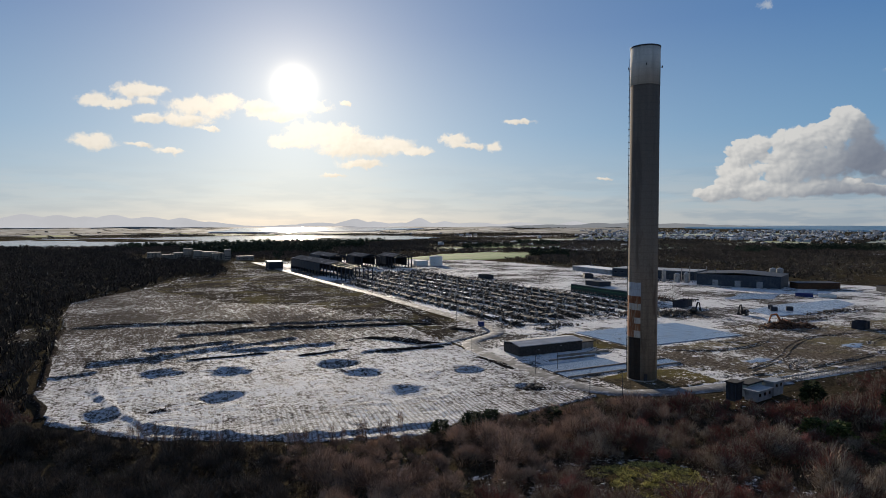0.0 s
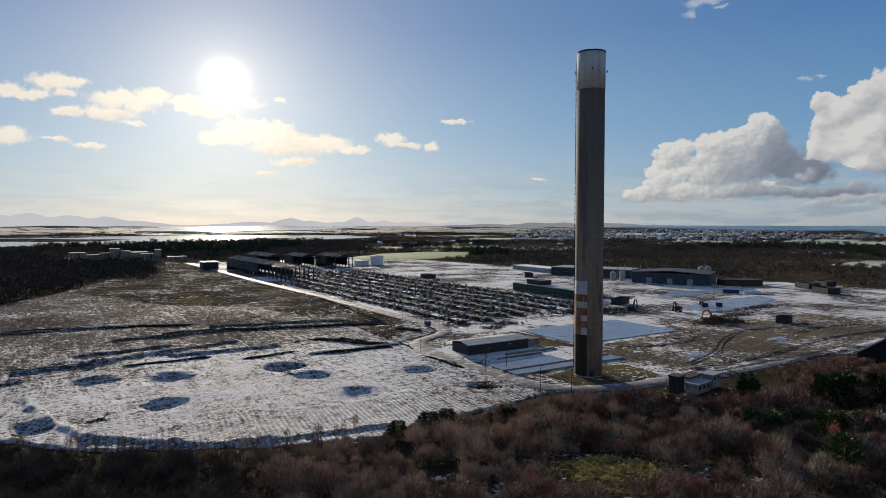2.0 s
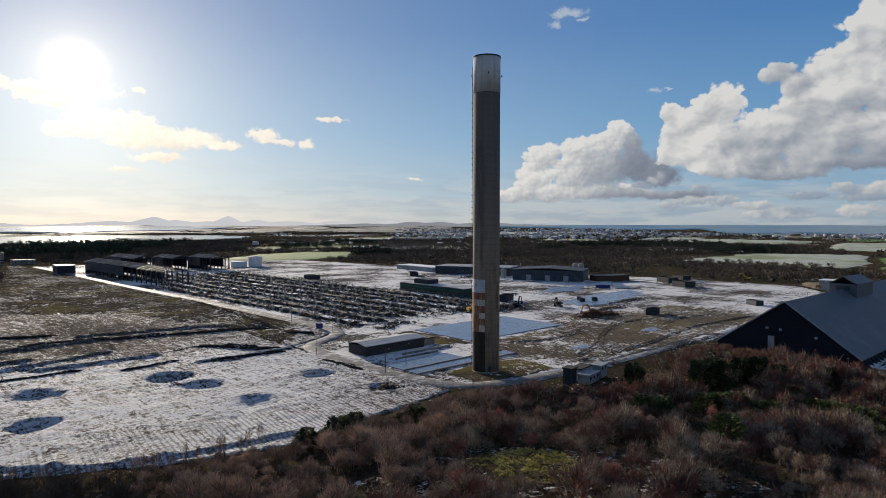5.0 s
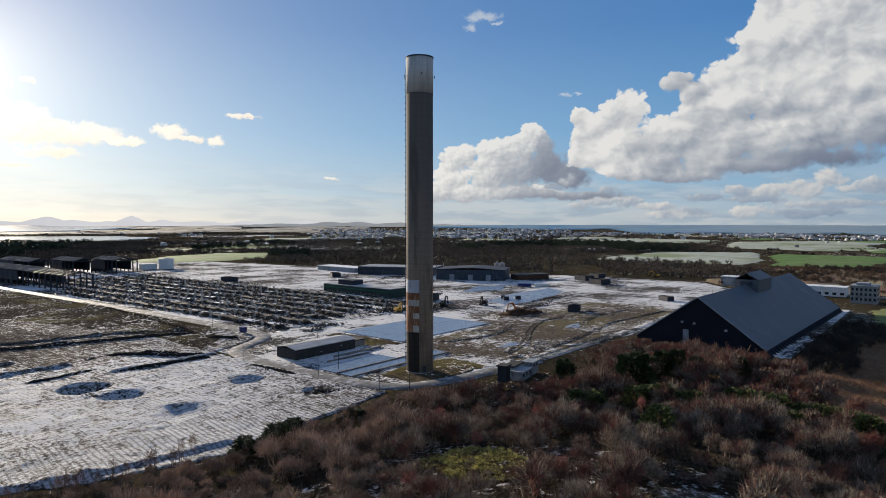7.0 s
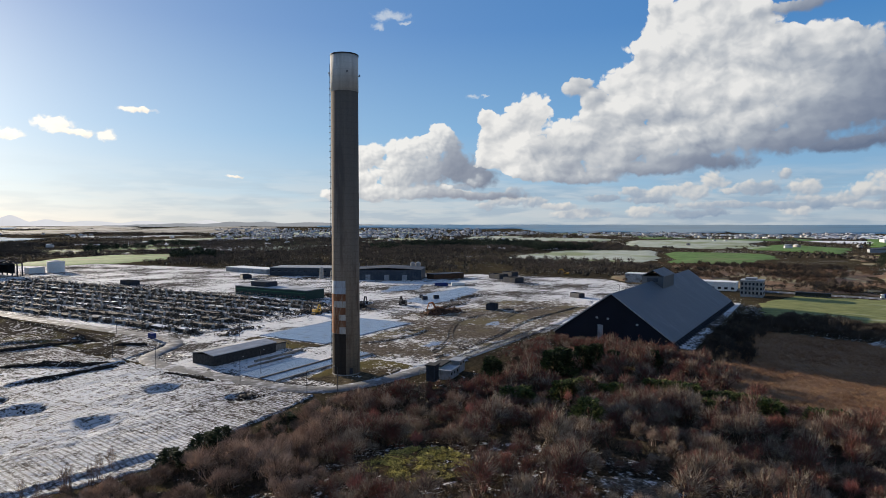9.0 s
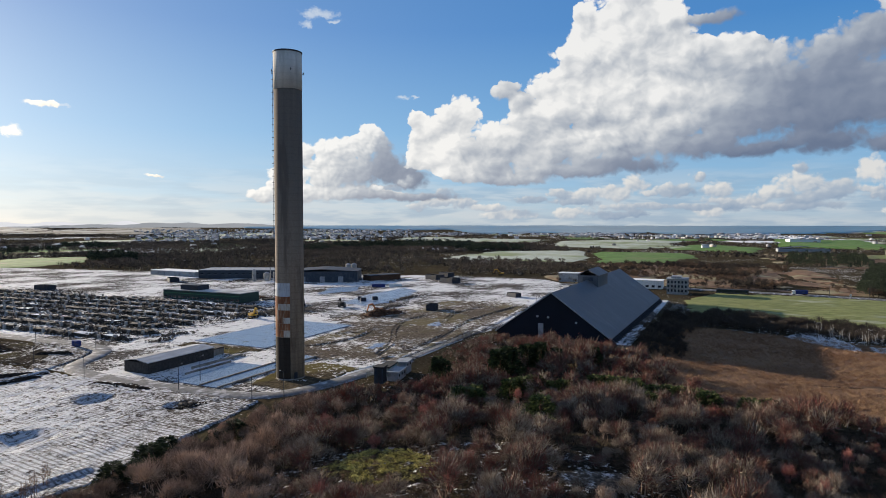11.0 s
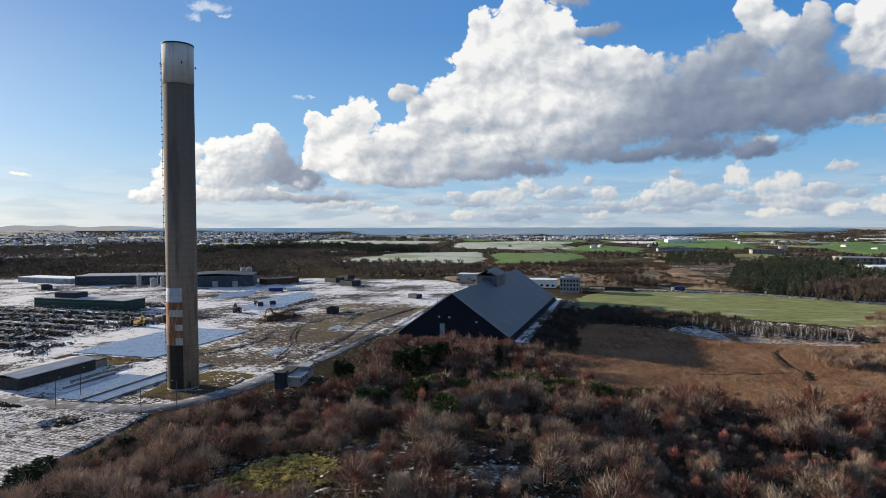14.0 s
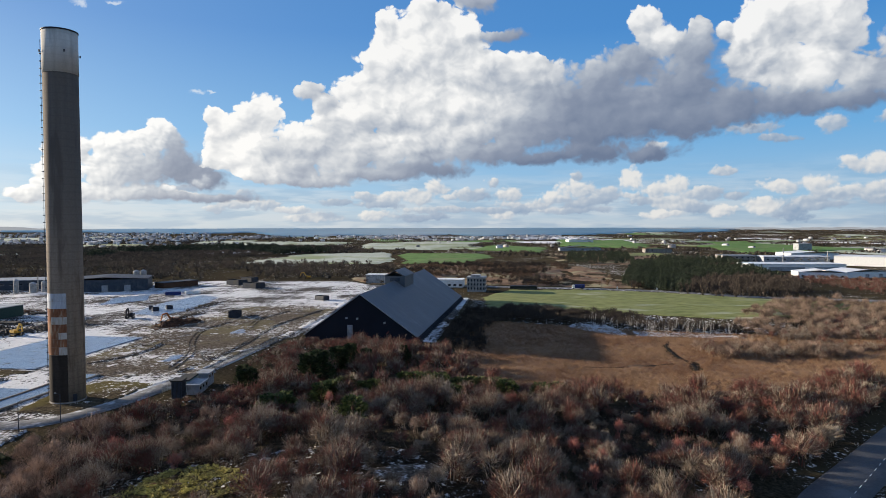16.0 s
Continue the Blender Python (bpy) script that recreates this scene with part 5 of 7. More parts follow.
hall("canteen", (556, 78, 0), (16, 72, 7.0), M_WHITE, M_SNOW, "long white single-storey building with snowy roof", windows=(("w", 14, 1.4, 2.6, 1.8, 1, 3),))
hall("workshop", (588, 160, 0), (14, 19, 8.5), M_GREY, M_WHITE, "plain pale grey workshop", doors=(("w", 8, 3, 3),))
hall("warehouse", wall=M_BLUEGREY, roof=M_DARKSTEEL, label="dark blue-grey warehouse with pale roller doors", pitch=2.0, doors=(("w", 14, 5, 5.5), ("w", 32, 5, 5.5), ("w", 51, 5, 5.5)), **front((468, 420), (500, 358), 44, 10.5))
hall("brick_lean_to", wall=M_RUST, roof=M_DARKSTEEL, label="low brown brick lean-to beside the warehouse", **front((515, 352), (548, 336), 14, 5.0))
hall("foundry", wall=M_BLUEGREY, roof=M_GREY, label="long blue-grey foundry building", windows=(("w", 12, 4.5, 3.0, 1.2, 1, 3),), **front((464, 532), (500, 452), 36, 8.5))
hall("low_shed", wall=M_GREY, roof=M_SNOW, label="long low grey shed with snowy roof", **front((478, 620), (474, 548), 22, 5.0))
green = hall("switch_house", (324, 345, 0), (20, 77, 6.8), surface("green_cladding", (0.020, 0.045, 0.036), (0.035, 0.065, 0.052), 0.6, 0.6), MATS["store_roof"], "long dark green switch house with a flat roof under thin snow", "switch house", windows=(("w", 16, 1.2, 3.2, 1.6, 1, 3),))
part("green_band", box(-0.1, 0.05, 0, 77, 4.6, 5.1), surface("green_band", (0.03, 0.11, 0.055), (0.05, 0.16, 0.08), 1.0, 0.6), green, "bright green stripe")
part("penthouse", box(3, 14, 44, 62, 7.2, 11.0), M_DARKSTEEL, green)
tank = thing("storage_tank", (366, 778, 0), "round white storage tank", "tank")
part("shell", tube(9, 9, -0.3, 12.5, 40), M_WHITE, tank)
part("roof", tube(9.2, 1.0, 12.5, 14.0, 40), M_GREY, tank)
hall("pump_house", (338, 780, 0), (17, 10, 6.5), M_WHITE, M_SNOW, "small white pump house beside the tank")

# ---- remains of the smelter halls ----
def open_hall(at, length, width, height, turn, label, roofed=1.0, bays=18):
    ob = thing("smelter_hall", at, label, "industrial hall", "smelter halls", turn)
    step = length / bays
    post = None
    for k in range(bays + 1):
        for s in (0, width):
            if post is None:
                post = part("column", box(-0.5, 0.5, -0.5, 0.5, -0.3, height), M_DARKSTEEL, ob)
                post.matrix_basis = pose(s, 0, 0)
            else:
                p = new("column", post.data)
                p.parent = ob
                p.matrix_basis = pose(s, k * step, 0)
        t = bmesh.new()
        bar(t, (0, k * step, height), (width / 2, k * step, height + width * 0.14), 0.6)
        bar(t, (width / 2, k * step, height + width * 0.14), (width, k * step, height), 0.6)
        bar(t, (0, k * step, height), (width, k * step, height), 0.5)
        part("roof_truss", t, M_DARKSTEEL, ob)
    y0 = length * (1 - roofed)
    for s in (0, 1):
        t = bmesh.new()
        a, b = (0, height + 0.5), (width / 2, height + width * 0.14 + 0.5)
        if s:
            a, b = (width, a[1]), b
        v = [t.verts.new((x, y, z + dz)) for dz in (0, 0.3) for (x, z), y in ((a, y0), (a, length), (b, length), (b, y0))]
        for f in ((0, 1, 2, 3), (7, 6, 5, 4), (0, 4, 5, 1), (1, 5, 6, 2), (2, 6, 7, 3), (3, 7, 4, 0)):
            t.faces.new([v[q] for q in f])
        part("roof_sheet", t, M_OLDROOF, ob)
    part("side_wall", box(width - 0.3, width + 0.3, length * 0.25, length, 2.5, height), M_DARKSTEEL, ob)
    part("side_wall", box(-0.3, 0.3, length * 0.45, length, 4.0, height), M_DARKSTEEL, ob)
    part("end_wall", box(0, width, length - 0.3, length + 0.3, -0.3, height), M_DARKSTEEL, ob)
    return ob


open_hall((184, 590, 0), 220, 24, 13, 2.6, "long dark smelter hall, half stripped to its frame", 0.7)
open_hall((222, 800, 0), 90, 24, 14, 2.6, "dark remaining end of a smelter hall", 1.0, 8)
open_hall((258, 775, 0), 60, 24, 14, 2.6, "dark remaining end of a smelter hall", 1.0, 6)
open_hall((294, 750, 0), 60, 24, 14, 2.6, "dark remaining end of a smelter hall", 0.9, 6)
hall("substation", (146, 812, 0), (18, 24, 9), M_DARKSTEEL, M_SNOW, "dark square substation with a snowy roof")
# ---- shrubs, woods, reeds ----
rng = np.random.default_rng(11)
SCRUB = [(-70, 30), (-60, 170), (-40, 225), (-28, 202), (-6, 178), (18, 163), (46, 151), (66, 145), (92, 149), (112, 150), (130, 151), (148, 146), (160, 135), (170, 122), (190, 121), (206, 134), (240, 138), (276, 134), (279, 70), (262, 58), (219, 44), (194, 29), (187, 9), (191, -10), (197, -30), (203, -50), (213, -72), (240, -108), (200, -100), (150, -58), (120, -30), (80, -8), (20, -30), (-60, -20)]
CLEARING = [(82, 96), (88, 98), (95, 95), (98, 88), (95, 80), (88, 73), (80, 72), (76, 80), (78, 90)]
MOSS_OPEN = [(74, 96), (88, 100), (96, 96), (99, 88), (96, 79), (88, 71), (74, 66), (68, 80)]
SNOWGLADE = [(90, 53), (94, 53), (99, 47), (101, 40), (94, 36), (86, 42)]
VERGE = [(90, -12), (118, -30), (146, -54), (176, -78), (240, -128), (240, -160), (176, -108), (146, -84), (112, -60), (80, -40)]
shrubs = [shrub(rng, rng.uniform(2.1, 3.1), rng.uniform(3.6, 5.4), 680, 0.066) for _ in range(12)]
far_shrubs = [shrub(rng, 2.7, 4.8, 290, 0.11) for _ in range(8)]


def scrub_spots(gap):
    return scatter(rng, SCRUB, gap, (MOSS_OPEN, SNOWGLADE, VERGE), lambda x, y: (np.hypot(x + 15, y - 15) > 55) & (wave_noise(x / 7, y / 7, 3) > 0.42))


spots = scrub_spots(3.7)
# The thicket grows in rounded mounds, taller in their middles.
mound = wave_noise(spots[:, 0] / 11 + 3, spots[:, 1] / 11, 2)
# Towards the yard and the track the growth stays low.
rim = [(-28, 202), (-6, 178), (18, 163), (46, 151), (66, 145), (92, 149), (112, 150), (130, 151), (148, 146), (160, 135), (170, 122), (190, 121), (206, 134), (240, 138), (276, 134), (279, 70), (262, 58)]
edge_of = np.min([near_line(spots[:, 0], spots[:, 1], *a, *b) for a, b in zip(rim, rim[1:])], axis=0)
grow_to = np.minimum(0.55 + 1.05 * np.clip((mound - 0.25) / 0.5, 0, 1), 0.50 + edge_of / 18)
spots = np.column_stack([spots, grow_to])
brown = spots[:, 1] - 0.55 * (spots[:, 0] - 60) + 30 * (wave_noise(spots[:, 0] / 18, spots[:, 1] / 18 + 8, 2) - 0.5) > 95
dist = np.hypot(spots[:, 0] + 15, spots[:, 1] - 15)
near = dist < 190
# Shade near the wood is put into the twig colour west of here.
dark = spots[:, 0] + 16 * (wave_noise(spots[:, 0] / 15, spots[:, 1] / 15 + 3, 2) - 0.5) < 26
# The tallest shrubs stand singly.
single = near & (edge_of > 14) & ~brown & (rng.random(len(spots)) < 0.07)
tagged(triangles("scrub", placed(shrubs, spots[near & ~single & brown & ~dark], rng, (0.75, 1.2)), M_TWIG_BROWN), "dense thicket of dark brown bare shrubs", "scrub", kind="stuff")
tagged(triangles("scrub", placed(shrubs, spots[near & brown & dark], rng, (0.75, 1.2)), M_BELT), "dense thicket of bare shrubs towards the wood, darkened for shade", "scrub", kind="stuff")
tagged(triangles("scrub", placed(shrubs, spots[near & ~single & ~brown], rng, (0.75, 1.2)), M_TWIG), "dense thicket of bare red-brown and grey shrubs", "scrub", kind="stuff")
tagged(triangles("scrub", placed(far_shrubs, spots[~near], rng, (0.8, 1.25)), M_TWIG), "dense thicket of bare brown shrubs", "scrub", kind="stuff")
M_PALE_TWIG = twiggy("pale_twigs", [(0.21, 0.135, 0.10), (0.30, 0.225, 0.165), (0.42, 0.35, 0.28)], scale=0.05)
M_RED_TWIG = twiggy("red_twigs", [(0.26, 0.095, 0.075), (0.38, 0.15, 0.12), (0.42, 0.24, 0.19)], scale=0.05)
protos = []
for k in range(6):
    f = shrub(rng, rng.uniform(1.7, 2.5), rng.uniform(4.2, 5.6), 480, 0.07, 14)
    ob = triangles("tall_shrub", f, M_RED_TWIG if k % 2 else M_PALE_TWIG)
    protos.append(tagged(ob, "tall bare red-brown shrub" if k % 2 else "tall bare pale grey shrub", "shrub", "tall shrubs in the thicket"))
for k, (x, y, z, _) in enumerate(spots[single][:280]):
    m = pose(x, y, z - 0.1, 0, 0, rng.uniform(0, 360))
    if k < len(protos):
        protos[k].matrix_basis = m
    else:
        copy_thing(protos[k % len(protos)], m)
# Bare young trees along the rim of the field.
young = None
for k in range(26):
    u = k / 25
    x = -16 + 78 * u + rng.normal() * 1.5
    y = (188 - 30 * min(1.0, u * 1.7)) - 5 * u + rng.normal() * 2.0
    if young is None:
        young = tagged(triangles("young_tree", shrub(rng, 1.7, 5.6, 170, 0.07, 16, 1.1), M_TWIG_BROWN), "slim bare young tree on the rim of the field", "tree", "young trees by the field")
        ob = young
    else:
        ob = copy_thing(young, Matrix())
    g = rng.uniform(0.6, 1.1)
    ob.matrix_basis = pose(x, y, float(ground_height(x, y)) - 0.1, 0, 0, rng.uniform(0, 360)) @ Matrix.Diagonal((g, g, g * rng.uniform(0.9, 1.3), 1))
# Low undergrowth that closes the gaps.
low = scatter(rng, SCRUB, 1.9, (CLEARING, SNOWGLADE, VERGE), lambda x, y: (np.hypot(x + 15, y - 15) > 55) & (np.hypot(x + 15, y - 15) < 230) & (wave_noise(x / 5 + 3, y / 5, 3) > 0.40))
tagged(triangles("undergrowth", placed([shrub(rng, 1.2, 1.5, 34, 0.13, 2) for _ in range(6)], low, rng), twiggy("undergrowth_stems", [(0.030, 0.021, 0.015), (0.058, 0.039, 0.028), (0.11, 0.078, 0.054)], scale=0.12)), "low brown undergrowth of bramble and dead grass", "undergrowth", kind="stuff")
patch("moss_clearing", CLEARING, 0.5, snowy("glade_litter", (0.030, 0.024, 0.014), (0.095, 0.076, 0.036), 0.85), 0.4, lambda X, Y: 0.9 * (wave_noise(X / 1.5, Y / 1.5, 3) - 0.5), "brown littered clearing with yellow moss", "clearing")
moss = scatter(rng, MOSS_OPEN, 0.8, (), lambda x, y: inside(CLEARING, x + 9 * (wave_noise(x / 6, y / 6 + 2, 3) - 0.5), y + 9 * (wave_noise(x / 6 + 5, y / 6, 3) - 0.5)) & (wave_noise(x / 3.5, y / 3.5 + 4, 3) > 0.38))
fringe = scatter(rng, MOSS_OPEN, 2.2, (), lambda x, y: (wave_noise(x / 4, y / 4 + 9, 3) > 0.50) | ~inside(CLEARING, x, y))
tagged(triangles("undergrowth", placed([shrub(rng, 1.3, 1.5, 90, 0.08, 2) for _ in range(5)], fringe, rng, (0.4, 1.0)), M_TWIG), "low bare twigs and bramble round the moss", "undergrowth", kind="stuff")
tagged(triangles("moss_tufts", placed([leafy(rng, 0.7, 0.7, 40, 0.22) for _ in range(4)], moss, rng), twiggy("moss_tuft", [(0.13, 0.11, 0.050), (0.27, 0.235, 0.065), (0.44, 0.38, 0.105), (0.58, 0.50, 0.15)], scale=0.22)), "yellow-green moss tufts", "moss", kind="stuff")
patch("scrub_floor", [(58, 112), (100, 108), (112, 62), (108, 28), (82, 30), (60, 66)], 0.9, snowy("snowy_litter", (0.030, 0.024, 0.016), (0.085, 0.064, 0.042), 0.42, streak=(0.3, 0.3), crisp=0.2), 0.12, None, "leaf litter with patches of thin snow under the shrubs", "ground")
patch("snow_glade", SNOWGLADE, 0.6, M_YARD_BROWN, 0.3, None, "clearing with thin snow between shrubs", "clearing")

# Evergreens on the knoll.
def evergreen(radius, height, mat, label, name, leaves=420, size=0.34):
    ob = tagged(new(name), label, "tree", "evergreens on the knoll")
    part("trunk", tube(0.22, 0.10, -0.3, height * 0.7, 7), M_RUST, ob)
    c = triangles("crown", leafy(rng, radius, height, leaves, size), mat)
    c.parent = ob
    return ob


PINES = [(69, 143, 1.1), (74, 142, 0.9), (79, 144, 1.25), (83, 145, 1.0), (86, 146, 1.1), (98, 141, 0.9), (102, 140, 1.1), (107, 137, 0.8), (112, 138, 0.9), (177, 115, 1.5), (184, 120, 1.3), (188, 97, 2.0), (192, 95, 1.9), (195, 99, 1.6), (208, 97, 1.3), (214, 95, 1.7), (218, 91, 1.6), (223, 86, 1.3), (231, 72, 1.2)]
pine = [evergreen(3.0, 7.0, M_NEEDLE, "dark green bushy pine among bare shrubs", "pine_tree", 2400), evergreen(3.4, 6.2, M_NEEDLE, "dark green spreading pine among bare shrubs", "pine_tree", 2600)]
for k, (x, y, s) in enumerate(PINES):
    z = float(ground_height(x, y))
    ob = pine[k] if k < 2 else copy_thing(pine[k % 2], Matrix())
    ob.matrix_basis = pose(x, y, z, 0, 0, 47 * k) @ Matrix.Diagonal((1.4 * s, 1.4 * s, 0.62 * s, 1) if k < 9 else (1.1 * s, 1.1 * s, 0.92 * s, 1))
GORSE = [(150, 91), (154, 93), (149, 96), (164, 85), (167, 82), (170, 79), (172, 75), (174, 71), (186, 63), (185, 59), (183, 55), (181, 50), (183, 44), (184, 40), (182, 36), (180, 31), (176, 28), (135, 67), (171, 49), (168, 44), (180, 12), (176, 17)]
gorse = [evergreen(2.2, 2.9, M_GORSE, "dense green gorse bush", "gorse_bush", 1500, 0.22)]
for k, (x, y) in enumerate(GORSE):
    ob = gorse[0] if k == 0 else copy_thing(gorse[0], Matrix())
    s = 1.75 + 0.12 * ((k * 7) % 6)
    ob.matrix_basis = pose(x, y, float(ground_height(x, y)) - 0.1, 0, 0, 73 * k) @ Matrix.Diagonal((s * 1.2, s * 1.2, s, 1))

# Woods: the dark bare wood left of the field, the belt behind the works, the plantation by the road.
tree_far = [shrub(rng, 4.2, 9.0, 70, 0.55, 5) for _ in range(6)]
tree_belt = [shrub(rng, 6.2, 8.0, 52, 0.75, 3) for _ in range(6)]
fir_far = [leafy(rng, 3.2, 12.0, 60, 2.0) for _ in range(5)]
WEST = [(-75, 40), (-58, 165), (-31, 214), (-36, 245), (-37, 305), (-49, 522), (-2, 614), (38, 738), (72, 720), (92, 765), (100, 1010), (0, 1080), (-60, 1500), (-420, 1560), (-330, 900), (-210, 420), (-140, 120)]
WEST_OPEN = [(-64, 348), (-46, 344), (-46, 404), (-62, 400)]
s_w = scatter(rng, WEST, 8.0, (WEST_OPEN,))
patch("snow_glade", WEST_OPEN, 2.0, M_FIELD_BARE, 1.2, lambda X, Y: 0.8 * (wave_noise(X / 5, Y / 5, 3) - 0.5), "snowy opening in the dark wood", "clearing")
w_near = s_w[:, 1] < 560
tagged(triangles("west_wood", placed(tree_far, s_w[w_near], rng, (0.6, 1.2)), M_TWIG_DARK), "dark bare wood beside the field", "wood", kind="stuff")
tagged(triangles("west_wood", placed(tree_belt, s_w[~w_near][::2], rng, (0.7, 1.3)), M_TWIG_DARK), "dark bare wood towards the lagoon", "wood", kind="stuff")
BELT = [(-60, 1290), (60, 1230), (150, 985), (390, 975), (485, 905), (540, 620), (630, 330), (640, 215), (780, 170), (880, 225), (870, 480), (1010, 490), (1210, 490), (1300, 330), (1700, 560), (1600, 960), (1330, 1400), (900, 1750), (400, 1850), (0, 1690), (-150, 1640)]
s_b = scatter(rng, BELT, 13.0, (*FIELDS, [(340, 905), (400, 845), (490, 830), (610, 850), (600, 900), (400, 960)]), lambda x, y: (wave_noise(x / 120, y / 120, 3) > 0.32))
pick = wave_noise(s_b[:, 0] / 160 + 9, s_b[:, 1] / 160, 2) > 0.70
tagged(triangles("wood_belt", placed(tree_belt, s_b[~pick], rng, (0.6, 1.15)), M_BELT), "dark bare woods behind the works", "wood", kind="stuff")
tagged(triangles("wood_belt", placed(fir_far, np.repeat(s_b[pick], 2, 0) + rng.normal(size=(2 * pick.sum(), 3)) * [4, 4, 0], rng, (0.6, 1.1)), M_FAR_FIR), "dark conifer woods behind the works", "wood", kind="stuff")
SKYLINE = [(60, 1240), (130, 1190), (330, 1330), (520, 1500), (420, 1640), (150, 1560)]
tagged(triangles("conifer_row", placed(fir_far, scatter(rng, SKYLINE, 11.0), rng, (0.8, 1.5)), M_FAR_FIR), "dark conifers before the lagoon", "wood", kind="stuff")
HEATH = [(575, 170), (585, 60), (575, -30), (560, -90), (620, -85), (720, -30), (880, -40), (900, 100), (880, 215), (780, 165), (640, 210), (612, 200)]
M_BRACKEN = surface("bracken_litter", (0.10, 0.056, 0.031), (0.26, 0.155, 0.085), 0.12, 0.95, stain=(0.27, 0.235, 0.13), stain_scale=0.018, stain_at=(0.50, 0.62), bump=0.5, depth=0.4)
patch("heath", HEATH, 6.0, M_BRACKEN, 0.6, lambda X, Y: 2.6 * (wave_noise(X / 40, Y / 40, 4) - 0.5), "orange-brown bracken heath with paler grass", "heath")
patch("heath", [(620, -85), (720, -30), (880, -40), (1120, -20), (1290, -20), (1290, -260), (1180, -290), (980, -280), (900, -180), (905, -60)], 8.0, M_BRACKEN, 0.6, lambda X, Y: 4.0 * (wave_noise(X / 60, Y / 60, 4) - 0.5), "orange-brown bracken heath with paler grass", "heath")
s_h = scatter(rng, HEATH, 6.0, (), lambda x, y: wave_noise(x / 30, y / 30, 3) > 0.55)
tagged(triangles("heath_scrub", placed(far_shrubs, s_h, rng, (0.6, 1.4)), twiggy("heath_stems", [(0.075, 0.047, 0.032), (0.135, 0.086, 0.056), (0.20, 0.135, 0.085)], scale=0.03)), "brown bracken and heath scrub", "scrub", kind="stuff")
bracken = scatter(rng, HEATH, 8.0, (), lambda x, y: wave_noise(x / 45 + 6, y / 45, 3) > 0.58)
tagged(triangles("heath_scrub", placed(far_shrubs, bracken, rng, (0.9, 1.8)), M_TWIG_DARK), "dark thorn scrub on the heath", "scrub", kind="stuff")
PLANTATION = [(575, -69), (925, -139), (1061, -235), (1000, -297), (635, -242), (556, -229), (498, -187), (497, -140), (532, -100)]
GROVE = [(927, -40), (1214, -65), (1224, -179), (908, -140)]
BIRCHES = [(466, -100), (631, -147), (688, -223), (625, -269), (442, -187)]
s_p = np.concatenate([scatter(rng, PLANTATION, 6.6), scatter(rng, GROVE, 11.0)])
firs = ~inside(BIRCHES, s_p[:, 0], s_p[:, 1]) & (wave_noise(s_p[:, 0] / 40, s_p[:, 1] / 40, 2) > 0.26)
tagged(triangles("plantation", placed([leafy(rng, 3.6, 9.5, 150, 1.0) for _ in range(5)], s_p[firs], rng, (0.6, 1.1)), M_FAR_FIR), "dark green conifer plantation", "wood", kind="stuff")
tagged(triangles("plantation", placed([shrub(rng, 3.0, 10.0, 120, 0.28, 8) for _ in range(5)], s_p[~firs], rng, (0.6, 1.1)), M_BELT), "bare birch and willow wood", "wood", kind="stuff")
ROADSIDE = [(500, -270), (560, -270), (700, -250), (690, -300), (670, -380), (560, -420), (470, -360)]
tagged(triangles("roadside_wood", placed([shrub(rng, 3.0, 5.5, 160, 0.20, 6) for _ in range(4)], scatter(rng, ROADSIDE, 6.6), rng, (0.5, 1.1)), M_TWIG), "bare roadside trees", "wood", kind="stuff")

# Reed bed with willow scrub and dead birches.
s_r = scatter(rng, REEDS, 1.7, (), lambda x, y: (near_line(x, y, 302, -48, 270, -47) > 1.6) & (near_line(x, y, 263, -52, 245, -49) > 1.8) & (near_line(x, y, 241, -4, 252, -33) > 1.2))
tagged(triangles("reeds", placed([blades(rng.normal(size=(22, 3)) * [0.8, 0.8, 0], rng.normal(size=(22, 3)) * [0.9, 0.9, 0.15] + [0.2, -0.1, 1.0], np.full(22, 0.11), rng) for _ in range(6)], s_r, rng, (0.7, 1.3)), M_REED), "dry brown reeds", "reeds", kind="stuff")
CARR = [(292, -60), (303, -82), (321, -91), (350, -124), (400, -165), (420, -215), (345, -195), (291, -150), (268, -100), (270, -64)]
tagged(triangles("willow_scrub", placed(far_shrubs, scatter(rng, CARR, 4.4, (), lambda x, y: wave_noise(x / 14, y / 14, 3) > 0.47), rng, (0.5, 1.25)), M_TWIG), "grey-brown willow scrub in the reed bed", "scrub", kind="stuff")
willows = [shrub(rng, 3.6, rng.uniform(5.0, 6.5), 420, 0.11, 8) for _ in range(6)]
for sward, gap in (([(292, -60), (303, -82), (292, -140), (278, -134), (268, -95), (270, -64)], 6.0), ([(325, -94), (385, -108), (460, -160), (480, -215), (400, -235), (318, -178)], 6.0)):
    tagged(triangles("willow_scrub", placed(willows, scatter(rng, sward, gap, (), lambda x, y: wave_noise(x / 16, y / 16 + 2, 2) > 0.36), rng, (0.6, 1.2)), M_TWIG_BROWN), "rounded dark willow clumps in the reed bed", "scrub", kind="stuff")
HEDGE = [(300, 66), (330, 62), (389, 42), (414, 33), (398, -6), (392, -42), (374, -50), (362, -63), (350, -100), (340, -98), (344, -60), (352, -43), (358, -2), (360, 31), (320, 48), (290, 54)]
tagged(triangles("willow_scrub", placed(far_shrubs, scatter(rng, HEDGE, 3.8), rng, (0.7, 1.3)), M_BELT), "dark hedge of willow scrub beside the grass field", "scrub", kind="stuff")
SHEDSIDE = [(262, 62), (285, 62), (395, 60), (396, 40), (330, 46), (262, 40)]
tagged(triangles("willow_scrub", placed(far_shrubs, scatter(rng, SHEDSIDE, 4.0), rng, (0.6, 1.2)), M_TWIG_DARK), "dark scrub beside the shed", "scrub", kind="stuff")
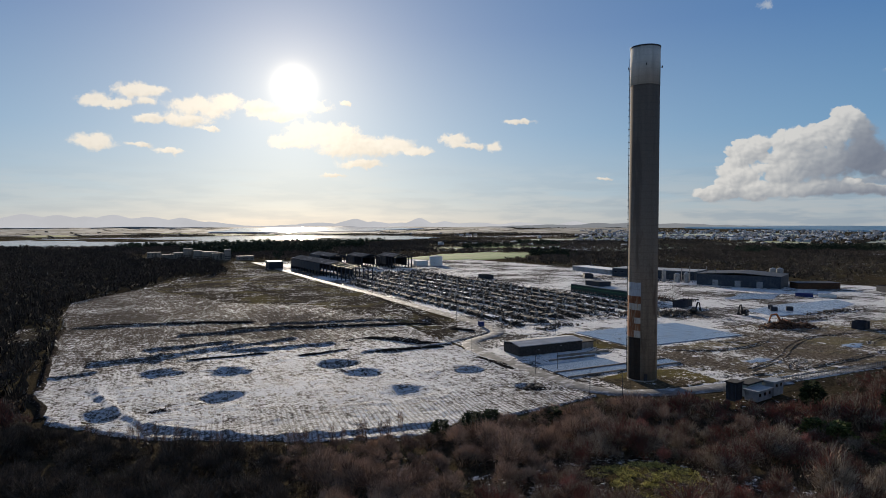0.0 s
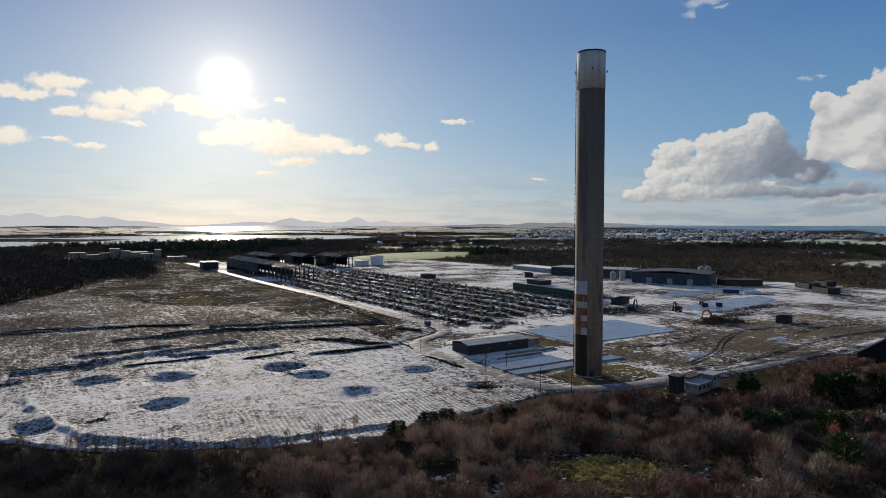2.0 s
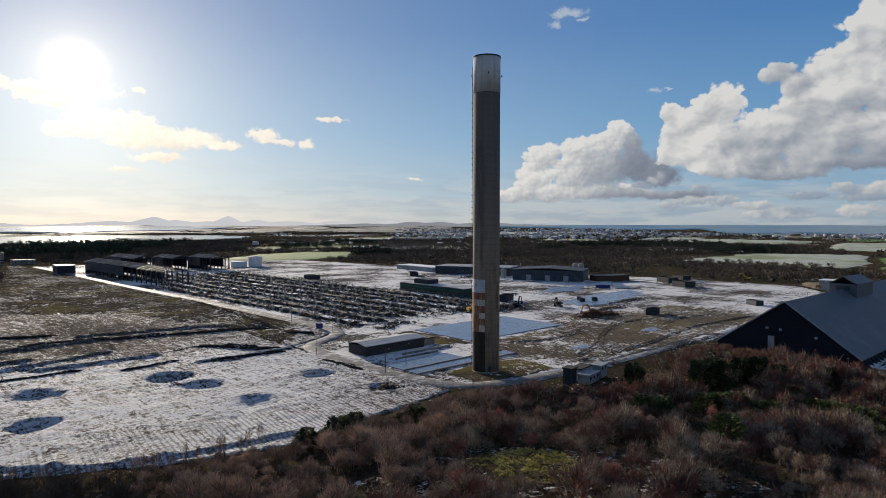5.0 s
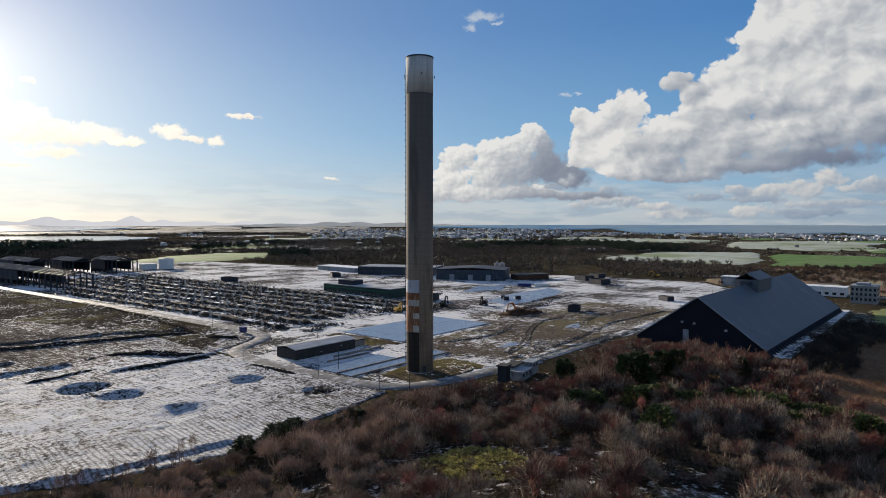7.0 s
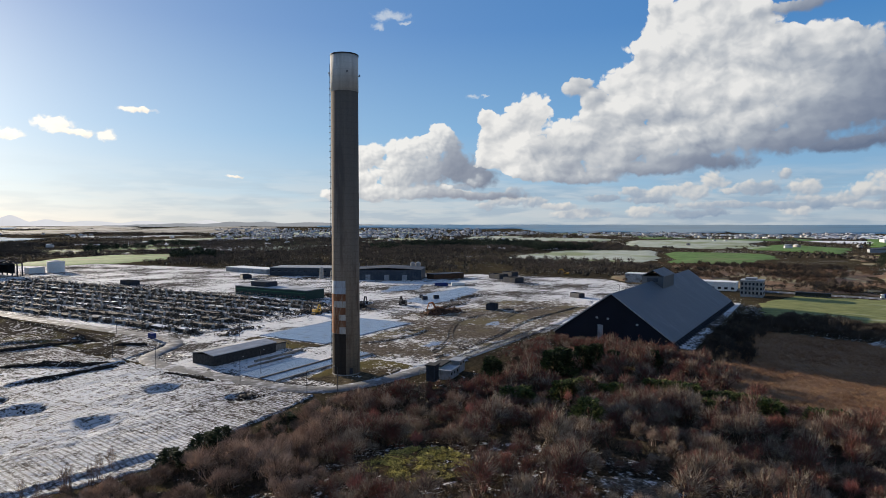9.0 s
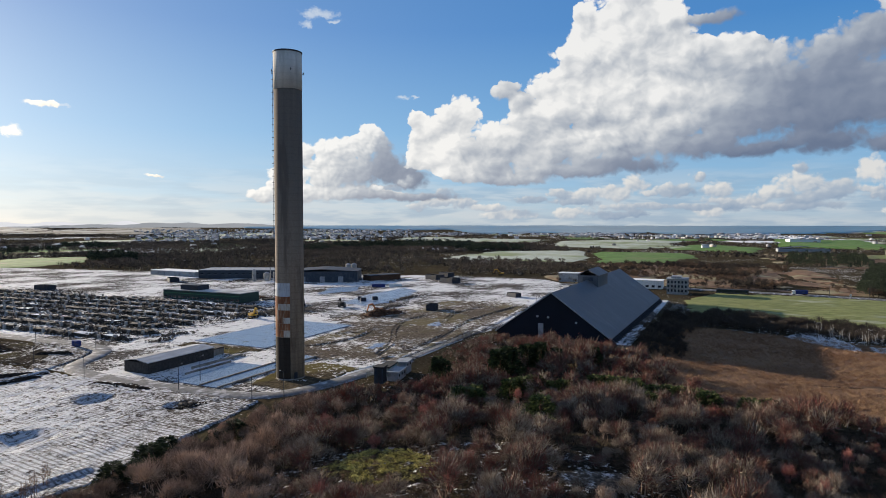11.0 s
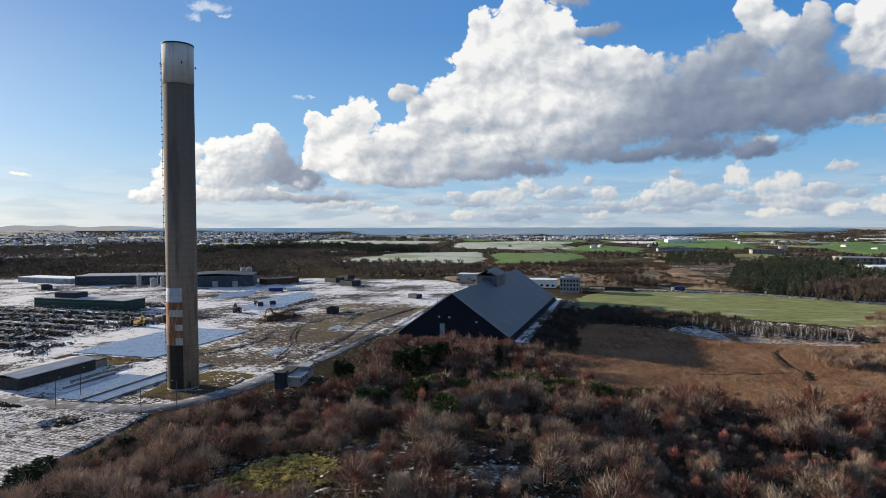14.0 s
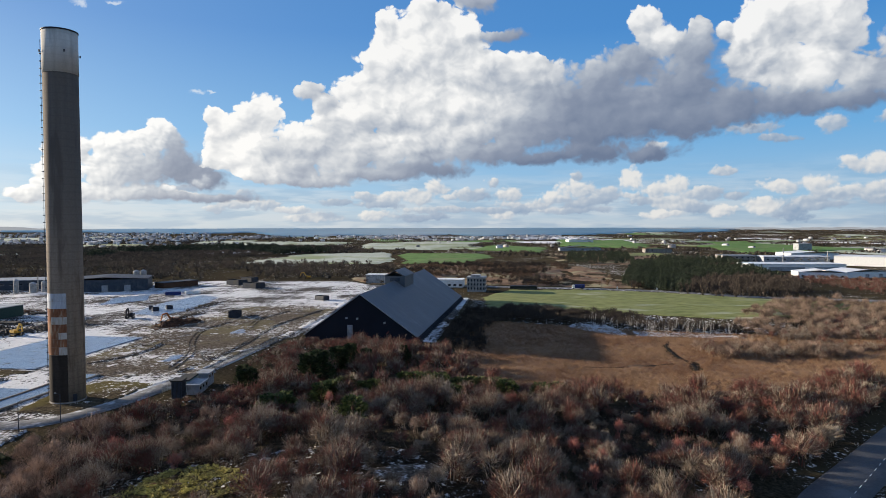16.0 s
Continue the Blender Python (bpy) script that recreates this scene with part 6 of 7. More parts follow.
M_DEADWOOD = surface("bleached_wood", (0.34, 0.32, 0.29), (0.50, 0.475, 0.43), 1.0, 0.9)
dead = None
for k in range(110):
    if k < 84:
        u = rng.random()
        x, y = 338 - 10 * u + 16 * rng.random(), -37 - 56 * u
    else:
        u = rng.random()
        x, y = 334 + 36 * u + rng.normal() * 4, -31 + 10 * u + rng.normal() * 4
    if dead is None:
        t = bmesh.new()
        bar(t, (0, 0, -0.3), (0.25, 0.1, 5.0), 0.12)
        bar(t, (0.25, 0.1, 5.0), (0.4, 0.1, 7.6), 0.07)
        for q in range(5):
            bar(t, (0.2, 0.1, 3.2 + 0.8 * q), (0.7 * math.cos(q * 2.1), 0.7 * math.sin(q * 2.1), 4.4 + 0.8 * q), 0.05)
        dead = tagged(link_mesh("dead_birch", t, M_DEADWOOD), "bleached bare birch stem standing in the reeds", "tree", "dead birches")
        ob = dead
    else:
        ob = copy_thing(dead, Matrix())
    s = rng.uniform(0.5, 1.0)
    ob.matrix_basis = pose(x, y, float(ground_height(x, y)) + 0.1, rng.normal() * 9, rng.normal() * 6, rng.uniform(0, 360)) @ Matrix.Diagonal((s, s, s, 1))

# Far hedges, copses and moorland clumps.
hedge_bits = [shrub(rng, 7.0, 6.0, 14, 2.6, 2) for _ in range(5)]
line_spots = []
for k in range(760):
    a, r = radians(rng.uniform(-14, 122)), rng.uniform(1150, 3300)
    if k > 520:
        a, r = radians(rng.uniform(-14, 44) if k % 2 else rng.uniform(100, 122)), rng.uniform(3100, 4600)
    x, y, t, n = r * math.sin(a), r * math.cos(a), rng.choice([0.35, 1.92]) + rng.normal() * 0.12, rng.integers(8, 30)
    q = (np.arange(n) - n / 2) * 11
    line_spots.append(np.stack([x + q * math.cos(t), y + q * math.sin(t)], 1))
line_spots = np.concatenate(line_spots)
ok = ~inside([(-360, 1820), (0, 1715), (505, 1950), (1190, 2370), (1150, 2750), (800, 3190), (100, 3050), (-500, 2700)], line_spots[:, 0], line_spots[:, 1])
for f in FIELDS:
    ok &= ~inside(f, line_spots[:, 0], line_spots[:, 1])
line_spots = line_spots[ok]
# The lighter belt twigs stand in for haze over these hedges.
tagged(triangles("far_hedges", placed(hedge_bits, np.column_stack([line_spots, ground_height(line_spots[:, 0], line_spots[:, 1])]), rng, (0.5, 1.2)), M_BELT), "dark hedges and copses of the far fields", "hedge", kind="stuff")
# ---- remains of the cell rows ----
def heap(rng, n, spread, size, lift=0.0):
    """Broken blocks and bent bars lying in a heap, as quads of one array."""
    c = np.array([(-1, -1, -1), (1, -1, -1), (1, 1, -1), (-1, 1, -1), (-1, -1, 1), (1, -1, 1), (1, 1, 1), (-1, 1, 1)]) / 2.0
    quad = np.array([(3, 2, 1, 0), (4, 5, 6, 7), (0, 1, 5, 4), (1, 2, 6, 5), (2, 3, 7, 6), (3, 0, 4, 7)])
    co, fa = [], []
    for k in range(n):
        s = size * rng.uniform(0.3, 1.0, 3) * (np.array([3.0, 0.25, 0.25]) if rng.random() < 0.3 else np.array([1.2, 0.9, 0.6]))
        m = np.array(Euler(rng.normal(size=3) * [0.5, 0.5, 3]).to_matrix())
        p = np.array([rng.normal() * spread[0], rng.normal() * spread[1], 0])
        h = spread[2] * math.exp(-(p[0] / spread[0]) ** 2 * 0.5 - (p[1] / spread[1]) ** 2 * 0.5)
        co.append((c * s) @ m.T + p + [0, 0, lift + rng.random() * h])
        fa.append(quad + 8 * k)
    return np.concatenate(co), np.concatenate(fa)


def heap_part(name, parent, mat, n, spread, size, at, label=""):
    co, fa = heap(rng, n, spread, size)
    ob = mesh_from(name, co, fa, mat)
    ob.parent = parent
    ob.matrix_basis = pose(*at)
    ob["kind"] = "stuff"
    if label:
        ob["label"] = label
    return ob


pier_mesh = deck_mesh = None
for k in range(8):
    x0 = 192 + 16.6 * k
    y0, y1 = 300 + 3.0 * k + rng.uniform(-6, 6), 585 if k < 1 else 745 - 8 * k
    row = thing("cell_row", (x0, y0, 0), "row of demolished smelter cells, concrete piers with dark rubble and snow", "ruin", "demolished cell rows", 2.2)
    length = y1 - y0
    n = int(length / 10.5)
    for side in (-3.2, 3.2):
        for j in range(n):
            if rng.random() < 0.12:
                continue
            if pier_mesh is None:
                p = part("pier", prism(bmesh.new(), [(-0.65, -0.65), (0.65, -0.65), (0.65, 0.65), (-0.65, 0.65)], -0.3, 3.6, [(-0.6, -0.6), (0.6, -0.6), (0.6, 0.6), (-0.6, 0.6)]), M_PALE, row)
                pier_mesh = p.data
            else:
                p = new("pier", pier_mesh)
                p.parent = row
            p.matrix_basis = pose(side + rng.normal() * 0.2, 2 + j * 10.5 + rng.normal() * 0.3, 0, rng.normal() * 2, rng.normal() * 2, 0) @ Matrix.Diagonal((1, 1, rng.uniform(0.55, 0.9), 1))
    for j in range(n):
        if rng.random() < 0.22:
            continue
        if deck_mesh is None:
            d = part("deck_slab", box(-2.2, 2.2, -5.0, 5.0, 0.9, 1.7), M_RUBBLE, row, "dark deck slab")
            deck_mesh = d.data
            cap = part("snow_cap", box(-2.0, 1.9, -4.8, 4.8, 1.7, 1.82), M_SNOW, d)
            cap_mesh = cap.data
        else:
            d = new("deck_slab", deck_mesh)
            d.parent = row
            if rng.random() < 0.10:
                cap = new("snow_cap", cap_mesh)
                cap.parent = d
        d.matrix_basis = pose(rng.normal() * 0.3, 6 + j * 10.5, 0, rng.normal() * 2.5, rng.normal() * 3, rng.normal() * 1.5)
    count = 0
    co_all, fa_all = [], []
    for j in range(int(length / 7)):
        co, fa = heap(rng, 64, (1.5, 3.8, 2.3), 1.3)
        co_all.append(co + [rng.choice([-3.2, -1.4, 1.2, 3.0]) + rng.normal() * 0.5, j * 7 + rng.normal() * 2, 0])
        fa_all.append(fa + count)
        count += len(co)
    rub = mesh_from("rubble", np.concatenate(co_all), np.concatenate(fa_all), M_RUBBLE)
    rub.parent = row
    rub["kind"] = "stuff"

# ---- machines ----
M_YELLOW = surface("machine_yellow", (0.42, 0.24, 0.03), (0.55, 0.33, 0.05), 1.0, 0.6, stain=(0.16, 0.10, 0.05), stain_scale=0.8)
M_BLACK = surface("dark_rubber_steel", (0.018, 0.018, 0.018), (0.04, 0.038, 0.036), 1.0, 0.8)
M_ORANGE = surface("machine_orange", (0.32, 0.09, 0.025), (0.42, 0.14, 0.04), 1.0, 0.6, stain=(0.10, 0.06, 0.04), stain_scale=0.8)


def excavator(at, turn, mat, label, reach=1.0):
    ob = thing("excavator", at, label, "excavator", "site machines", turn)
    ob.scale = (1.25, 1.25, 1.25)
    for s in (-1.35, 1.35):
        t = box(-2.3, 2.3, s - 0.35, s + 0.35, 0.0, 1.0, bevel=0.28)
        track = part("track", t, M_BLACK, ob)
        part("track_frame", box(-1.5, 1.5, s - 0.40, s + 0.40, 0.35, 0.65), mat, track)
    part("undercarriage", box(-0.9, 0.9, -1.0, 1.0, 0.6, 1.2), M_BLACK, ob)
    body = part("body", box(-2.7, 1.1, -1.35, 1.35, 1.2, 2.5, bevel=0.18), mat, ob)
    part("counterweight", box(-3.1, -2.4, -1.3, 1.3, 1.25, 2.35, bevel=0.15), M_BLACK, body)
    cab = part("cab", box(0.0, 1.5, 0.3, 1.35, 1.3, 3.1, bevel=0.1), mat, ob)
    part("cab_glass", box(0.1, 1.54, 0.26, 1.39, 2.05, 2.9), M_GLASS, cab)
    b = bmesh.new()
    bar(b, (0.8, -0.35, 1.8), (3.2, -0.35, 5.4), 0.55, 0.7)
    bar(b, (3.2, -0.35, 5.4), (5.6 * reach, -0.35, 5.0), 0.5, 0.6)
    part("boom", b, mat, ob)
    a = bmesh.new()
    bar(a, (5.6 * reach, -0.35, 5.2), (6.6 * reach, -0.35, 2.2), 0.4, 0.5)
    arm = part("arm", a, mat, ob)
    k = prism(bmesh.new(), [(6.0 * reach, -0.95), (7.1 * reach, -0.95), (7.1 * reach, 0.25), (6.0 * reach, 0.25)], 0.9, 2.2, [(6.3 * reach, -0.8), (6.9 * reach, -0.8), (6.9 * reach, 0.1), (6.3 * reach, 0.1)])
    part("bucket", k, M_BLACK, arm)
    return ob


excavator((338, 266, 0.1), 200, M_BLACK, "dark tracked excavator with raised boom on the yard")
excavator((316, 285, 0.1), 20, M_BLACK, "dark tracked excavator beside scrap")
excavator((322, 228, 0.1), 160, M_ORANGE, "orange-brown excavator working at a scrap heap")
excavator((634, 256, 0.1), 110, M_YELLOW, "yellow tracked excavator at the far yard edge")
excavator((642, 236, 0.1), 60, M_BLACK, "dark tracked excavator at the far yard edge")
excavator((274, 288, 0.1), 250, M_YELLOW, "yellow tracked excavator at the end of the cell rows", 0.8)


def skip(at, turn, size, label, mat=None):
    lx, ly, lz = size
    ob = thing("skip", at, label, "skip", "steel skips on the yard", turn)
    for x0, x1, y0, y1, z0, z1 in ((0, lx, 0, ly, 0.1, 0.3), (0, 0.15, 0, ly, 0.3, lz), (lx - 0.15, lx, 0, ly, 0.3, lz), (0.15, lx - 0.15, 0, 0.15, 0.3, lz), (0.15, lx - 0.15, ly - 0.15, ly, 0.3, lz)):
        part("panel", box(x0, x1, y0, y1, z0, z1), mat or M_DARKSTEEL, ob)
    for x in np.linspace(0.6, lx - 0.6, 5):
        part("rib", box(x - 0.1, x + 0.1, -0.15, 0, 0.1, lz), mat or M_DARKSTEEL, ob)
    return ob


for at, turn, size in (((348, 200, 0.1), 10, (8, 6, 4.2)), ((562, 292, 0.1), 70, (16, 12, 5)), ((534, 262, 0.1), 70, (16, 12, 5)), ((592, 294, 0.1), 70, (14, 10, 5)), ((330, 308, 0.1), 15, (14, 7, 4.5)), ((446, 172, 0.1), 60, (10, 6, 3.5)), ((372, 268, 0.1), 40, (4, 4, 2.6)), ((382, 264, 0.1), 40, (4, 4, 2.6)), ((428, 520, 0.1), 60, (14, 9, 4.0)), ((330, 560, 0.1), 92, (16, 9, 4.0))):
    skip(at, turn, size, "dark open steel skip on the yard")


def container(at, turn, mat, label, size=(12.0, 2.5, 2.7)):
    lx, ly, lz = size
    ob = thing("container", at, label, "container", "containers on the yard", turn)
    part("box", box(0, lx, 0, ly, 0.0, lz), mat, ob)
    for k in range(int(lx / 1.0)):
        part("rib", box(0.3 + k, 0.7 + k, -0.08, ly + 0.08, 0.15, lz - 0.15), mat, ob)
    part("door", box(-0.1, 0, 0.1, ly - 0.1, 0.15, lz - 0.15), mat, ob)
    return ob


M_BLUE = surface("blue_paint", (0.018, 0.030, 0.13), (0.03, 0.05, 0.19), 1.0, 0.6, stain=(0.10, 0.10, 0.12), stain_scale=0.6)
container((462, 318, 0.1), -55, M_BLUE, "blue shipping container on the snowy yard")
container((472, 306, 0.1), -55, M_WHITE, "white shipping container on the snowy yard")
container((170, 298, 0.7), 80, M_BLUE, "small blue container beside the road", (4.0, 2.4, 2.6))
container((378, 276, 0.1), 35, M_DARKSTEEL, "dark shipping container on the yard", (6.0, 2.5, 2.6))

# Scrap and spoil heaps on the yard.
def scrap(at, n, spread, size, mat, label):
    ob = thing("scrap_heap", at, label, "scrap heap", "scrap heaps")
    heap_part("scrap", ob, mat, n, spread, size, (0, 0, 0))
    return ob


scrap((318, 226, 0.1), 260, (6.5, 3.2, 3.6), 2.0, M_RUST, "rusty tangled scrap steel heap")
scrap((330, 222, 0.1), 120, (4, 3, 2.2), 1.8, M_RUST, "rusty low scrap steel heap")
scrap((300, 290, 0.1), 200, (10, 5, 2.4), 1.8, M_RUBBLE, "dark demolition rubble heap")
scrap((280, 298, 0.1), 200, (9, 6, 2.2), 1.8, M_RUBBLE, "dark demolition rubble heap")
scrap((212, 285, 0.1), 90, (5, 2.5, 1.3), 1.3, M_RUBBLE, "small dark rubble heap")
scrap((198, 278, 0.1), 60, (3.5, 2, 1.0), 1.2, M_RUBBLE, "small dark rubble heap")
scrap((350, 236, 0.1), 160, (14, 2.5, 1.2), 1.3, M_RUBBLE, "long low spoil bank")
scrap((400, 250, 0.1), 160, (16, 3.0, 1.4), 1.3, M_RUBBLE, "long low spoil bank")
scrap((356, 195, 0.1), 30, (1.6, 1.6, 1.4), 1.2, M_RUBBLE, "small dark rubble heap")
scrap((121, 178, 0.5), 40, (1.6, 1.2, 1.4), 1.0, M_RUBBLE, "small dark spoil heap in the snow")
scrap((245, 165, 0.2), 70, (5, 3, 0.4), 0.8, M_PALE, "broken pale concrete pieces")
scrap((458, 470, 0.1), 80, (8, 4, 1.6), 1.5, M_RUBBLE, "dark rubble heap on the far yard")
scrap((192, 240, 0.1), 60, (3, 3, 1.2), 1.2, M_RUBBLE, "rubble beside the store")
for x, y in ((350, 340), (356, 352), (366, 336)):
    scrap((x, y, 0.1), 60, (4, 3, 1.6), 1.5, M_RUST if x == 356 else M_RUBBLE, "rusty scrap beside the switch house")

# ---- site cabins and fence by the yard road ----
cabin = hall("tall_cabin", (166.5, 133.0, 2.0), (4.0, 3.2, 5.2), M_BLUEGREY, M_BLACK, "tall dark steel cabin beside the scrub", "cabin", turn=10)
hall("site_cabin", (174, 131, 1.3), (9, 4.2, 2.7), M_GREY, M_GREY, "small pale grey steel site cabin", "cabin", turn=10, windows=(("s", 3, 1.2, 1.2, 1.0, 1, 3),))
hall("site_cabin", (176, 136, 1.4), (9, 3.8, 3.6), surface("cabin_green", (0.30, 0.36, 0.33), (0.42, 0.48, 0.45), 0.8, 0.6), M_BLACK, "pale green site cabin with a dark roof edge", "cabin", turn=10, windows=(("s", 2, 1.4, 1.6, 1.1, 1, 3),), doors=(("w", 1.2, 1.0, 2.1),))
hall("site_cabin", (186, 134, 1.0), (6, 4, 4.0), M_GREY, M_GREY, "pale grey two-storey site cabin", "cabin", turn=10, windows=(("s", 2, 2.6, 1.2, 1.0, 1, 3),))
for k in range(7):
    part("rib", box(-0.07, 0.0, 0.25 + 0.42 * k, 0.40 + 0.42 * k, 0.1, 5.0), M_BLACK, cabin)
    part("rib", box(0.3 + 0.52 * k, 0.46 + 0.52 * k, -0.07, 0.0, 0.1, 5.0), M_BLACK, cabin)


def pales():
    bm = box(0.06, 1.54, -0.03, 0.03, 0.4, 0.48)
    box(0.06, 1.54, -0.03, 0.03, 1.7, 1.78, bm)
    for k in range(6):
        bar(bm, (0.2 + k * 0.24, 0, 0.1), (0.2 + k * 0.24, 0, 2.0), 0.04)
    return bm


fence = thing("palisade_fence", (0, 0, 0), "grey palisade fence beside the yard road", "fence")
post_mesh = rail_mesh = None
for k in range(62):
    x = 176 + k * 1.6
    y, z = 145.6 - 0.02 * k, float(ground_height(x, 144)) + 0.2
    p = new("post", post_mesh) if post_mesh else part("post", box(-0.06, 0.06, -0.06, 0.06, 0, 2.4), M_GREY, fence)
    post_mesh = post_mesh or p.data
    p.parent = fence
    p.matrix_basis = pose(x, y, z)
    r = new("panel", rail_mesh) if rail_mesh else part("panel", pales(), M_CONCRETE, fence)
    rail_mesh = rail_mesh or r.data
    r.parent = fence
    r.matrix_basis = pose(x, y, z)

# ---- lamp posts ----
def lamp_post(at, turn, height=9.0):
    ob = thing("lamp_post", at, "slim grey steel lamp post", "lamp post", "lamp posts", turn)
    part("post", tube(0.13, 0.08, -0.3, height, 8), M_DARKSTEEL, ob)
    t = bmesh.new()
    bar(t, (0, 0, height - 0.1), (1.3, 0, height + 0.25), 0.08)
    part("arm", t, M_DARKSTEEL, ob)
    part("lantern", box(1.2, 1.9, -0.15, 0.15, height + 0.15, height + 0.35, bevel=0.05), M_GREY, ob)
    return ob


first = lamp_post((131, 240.5, 0.3), 0)
for x, y, turn in ((134, 195.5, 0), (132.5, 161.5, 0), (141.5, 156.0, 90), (134, 275, -30), (168, 285, 180), (169, 330, 180), (147, 199, 0), (178, 250, 90), (196, 268, 90),
                   (502, -124, 180), (486, -150, 180), (521, -101, 180), (541, -72, 180), (490, -185, 180), (494, -221, 180), (556, 20, 180), (548, -47, 180), (505, 52, 0), (580, 100, 90), (562, 150, 90), (470, 152, 90), (400, 146, 90)):
    copy_thing(first, pose(x, y, 0.2, 0, 0, turn))

# ---- lorry and bus by the main road ----
def lorry(at, turn):
    ob = thing("lorry", at, "blue box lorry with a white cab on the main road", "lorry", turn=turn)
    part("cargo_box", box(-6.5, 2.2, -1.25, 1.25, 1.1, 4.0, bevel=0.06), M_BLUE, ob, "plain blue cargo box")
    cab = part("cab", box(2.5, 4.7, -1.2, 1.2, 0.7, 3.5, bevel=0.15), M_WHITE, ob, "white cab")
    part("windscreen", box(4.66, 4.74, -1.05, 1.05, 2.0, 3.1), M_GLASS, cab)
    part("chassis", box(-6.3, 4.4, -0.5, 0.5, 0.6, 1.1), M_BLACK, ob)
    for x in (-5.0, -3.8, 3.5):
        for y in (-1.1, 1.1):
            w = part("wheel", tube(0.5, 0.5, -0.15, 0.15, 16), M_BLACK, ob)
            w.matrix_basis = pose(x, y, 0.5, 90, 0, 0)
    return ob


lorry((549, -26, 0.75), 100)
hall("bus_shelter", (541, 10, 0), (4, 24, 3.2), M_GLASS, M_DARKSTEEL, "long low dark glazed shelter beside the road", "shelter", windows=(("w", 10, 0.8, 1.6, 1.6, 1, 3),))

# ---- industrial estate beyond the plantation ----
M_ROOFWHITE = surface("white_roof_sheet", (0.60, 0.61, 0.62), (0.76, 0.77, 0.78), 0.4, 0.5, stain=(0.48, 0.48, 0.48), stain_scale=0.05)
hall("distribution_shed", wall=M_WHITE, roof=M_ROOFWHITE, label="long white distribution shed with grey doors", category="industrial unit", doors=(("w", 8, 30, 5), ("w", 50, 44, 5)), **front((805, -262), (812, -378), 45, 8.5))
hall("industrial_unit", wall=M_WHITE, roof=M_ROOFWHITE, label="white industrial unit with a pitched roof", category="industrial unit", pitch=2.5, windows=(("w", 5, 1.5, 3.0, 2.0, 1, 3),), **front((699, -275), (692, -322), 30, 6.5))
hall("industrial_unit", wall=M_WHITE, roof=M_ROOFWHITE, label="white industrial unit with open dark doors", category="industrial unit", pitch=2.5, doors=(("w", 6, 5, 4), ("w", 24, 5, 4)), **front((702, -326), (720, -376), 34, 6.5))
hall("distribution_shed", wall=M_WHITE, roof=M_ROOFWHITE, label="tall long white storage shed", category="industrial unit", **front((935, -420), (880, -500), 60, 13))
hall("industrial_unit", wall=M_GREY, roof=M_ROOFWHITE, label="grey and white industrial unit", category="industrial unit", windows=(("w", 8, 4, 4, 2, 1, 3),), **front((990, -345), (1000, -445), 40, 9))
hall("industrial_unit", wall=M_CONCRETE, roof=M_GREY, label="brown clad two-storey industrial unit", category="industrial unit", windows=(("w", 6, 2, 3.0, 2, 2, 4),), **front((1000, -288), (1005, -340), 30, 10))
hall("industrial_unit", wall=M_WHITE, roof=M_ROOFWHITE, label="pale industrial unit with pitched roof", category="industrial unit", pitch=3.0, **front((1090, -425), (1100, -505), 50, 10))
hall("industrial_unit", wall=M_DARKSTEEL, roof=M_GREY, label="long low dark grey unit", category="industrial unit", windows=(("w", 12, 1.5, 2.4, 1.6, 1, 3),), **front((1040, -215), (1035, -290), 20, 5))
hall("farm_house", wall=M_CONCRETE, roof=M_RUST, label="brown-roofed low farm building", category="farm building", pitch=4.0, **front((1340, -235), (1345, -290), 24, 8))
hall("farm_house", wall=M_GREY, roof=M_GREY, label="plain grey block building", category="farm building", **front((1450, -585), (1455, -615), 20, 16))
hall("leisure_hall", wall=M_GREY, roof=M_BLUEGREY, label="long low grey hall with a blue roof", category="hall", pitch=5.0, **front((1390, -60), (1395, -150), 40, 7))
hall("white_hall", wall=M_WHITE, roof=M_ROOFWHITE, label="large white hall near the coast", category="hall", pitch=6.0, **front((2080, -130), (2090, -210), 60, 10))
for x, y, h in ((880, -330, 26), (905, -398, 22)):
    mast = thing("flue_stack", (x, y, 0), "thin pale steel flue stack", "flue stack")
    part("flue", tube(0.7, 0.6, -0.3, h, 12), M_PALE, mast)
# Plant beside the foundry.
for x, y, r, h in ((470, 446, 3.0, 8), (476, 440, 2.4, 9), (463, 456, 2.0, 11), (540, 395, 3.0, 14), (546, 392, 3.0, 14)):
    v = thing("silo", (x, y, 0), "pale steel silo beside the foundry", "silo", "silos")
    part("shell", tube(r, r, -0.3, h, 20), M_PALE, v)
    part("cone", tube(r, 0.4, h, h + 1.4, 20), M_GREY, v)
for k in range(5):
    v = thing("flue_stack", (478 + k * 3.5, 448 - k * 7, 0), "thin pale steel flue stack", "flue stack", "foundry flues")
    part("flue", tube(0.45, 0.4, -0.3, 14 + 2 * (k % 2), 10), M_PALE, v)

# Old works before the lagoon.
for x, y, lx, ly, h in ((8, 1175, 22, 16, 9), (30, 1128, 26, 14, 7), (62, 1110, 14, 12, 17), (74, 1056, 12, 14, 15), (88, 1050, 10, 10, 13), (100, 1046, 22, 12, 11), (118, 1036, 9, 9, 17), (48, 1120, 18, 12, 10), (136, 1030, 26, 16, 6), (84, 1090, 30, 14, 12)):
    hall("old_works", (x, y, 0), (lx, ly, h), M_CONCRETE, M_PALE, "old pale concrete works building before the lagoon", "industrial building", group="old works", windows=(("s", 4, 2.0, 1.6, 1.6, 2, 3.2),))

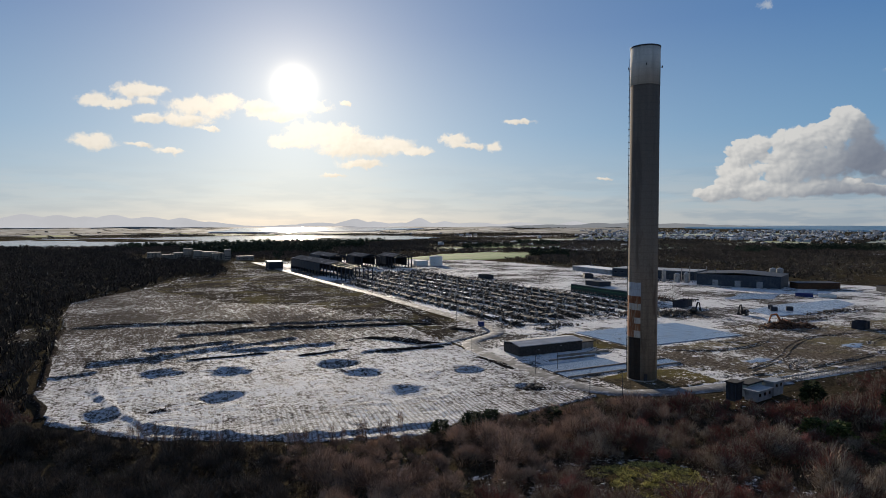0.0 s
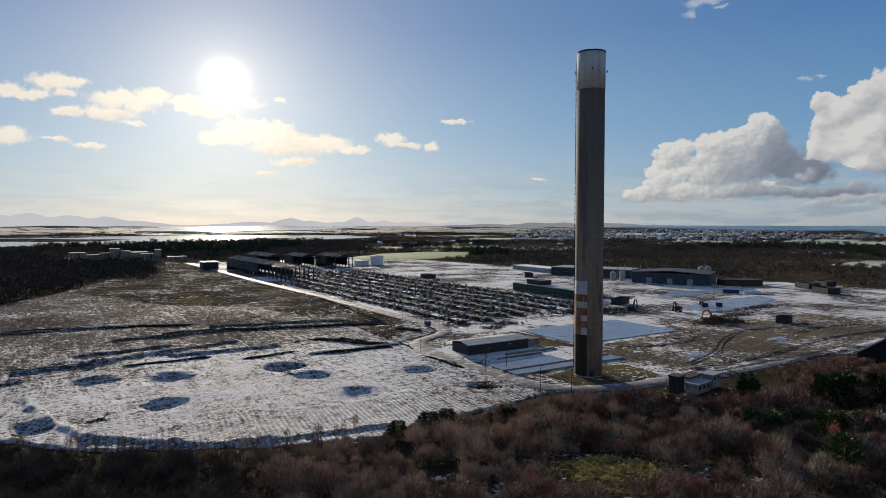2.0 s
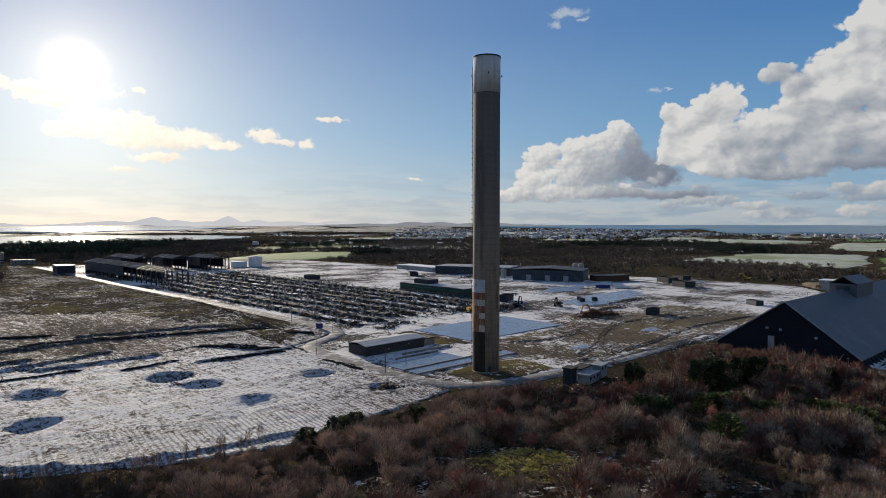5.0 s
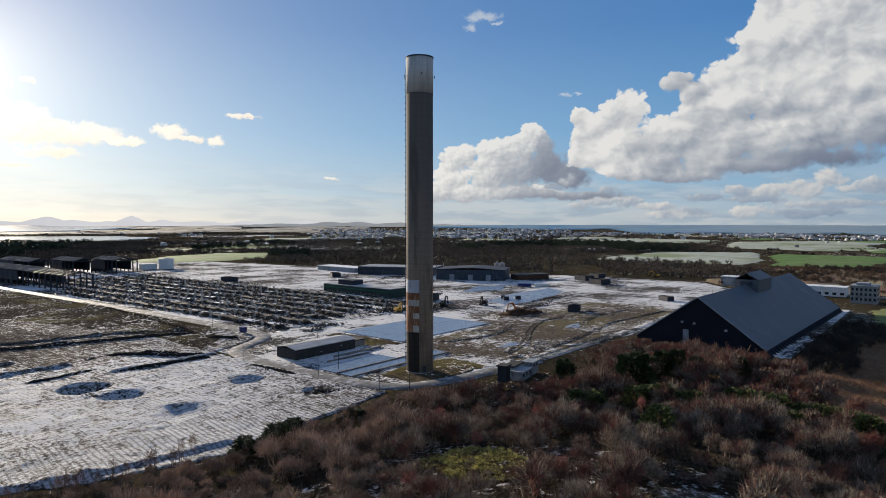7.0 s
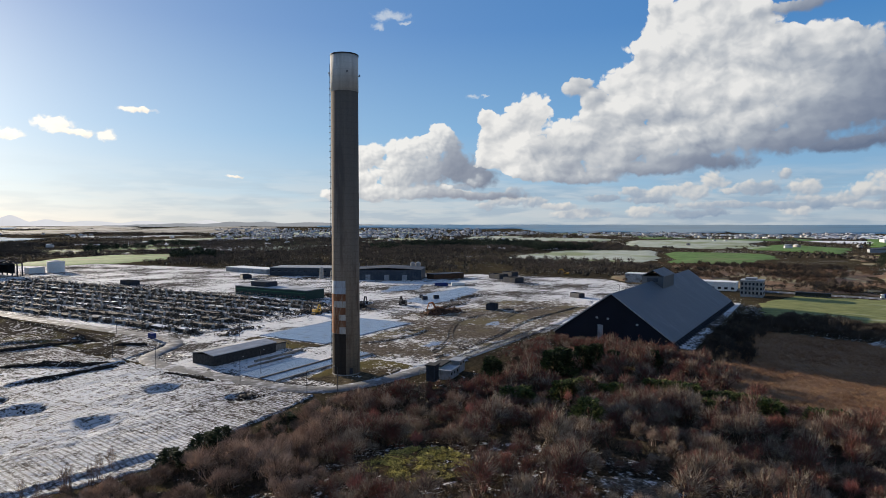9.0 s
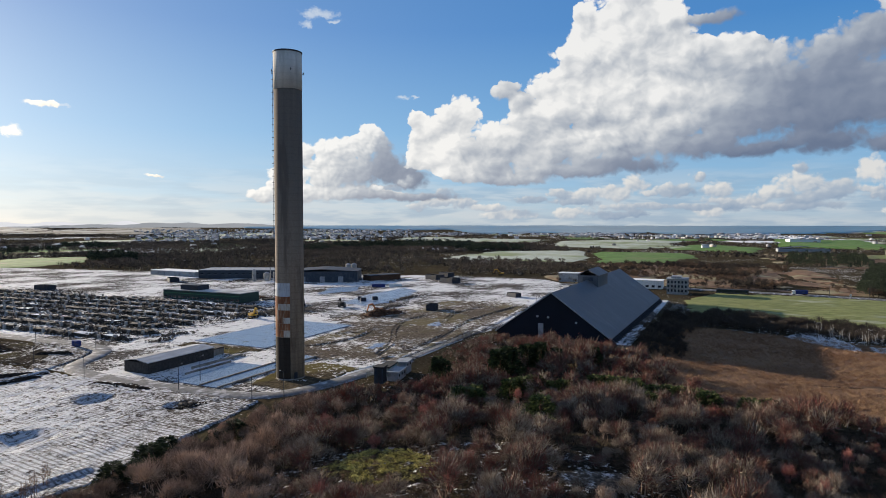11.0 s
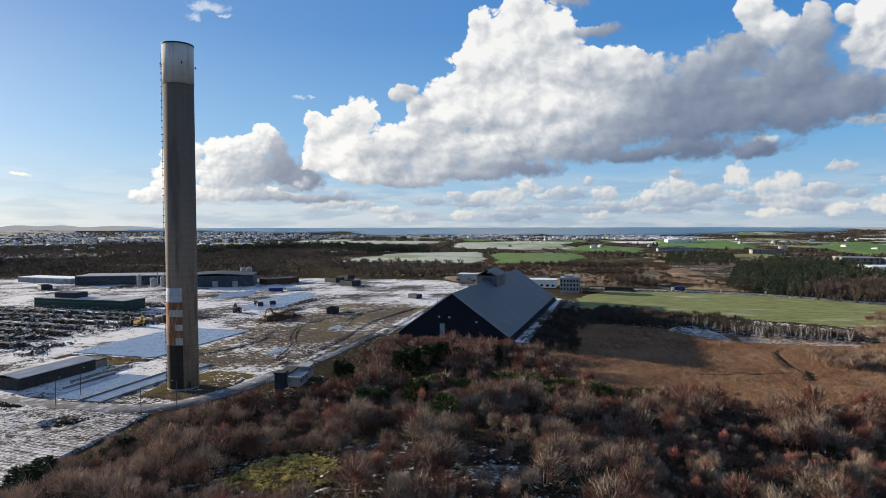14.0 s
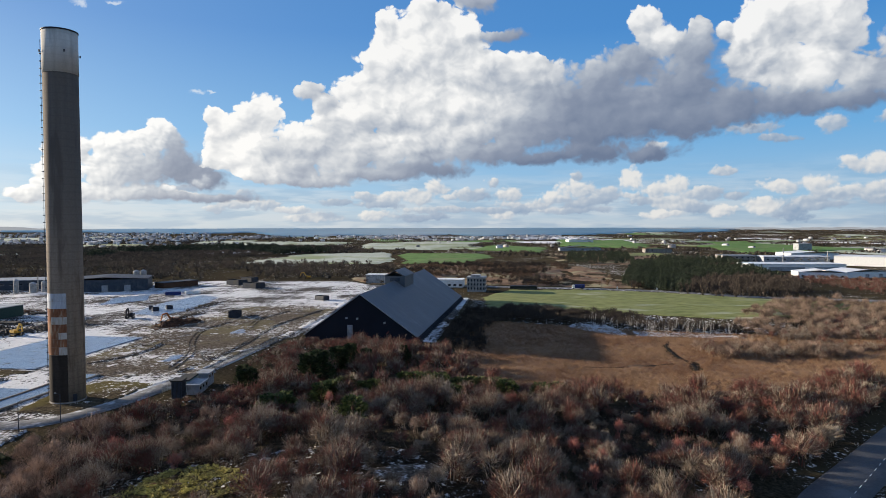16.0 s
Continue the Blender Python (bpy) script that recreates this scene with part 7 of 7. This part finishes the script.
# ---- town towards the coast ----
def houses(spots, rng):
    co, fa, n = [], [], 0
    for x, y, z in spots:
        lx, ly, h, r, t = rng.uniform(8, 20), rng.uniform(7, 10), rng.uniform(4, 7), rng.uniform(2, 3.5), rng.choice([0.3, 1.87]) + rng.normal() * 0.15
        p = np.array([(0, 0, -2), (lx, 0, -2), (lx, ly, -2), (0, ly, -2), (0, 0, h), (lx, 0, h), (lx, ly, h), (0, ly, h), (0, ly / 2, h + r), (lx, ly / 2, h + r)])
        c, s = math.cos(t), math.sin(t)
        co.append(np.stack([p[:, 0] * c - p[:, 1] * s + x, p[:, 0] * s + p[:, 1] * c + y, p[:, 2] + z], 1))
        fa.append(np.array([(0, 1, 5, 4), (1, 2, 6, 5), (2, 3, 7, 6), (3, 0, 4, 7), (4, 5, 9, 8), (6, 7, 8, 9), (5, 6, 9, 9), (7, 4, 8, 8)]) + n)
        n += 10
    return np.concatenate(co), np.concatenate(fa)


spots_t = []
for _ in range(2300):
    a = rng.uniform(38, 96)
    r = 1950 + 1950 * rng.random() ** 0.8 if a < 62 else rng.uniform(2350, 3250)
    x, y = r * math.sin(radians(a)), r * math.cos(radians(a))
    if wave_noise(np.array([x / 260]), np.array([y / 260]), 2)[0] > (0.38 if a < 62 else 0.50):
        spots_t.append((x, y, float(ground_height(x, y))))
for _ in range(130):
    a, r = rng.uniform(-8, 122), rng.uniform(1500, 3300)
    x, y = r * math.sin(radians(a)), r * math.cos(radians(a))
    if not (y > 1650 and x < 1250):
        spots_t.append((x, y, float(ground_height(x, y))))


def town_paint(N, s, where):
    r = N.add("ShaderNodeNewGeometry").outputs["Random Per Island"]
    z = N.add("ShaderNodeSeparateXYZ")
    N.put(z.inputs[0], N.add("ShaderNodeNewGeometry").outputs["True Normal"])
    wall = N.ramp(r, [(0.0, (0.20, 0.19, 0.18)), (0.35, (0.36, 0.36, 0.35)), (0.8, (0.58, 0.58, 0.57)), (1.0, (0.28, 0.24, 0.20))])
    roof = N.ramp(N.noise(where, 0.03, 3.0), [(0.38, (0.10, 0.10, 0.11)), (0.52, (0.26, 0.27, 0.29)), (0.64, (0.60, 0.62, 0.66))])
    N.put(s.inputs["Base Color"], N.mix(N.step(z.outputs[2], 0.3, 0.5), wall, roof))
    s.inputs["Roughness"].default_value = 0.8


co, fa = houses(spots_t, rng)
tagged(mesh_from("town_houses", co, fa, material("town_walls_roofs", town_paint)), "white and grey houses of a town on the coast", "town", kind="stuff")
# ---- banks of dark spoil, kerbside and marsh details ----
def spoil_bank(ax, ay, bx, by, width, height, label="dark soil bank thrown up along a trench"):
    """An uneven ridge of bare soil from a to b."""
    n = max(6, int(math.hypot(bx - ax, by - ay) / 1.5))
    t = np.linspace(0, 1, n)
    d = np.array([bx - ax, by - ay]) / math.hypot(bx - ax, by - ay)
    side = np.array([-d[1], d[0]])
    co = []
    for u, h in ((-1, -0.4), (-0.55, 0.55), (-0.1, 1.0), (0.3, 0.8), (0.7, 0.3), (1, -0.4)):
        w = u * width / 2 * (0.7 + 0.7 * wave_noise(t * n / 3 + 31 * u, t * 0 + ax, 3))
        k = h * height * (0.35 + 1.2 * wave_noise(t * n / 2.5, t * 0 + by + u * 7, 3)) * np.clip(np.minimum(t, 1 - t) * 12, 0.25, 1)
        wob = 3.0 * (wave_noise(t * n / 9, t * 0 + ay, 2) - 0.5)
        x, y = ax + (bx - ax) * t + side[0] * (w + wob), ay + (by - ay) * t + side[1] * (w + wob)
        co.append(np.column_stack([x, y, ground_height(x, y) + 0.35 + k]))
    f = np.array([(c * n + k, (c + 1) * n + k, (c + 1) * n + k + 1, c * n + k + 1) for c in range(5) for k in range(n - 1)])
    return tagged(mesh_from("spoil_bank", np.concatenate(co), f, M_SPOIL), label, "soil bank", kind="structure")


M_SPOIL = snowy("dark_spoil", (0.022, 0.019, 0.016), (0.060, 0.050, 0.042), 0.85, streak=(0.3, 0.1))
for line in ((163, 470, 152, 322, 5.0, 1.8), (40, 352, 152, 318, 4.5, 1.4), (-30, 398, 60, 372, 4.0, 1.2), (100, 296, 128, 262, 3.5, 1.1), (112, 290, 122, 276, 3.0, 1.0), (92, 262, 126, 259, 4.0, 1.0), (150, 300, 158, 287, 3.0, 1.2), (60, 268, 84, 271, 1.6, 0.7), (15, 278, 50, 279, 1.4, 0.7), (128, 232, 130, 205, 2.6, 0.7), (-33, 250, -40, 400, 3.0, 1.2), (-27, 214, -34, 246, 3.0, 1.0)):
    spoil_bank(*line)

ribbon("creek", [(312, -52), (302, -48), (288, -48), (270, -47), (263, -52), (245, -49)], 1.3, surface("creek_mud", (0.010, 0.008, 0.006), (0.022, 0.018, 0.013), 1.0, 0.8, specular=0.05), 0.35, "narrow dark creek through the reed bed", "creek", 0.4)
ribbon("creek", [(258, -42), (252, -33), (246, -18), (241, -4)], 1.4, surface("creek_mud", (0.010, 0.008, 0.006), (0.022, 0.018, 0.013), 1.0, 0.8, specular=0.05), 0.35, "narrow dark creek through the reed bed", "creek", 0.4)
patch("marsh_snow", [(349, -2), (372, -14), (369, -24), (336, -36), (322, -34)], 1.0, M_YARD, 0.5, lambda X, Y: 0.5 * (wave_noise(X / 3, Y / 3, 3) - 0.5), "snow-covered fallen stems in the marsh", "marsh")
patch("marsh_snow", [(326, -38), (342, -38), (340, -64), (334, -96), (322, -96), (326, -64)], 1.0, M_YARD, 0.5, lambda X, Y: 0.5 * (wave_noise(X / 3, Y / 3, 3) - 0.5), "snow-covered marsh edge below dead birches", "marsh")
patch("road_verge", [(84, -34), (112, -51), (140, -75), (170, -101), (176, -94), (172, -112), (140, -92), (112, -66), (86, -48)], 1.0, M_GRASS, 0.6, None, "mown green grass verge beside the road", "verge")
ribbon("footpath", [(88, -48), (112, -62), (140, -86), (172, -112)], 2.0, M_ROAD, 0.85, "pale footpath beside the verge", "footpath")
dash = None
for k in range(22):
    t = k / 21
    x, y = 92 + t * 78, -26.5 - t * 61.5
    if dash is None:
        dash = tagged(link_mesh("lane_dash", box(-1.0, 1.0, -0.06, 0.06, 0, 0.02), M_WHITE), "worn white lane dash on the road", "road marking", "lane dashes", "structure")
        o = dash
    else:
        o = copy_thing(dash, Matrix())
    o.matrix_basis = pose(x, y, float(ground_height(x, y)) + 0.57, 0, 0, -38)
for x, y in ((541, -60), (533, -92)):
    sign = thing("sign_post", (x, y, 0.3), "small white road sign on a post", "road sign", "road signs", 80)
    part("post", tube(0.1, 0.1, -0.3, 3.0, 8), M_GREY, sign)
    part("board", box(-0.6, 0.6, -0.06, 0.06, 1.8, 3.6), M_WHITE, sign)

# Clods and broken stone thrown up beside the trenches and pits of the field.
co_c, fa_c, n_c = [], [], 0
clod_rng = np.random.default_rng(31)
for ax, ay, bx, by, count in ((33, 293, 112, 292, 9), (88, 258, 132, 262, 10), (60, 268, 84, 271, 5), (15, 278, 50, 279, 5), (100, 296, 128, 262, 8), (71, 250, 78, 246, 3), (112, 178, 124, 176, 4), (126, 232, 131, 205, 6), (2, 206, 10, 202, 4), (70, 232, 80, 229, 4), (-18, 292, 33, 296, 6)):
    for k in range(count):
        u = clod_rng.random()
        x, y = ax + (bx - ax) * u + clod_rng.normal() * 1.2, ay + (by - ay) * u + clod_rng.normal() * 1.2
        co, fa = heap(clod_rng, 14, (1.6, 1.0, 0.5), 0.7)
        co_c.append(co + [x, y, float(ground_height(x, y)) + 0.35 + float(field_relief(np.array([x]), np.array([y]))[0])])
        fa_c.append(fa + n_c)
        n_c += len(co)
tagged(mesh_from("soil_clods", np.concatenate(co_c), np.concatenate(fa_c), M_SPOIL), "dark clods and broken stone on the snowy field", "clods", kind="stuff")
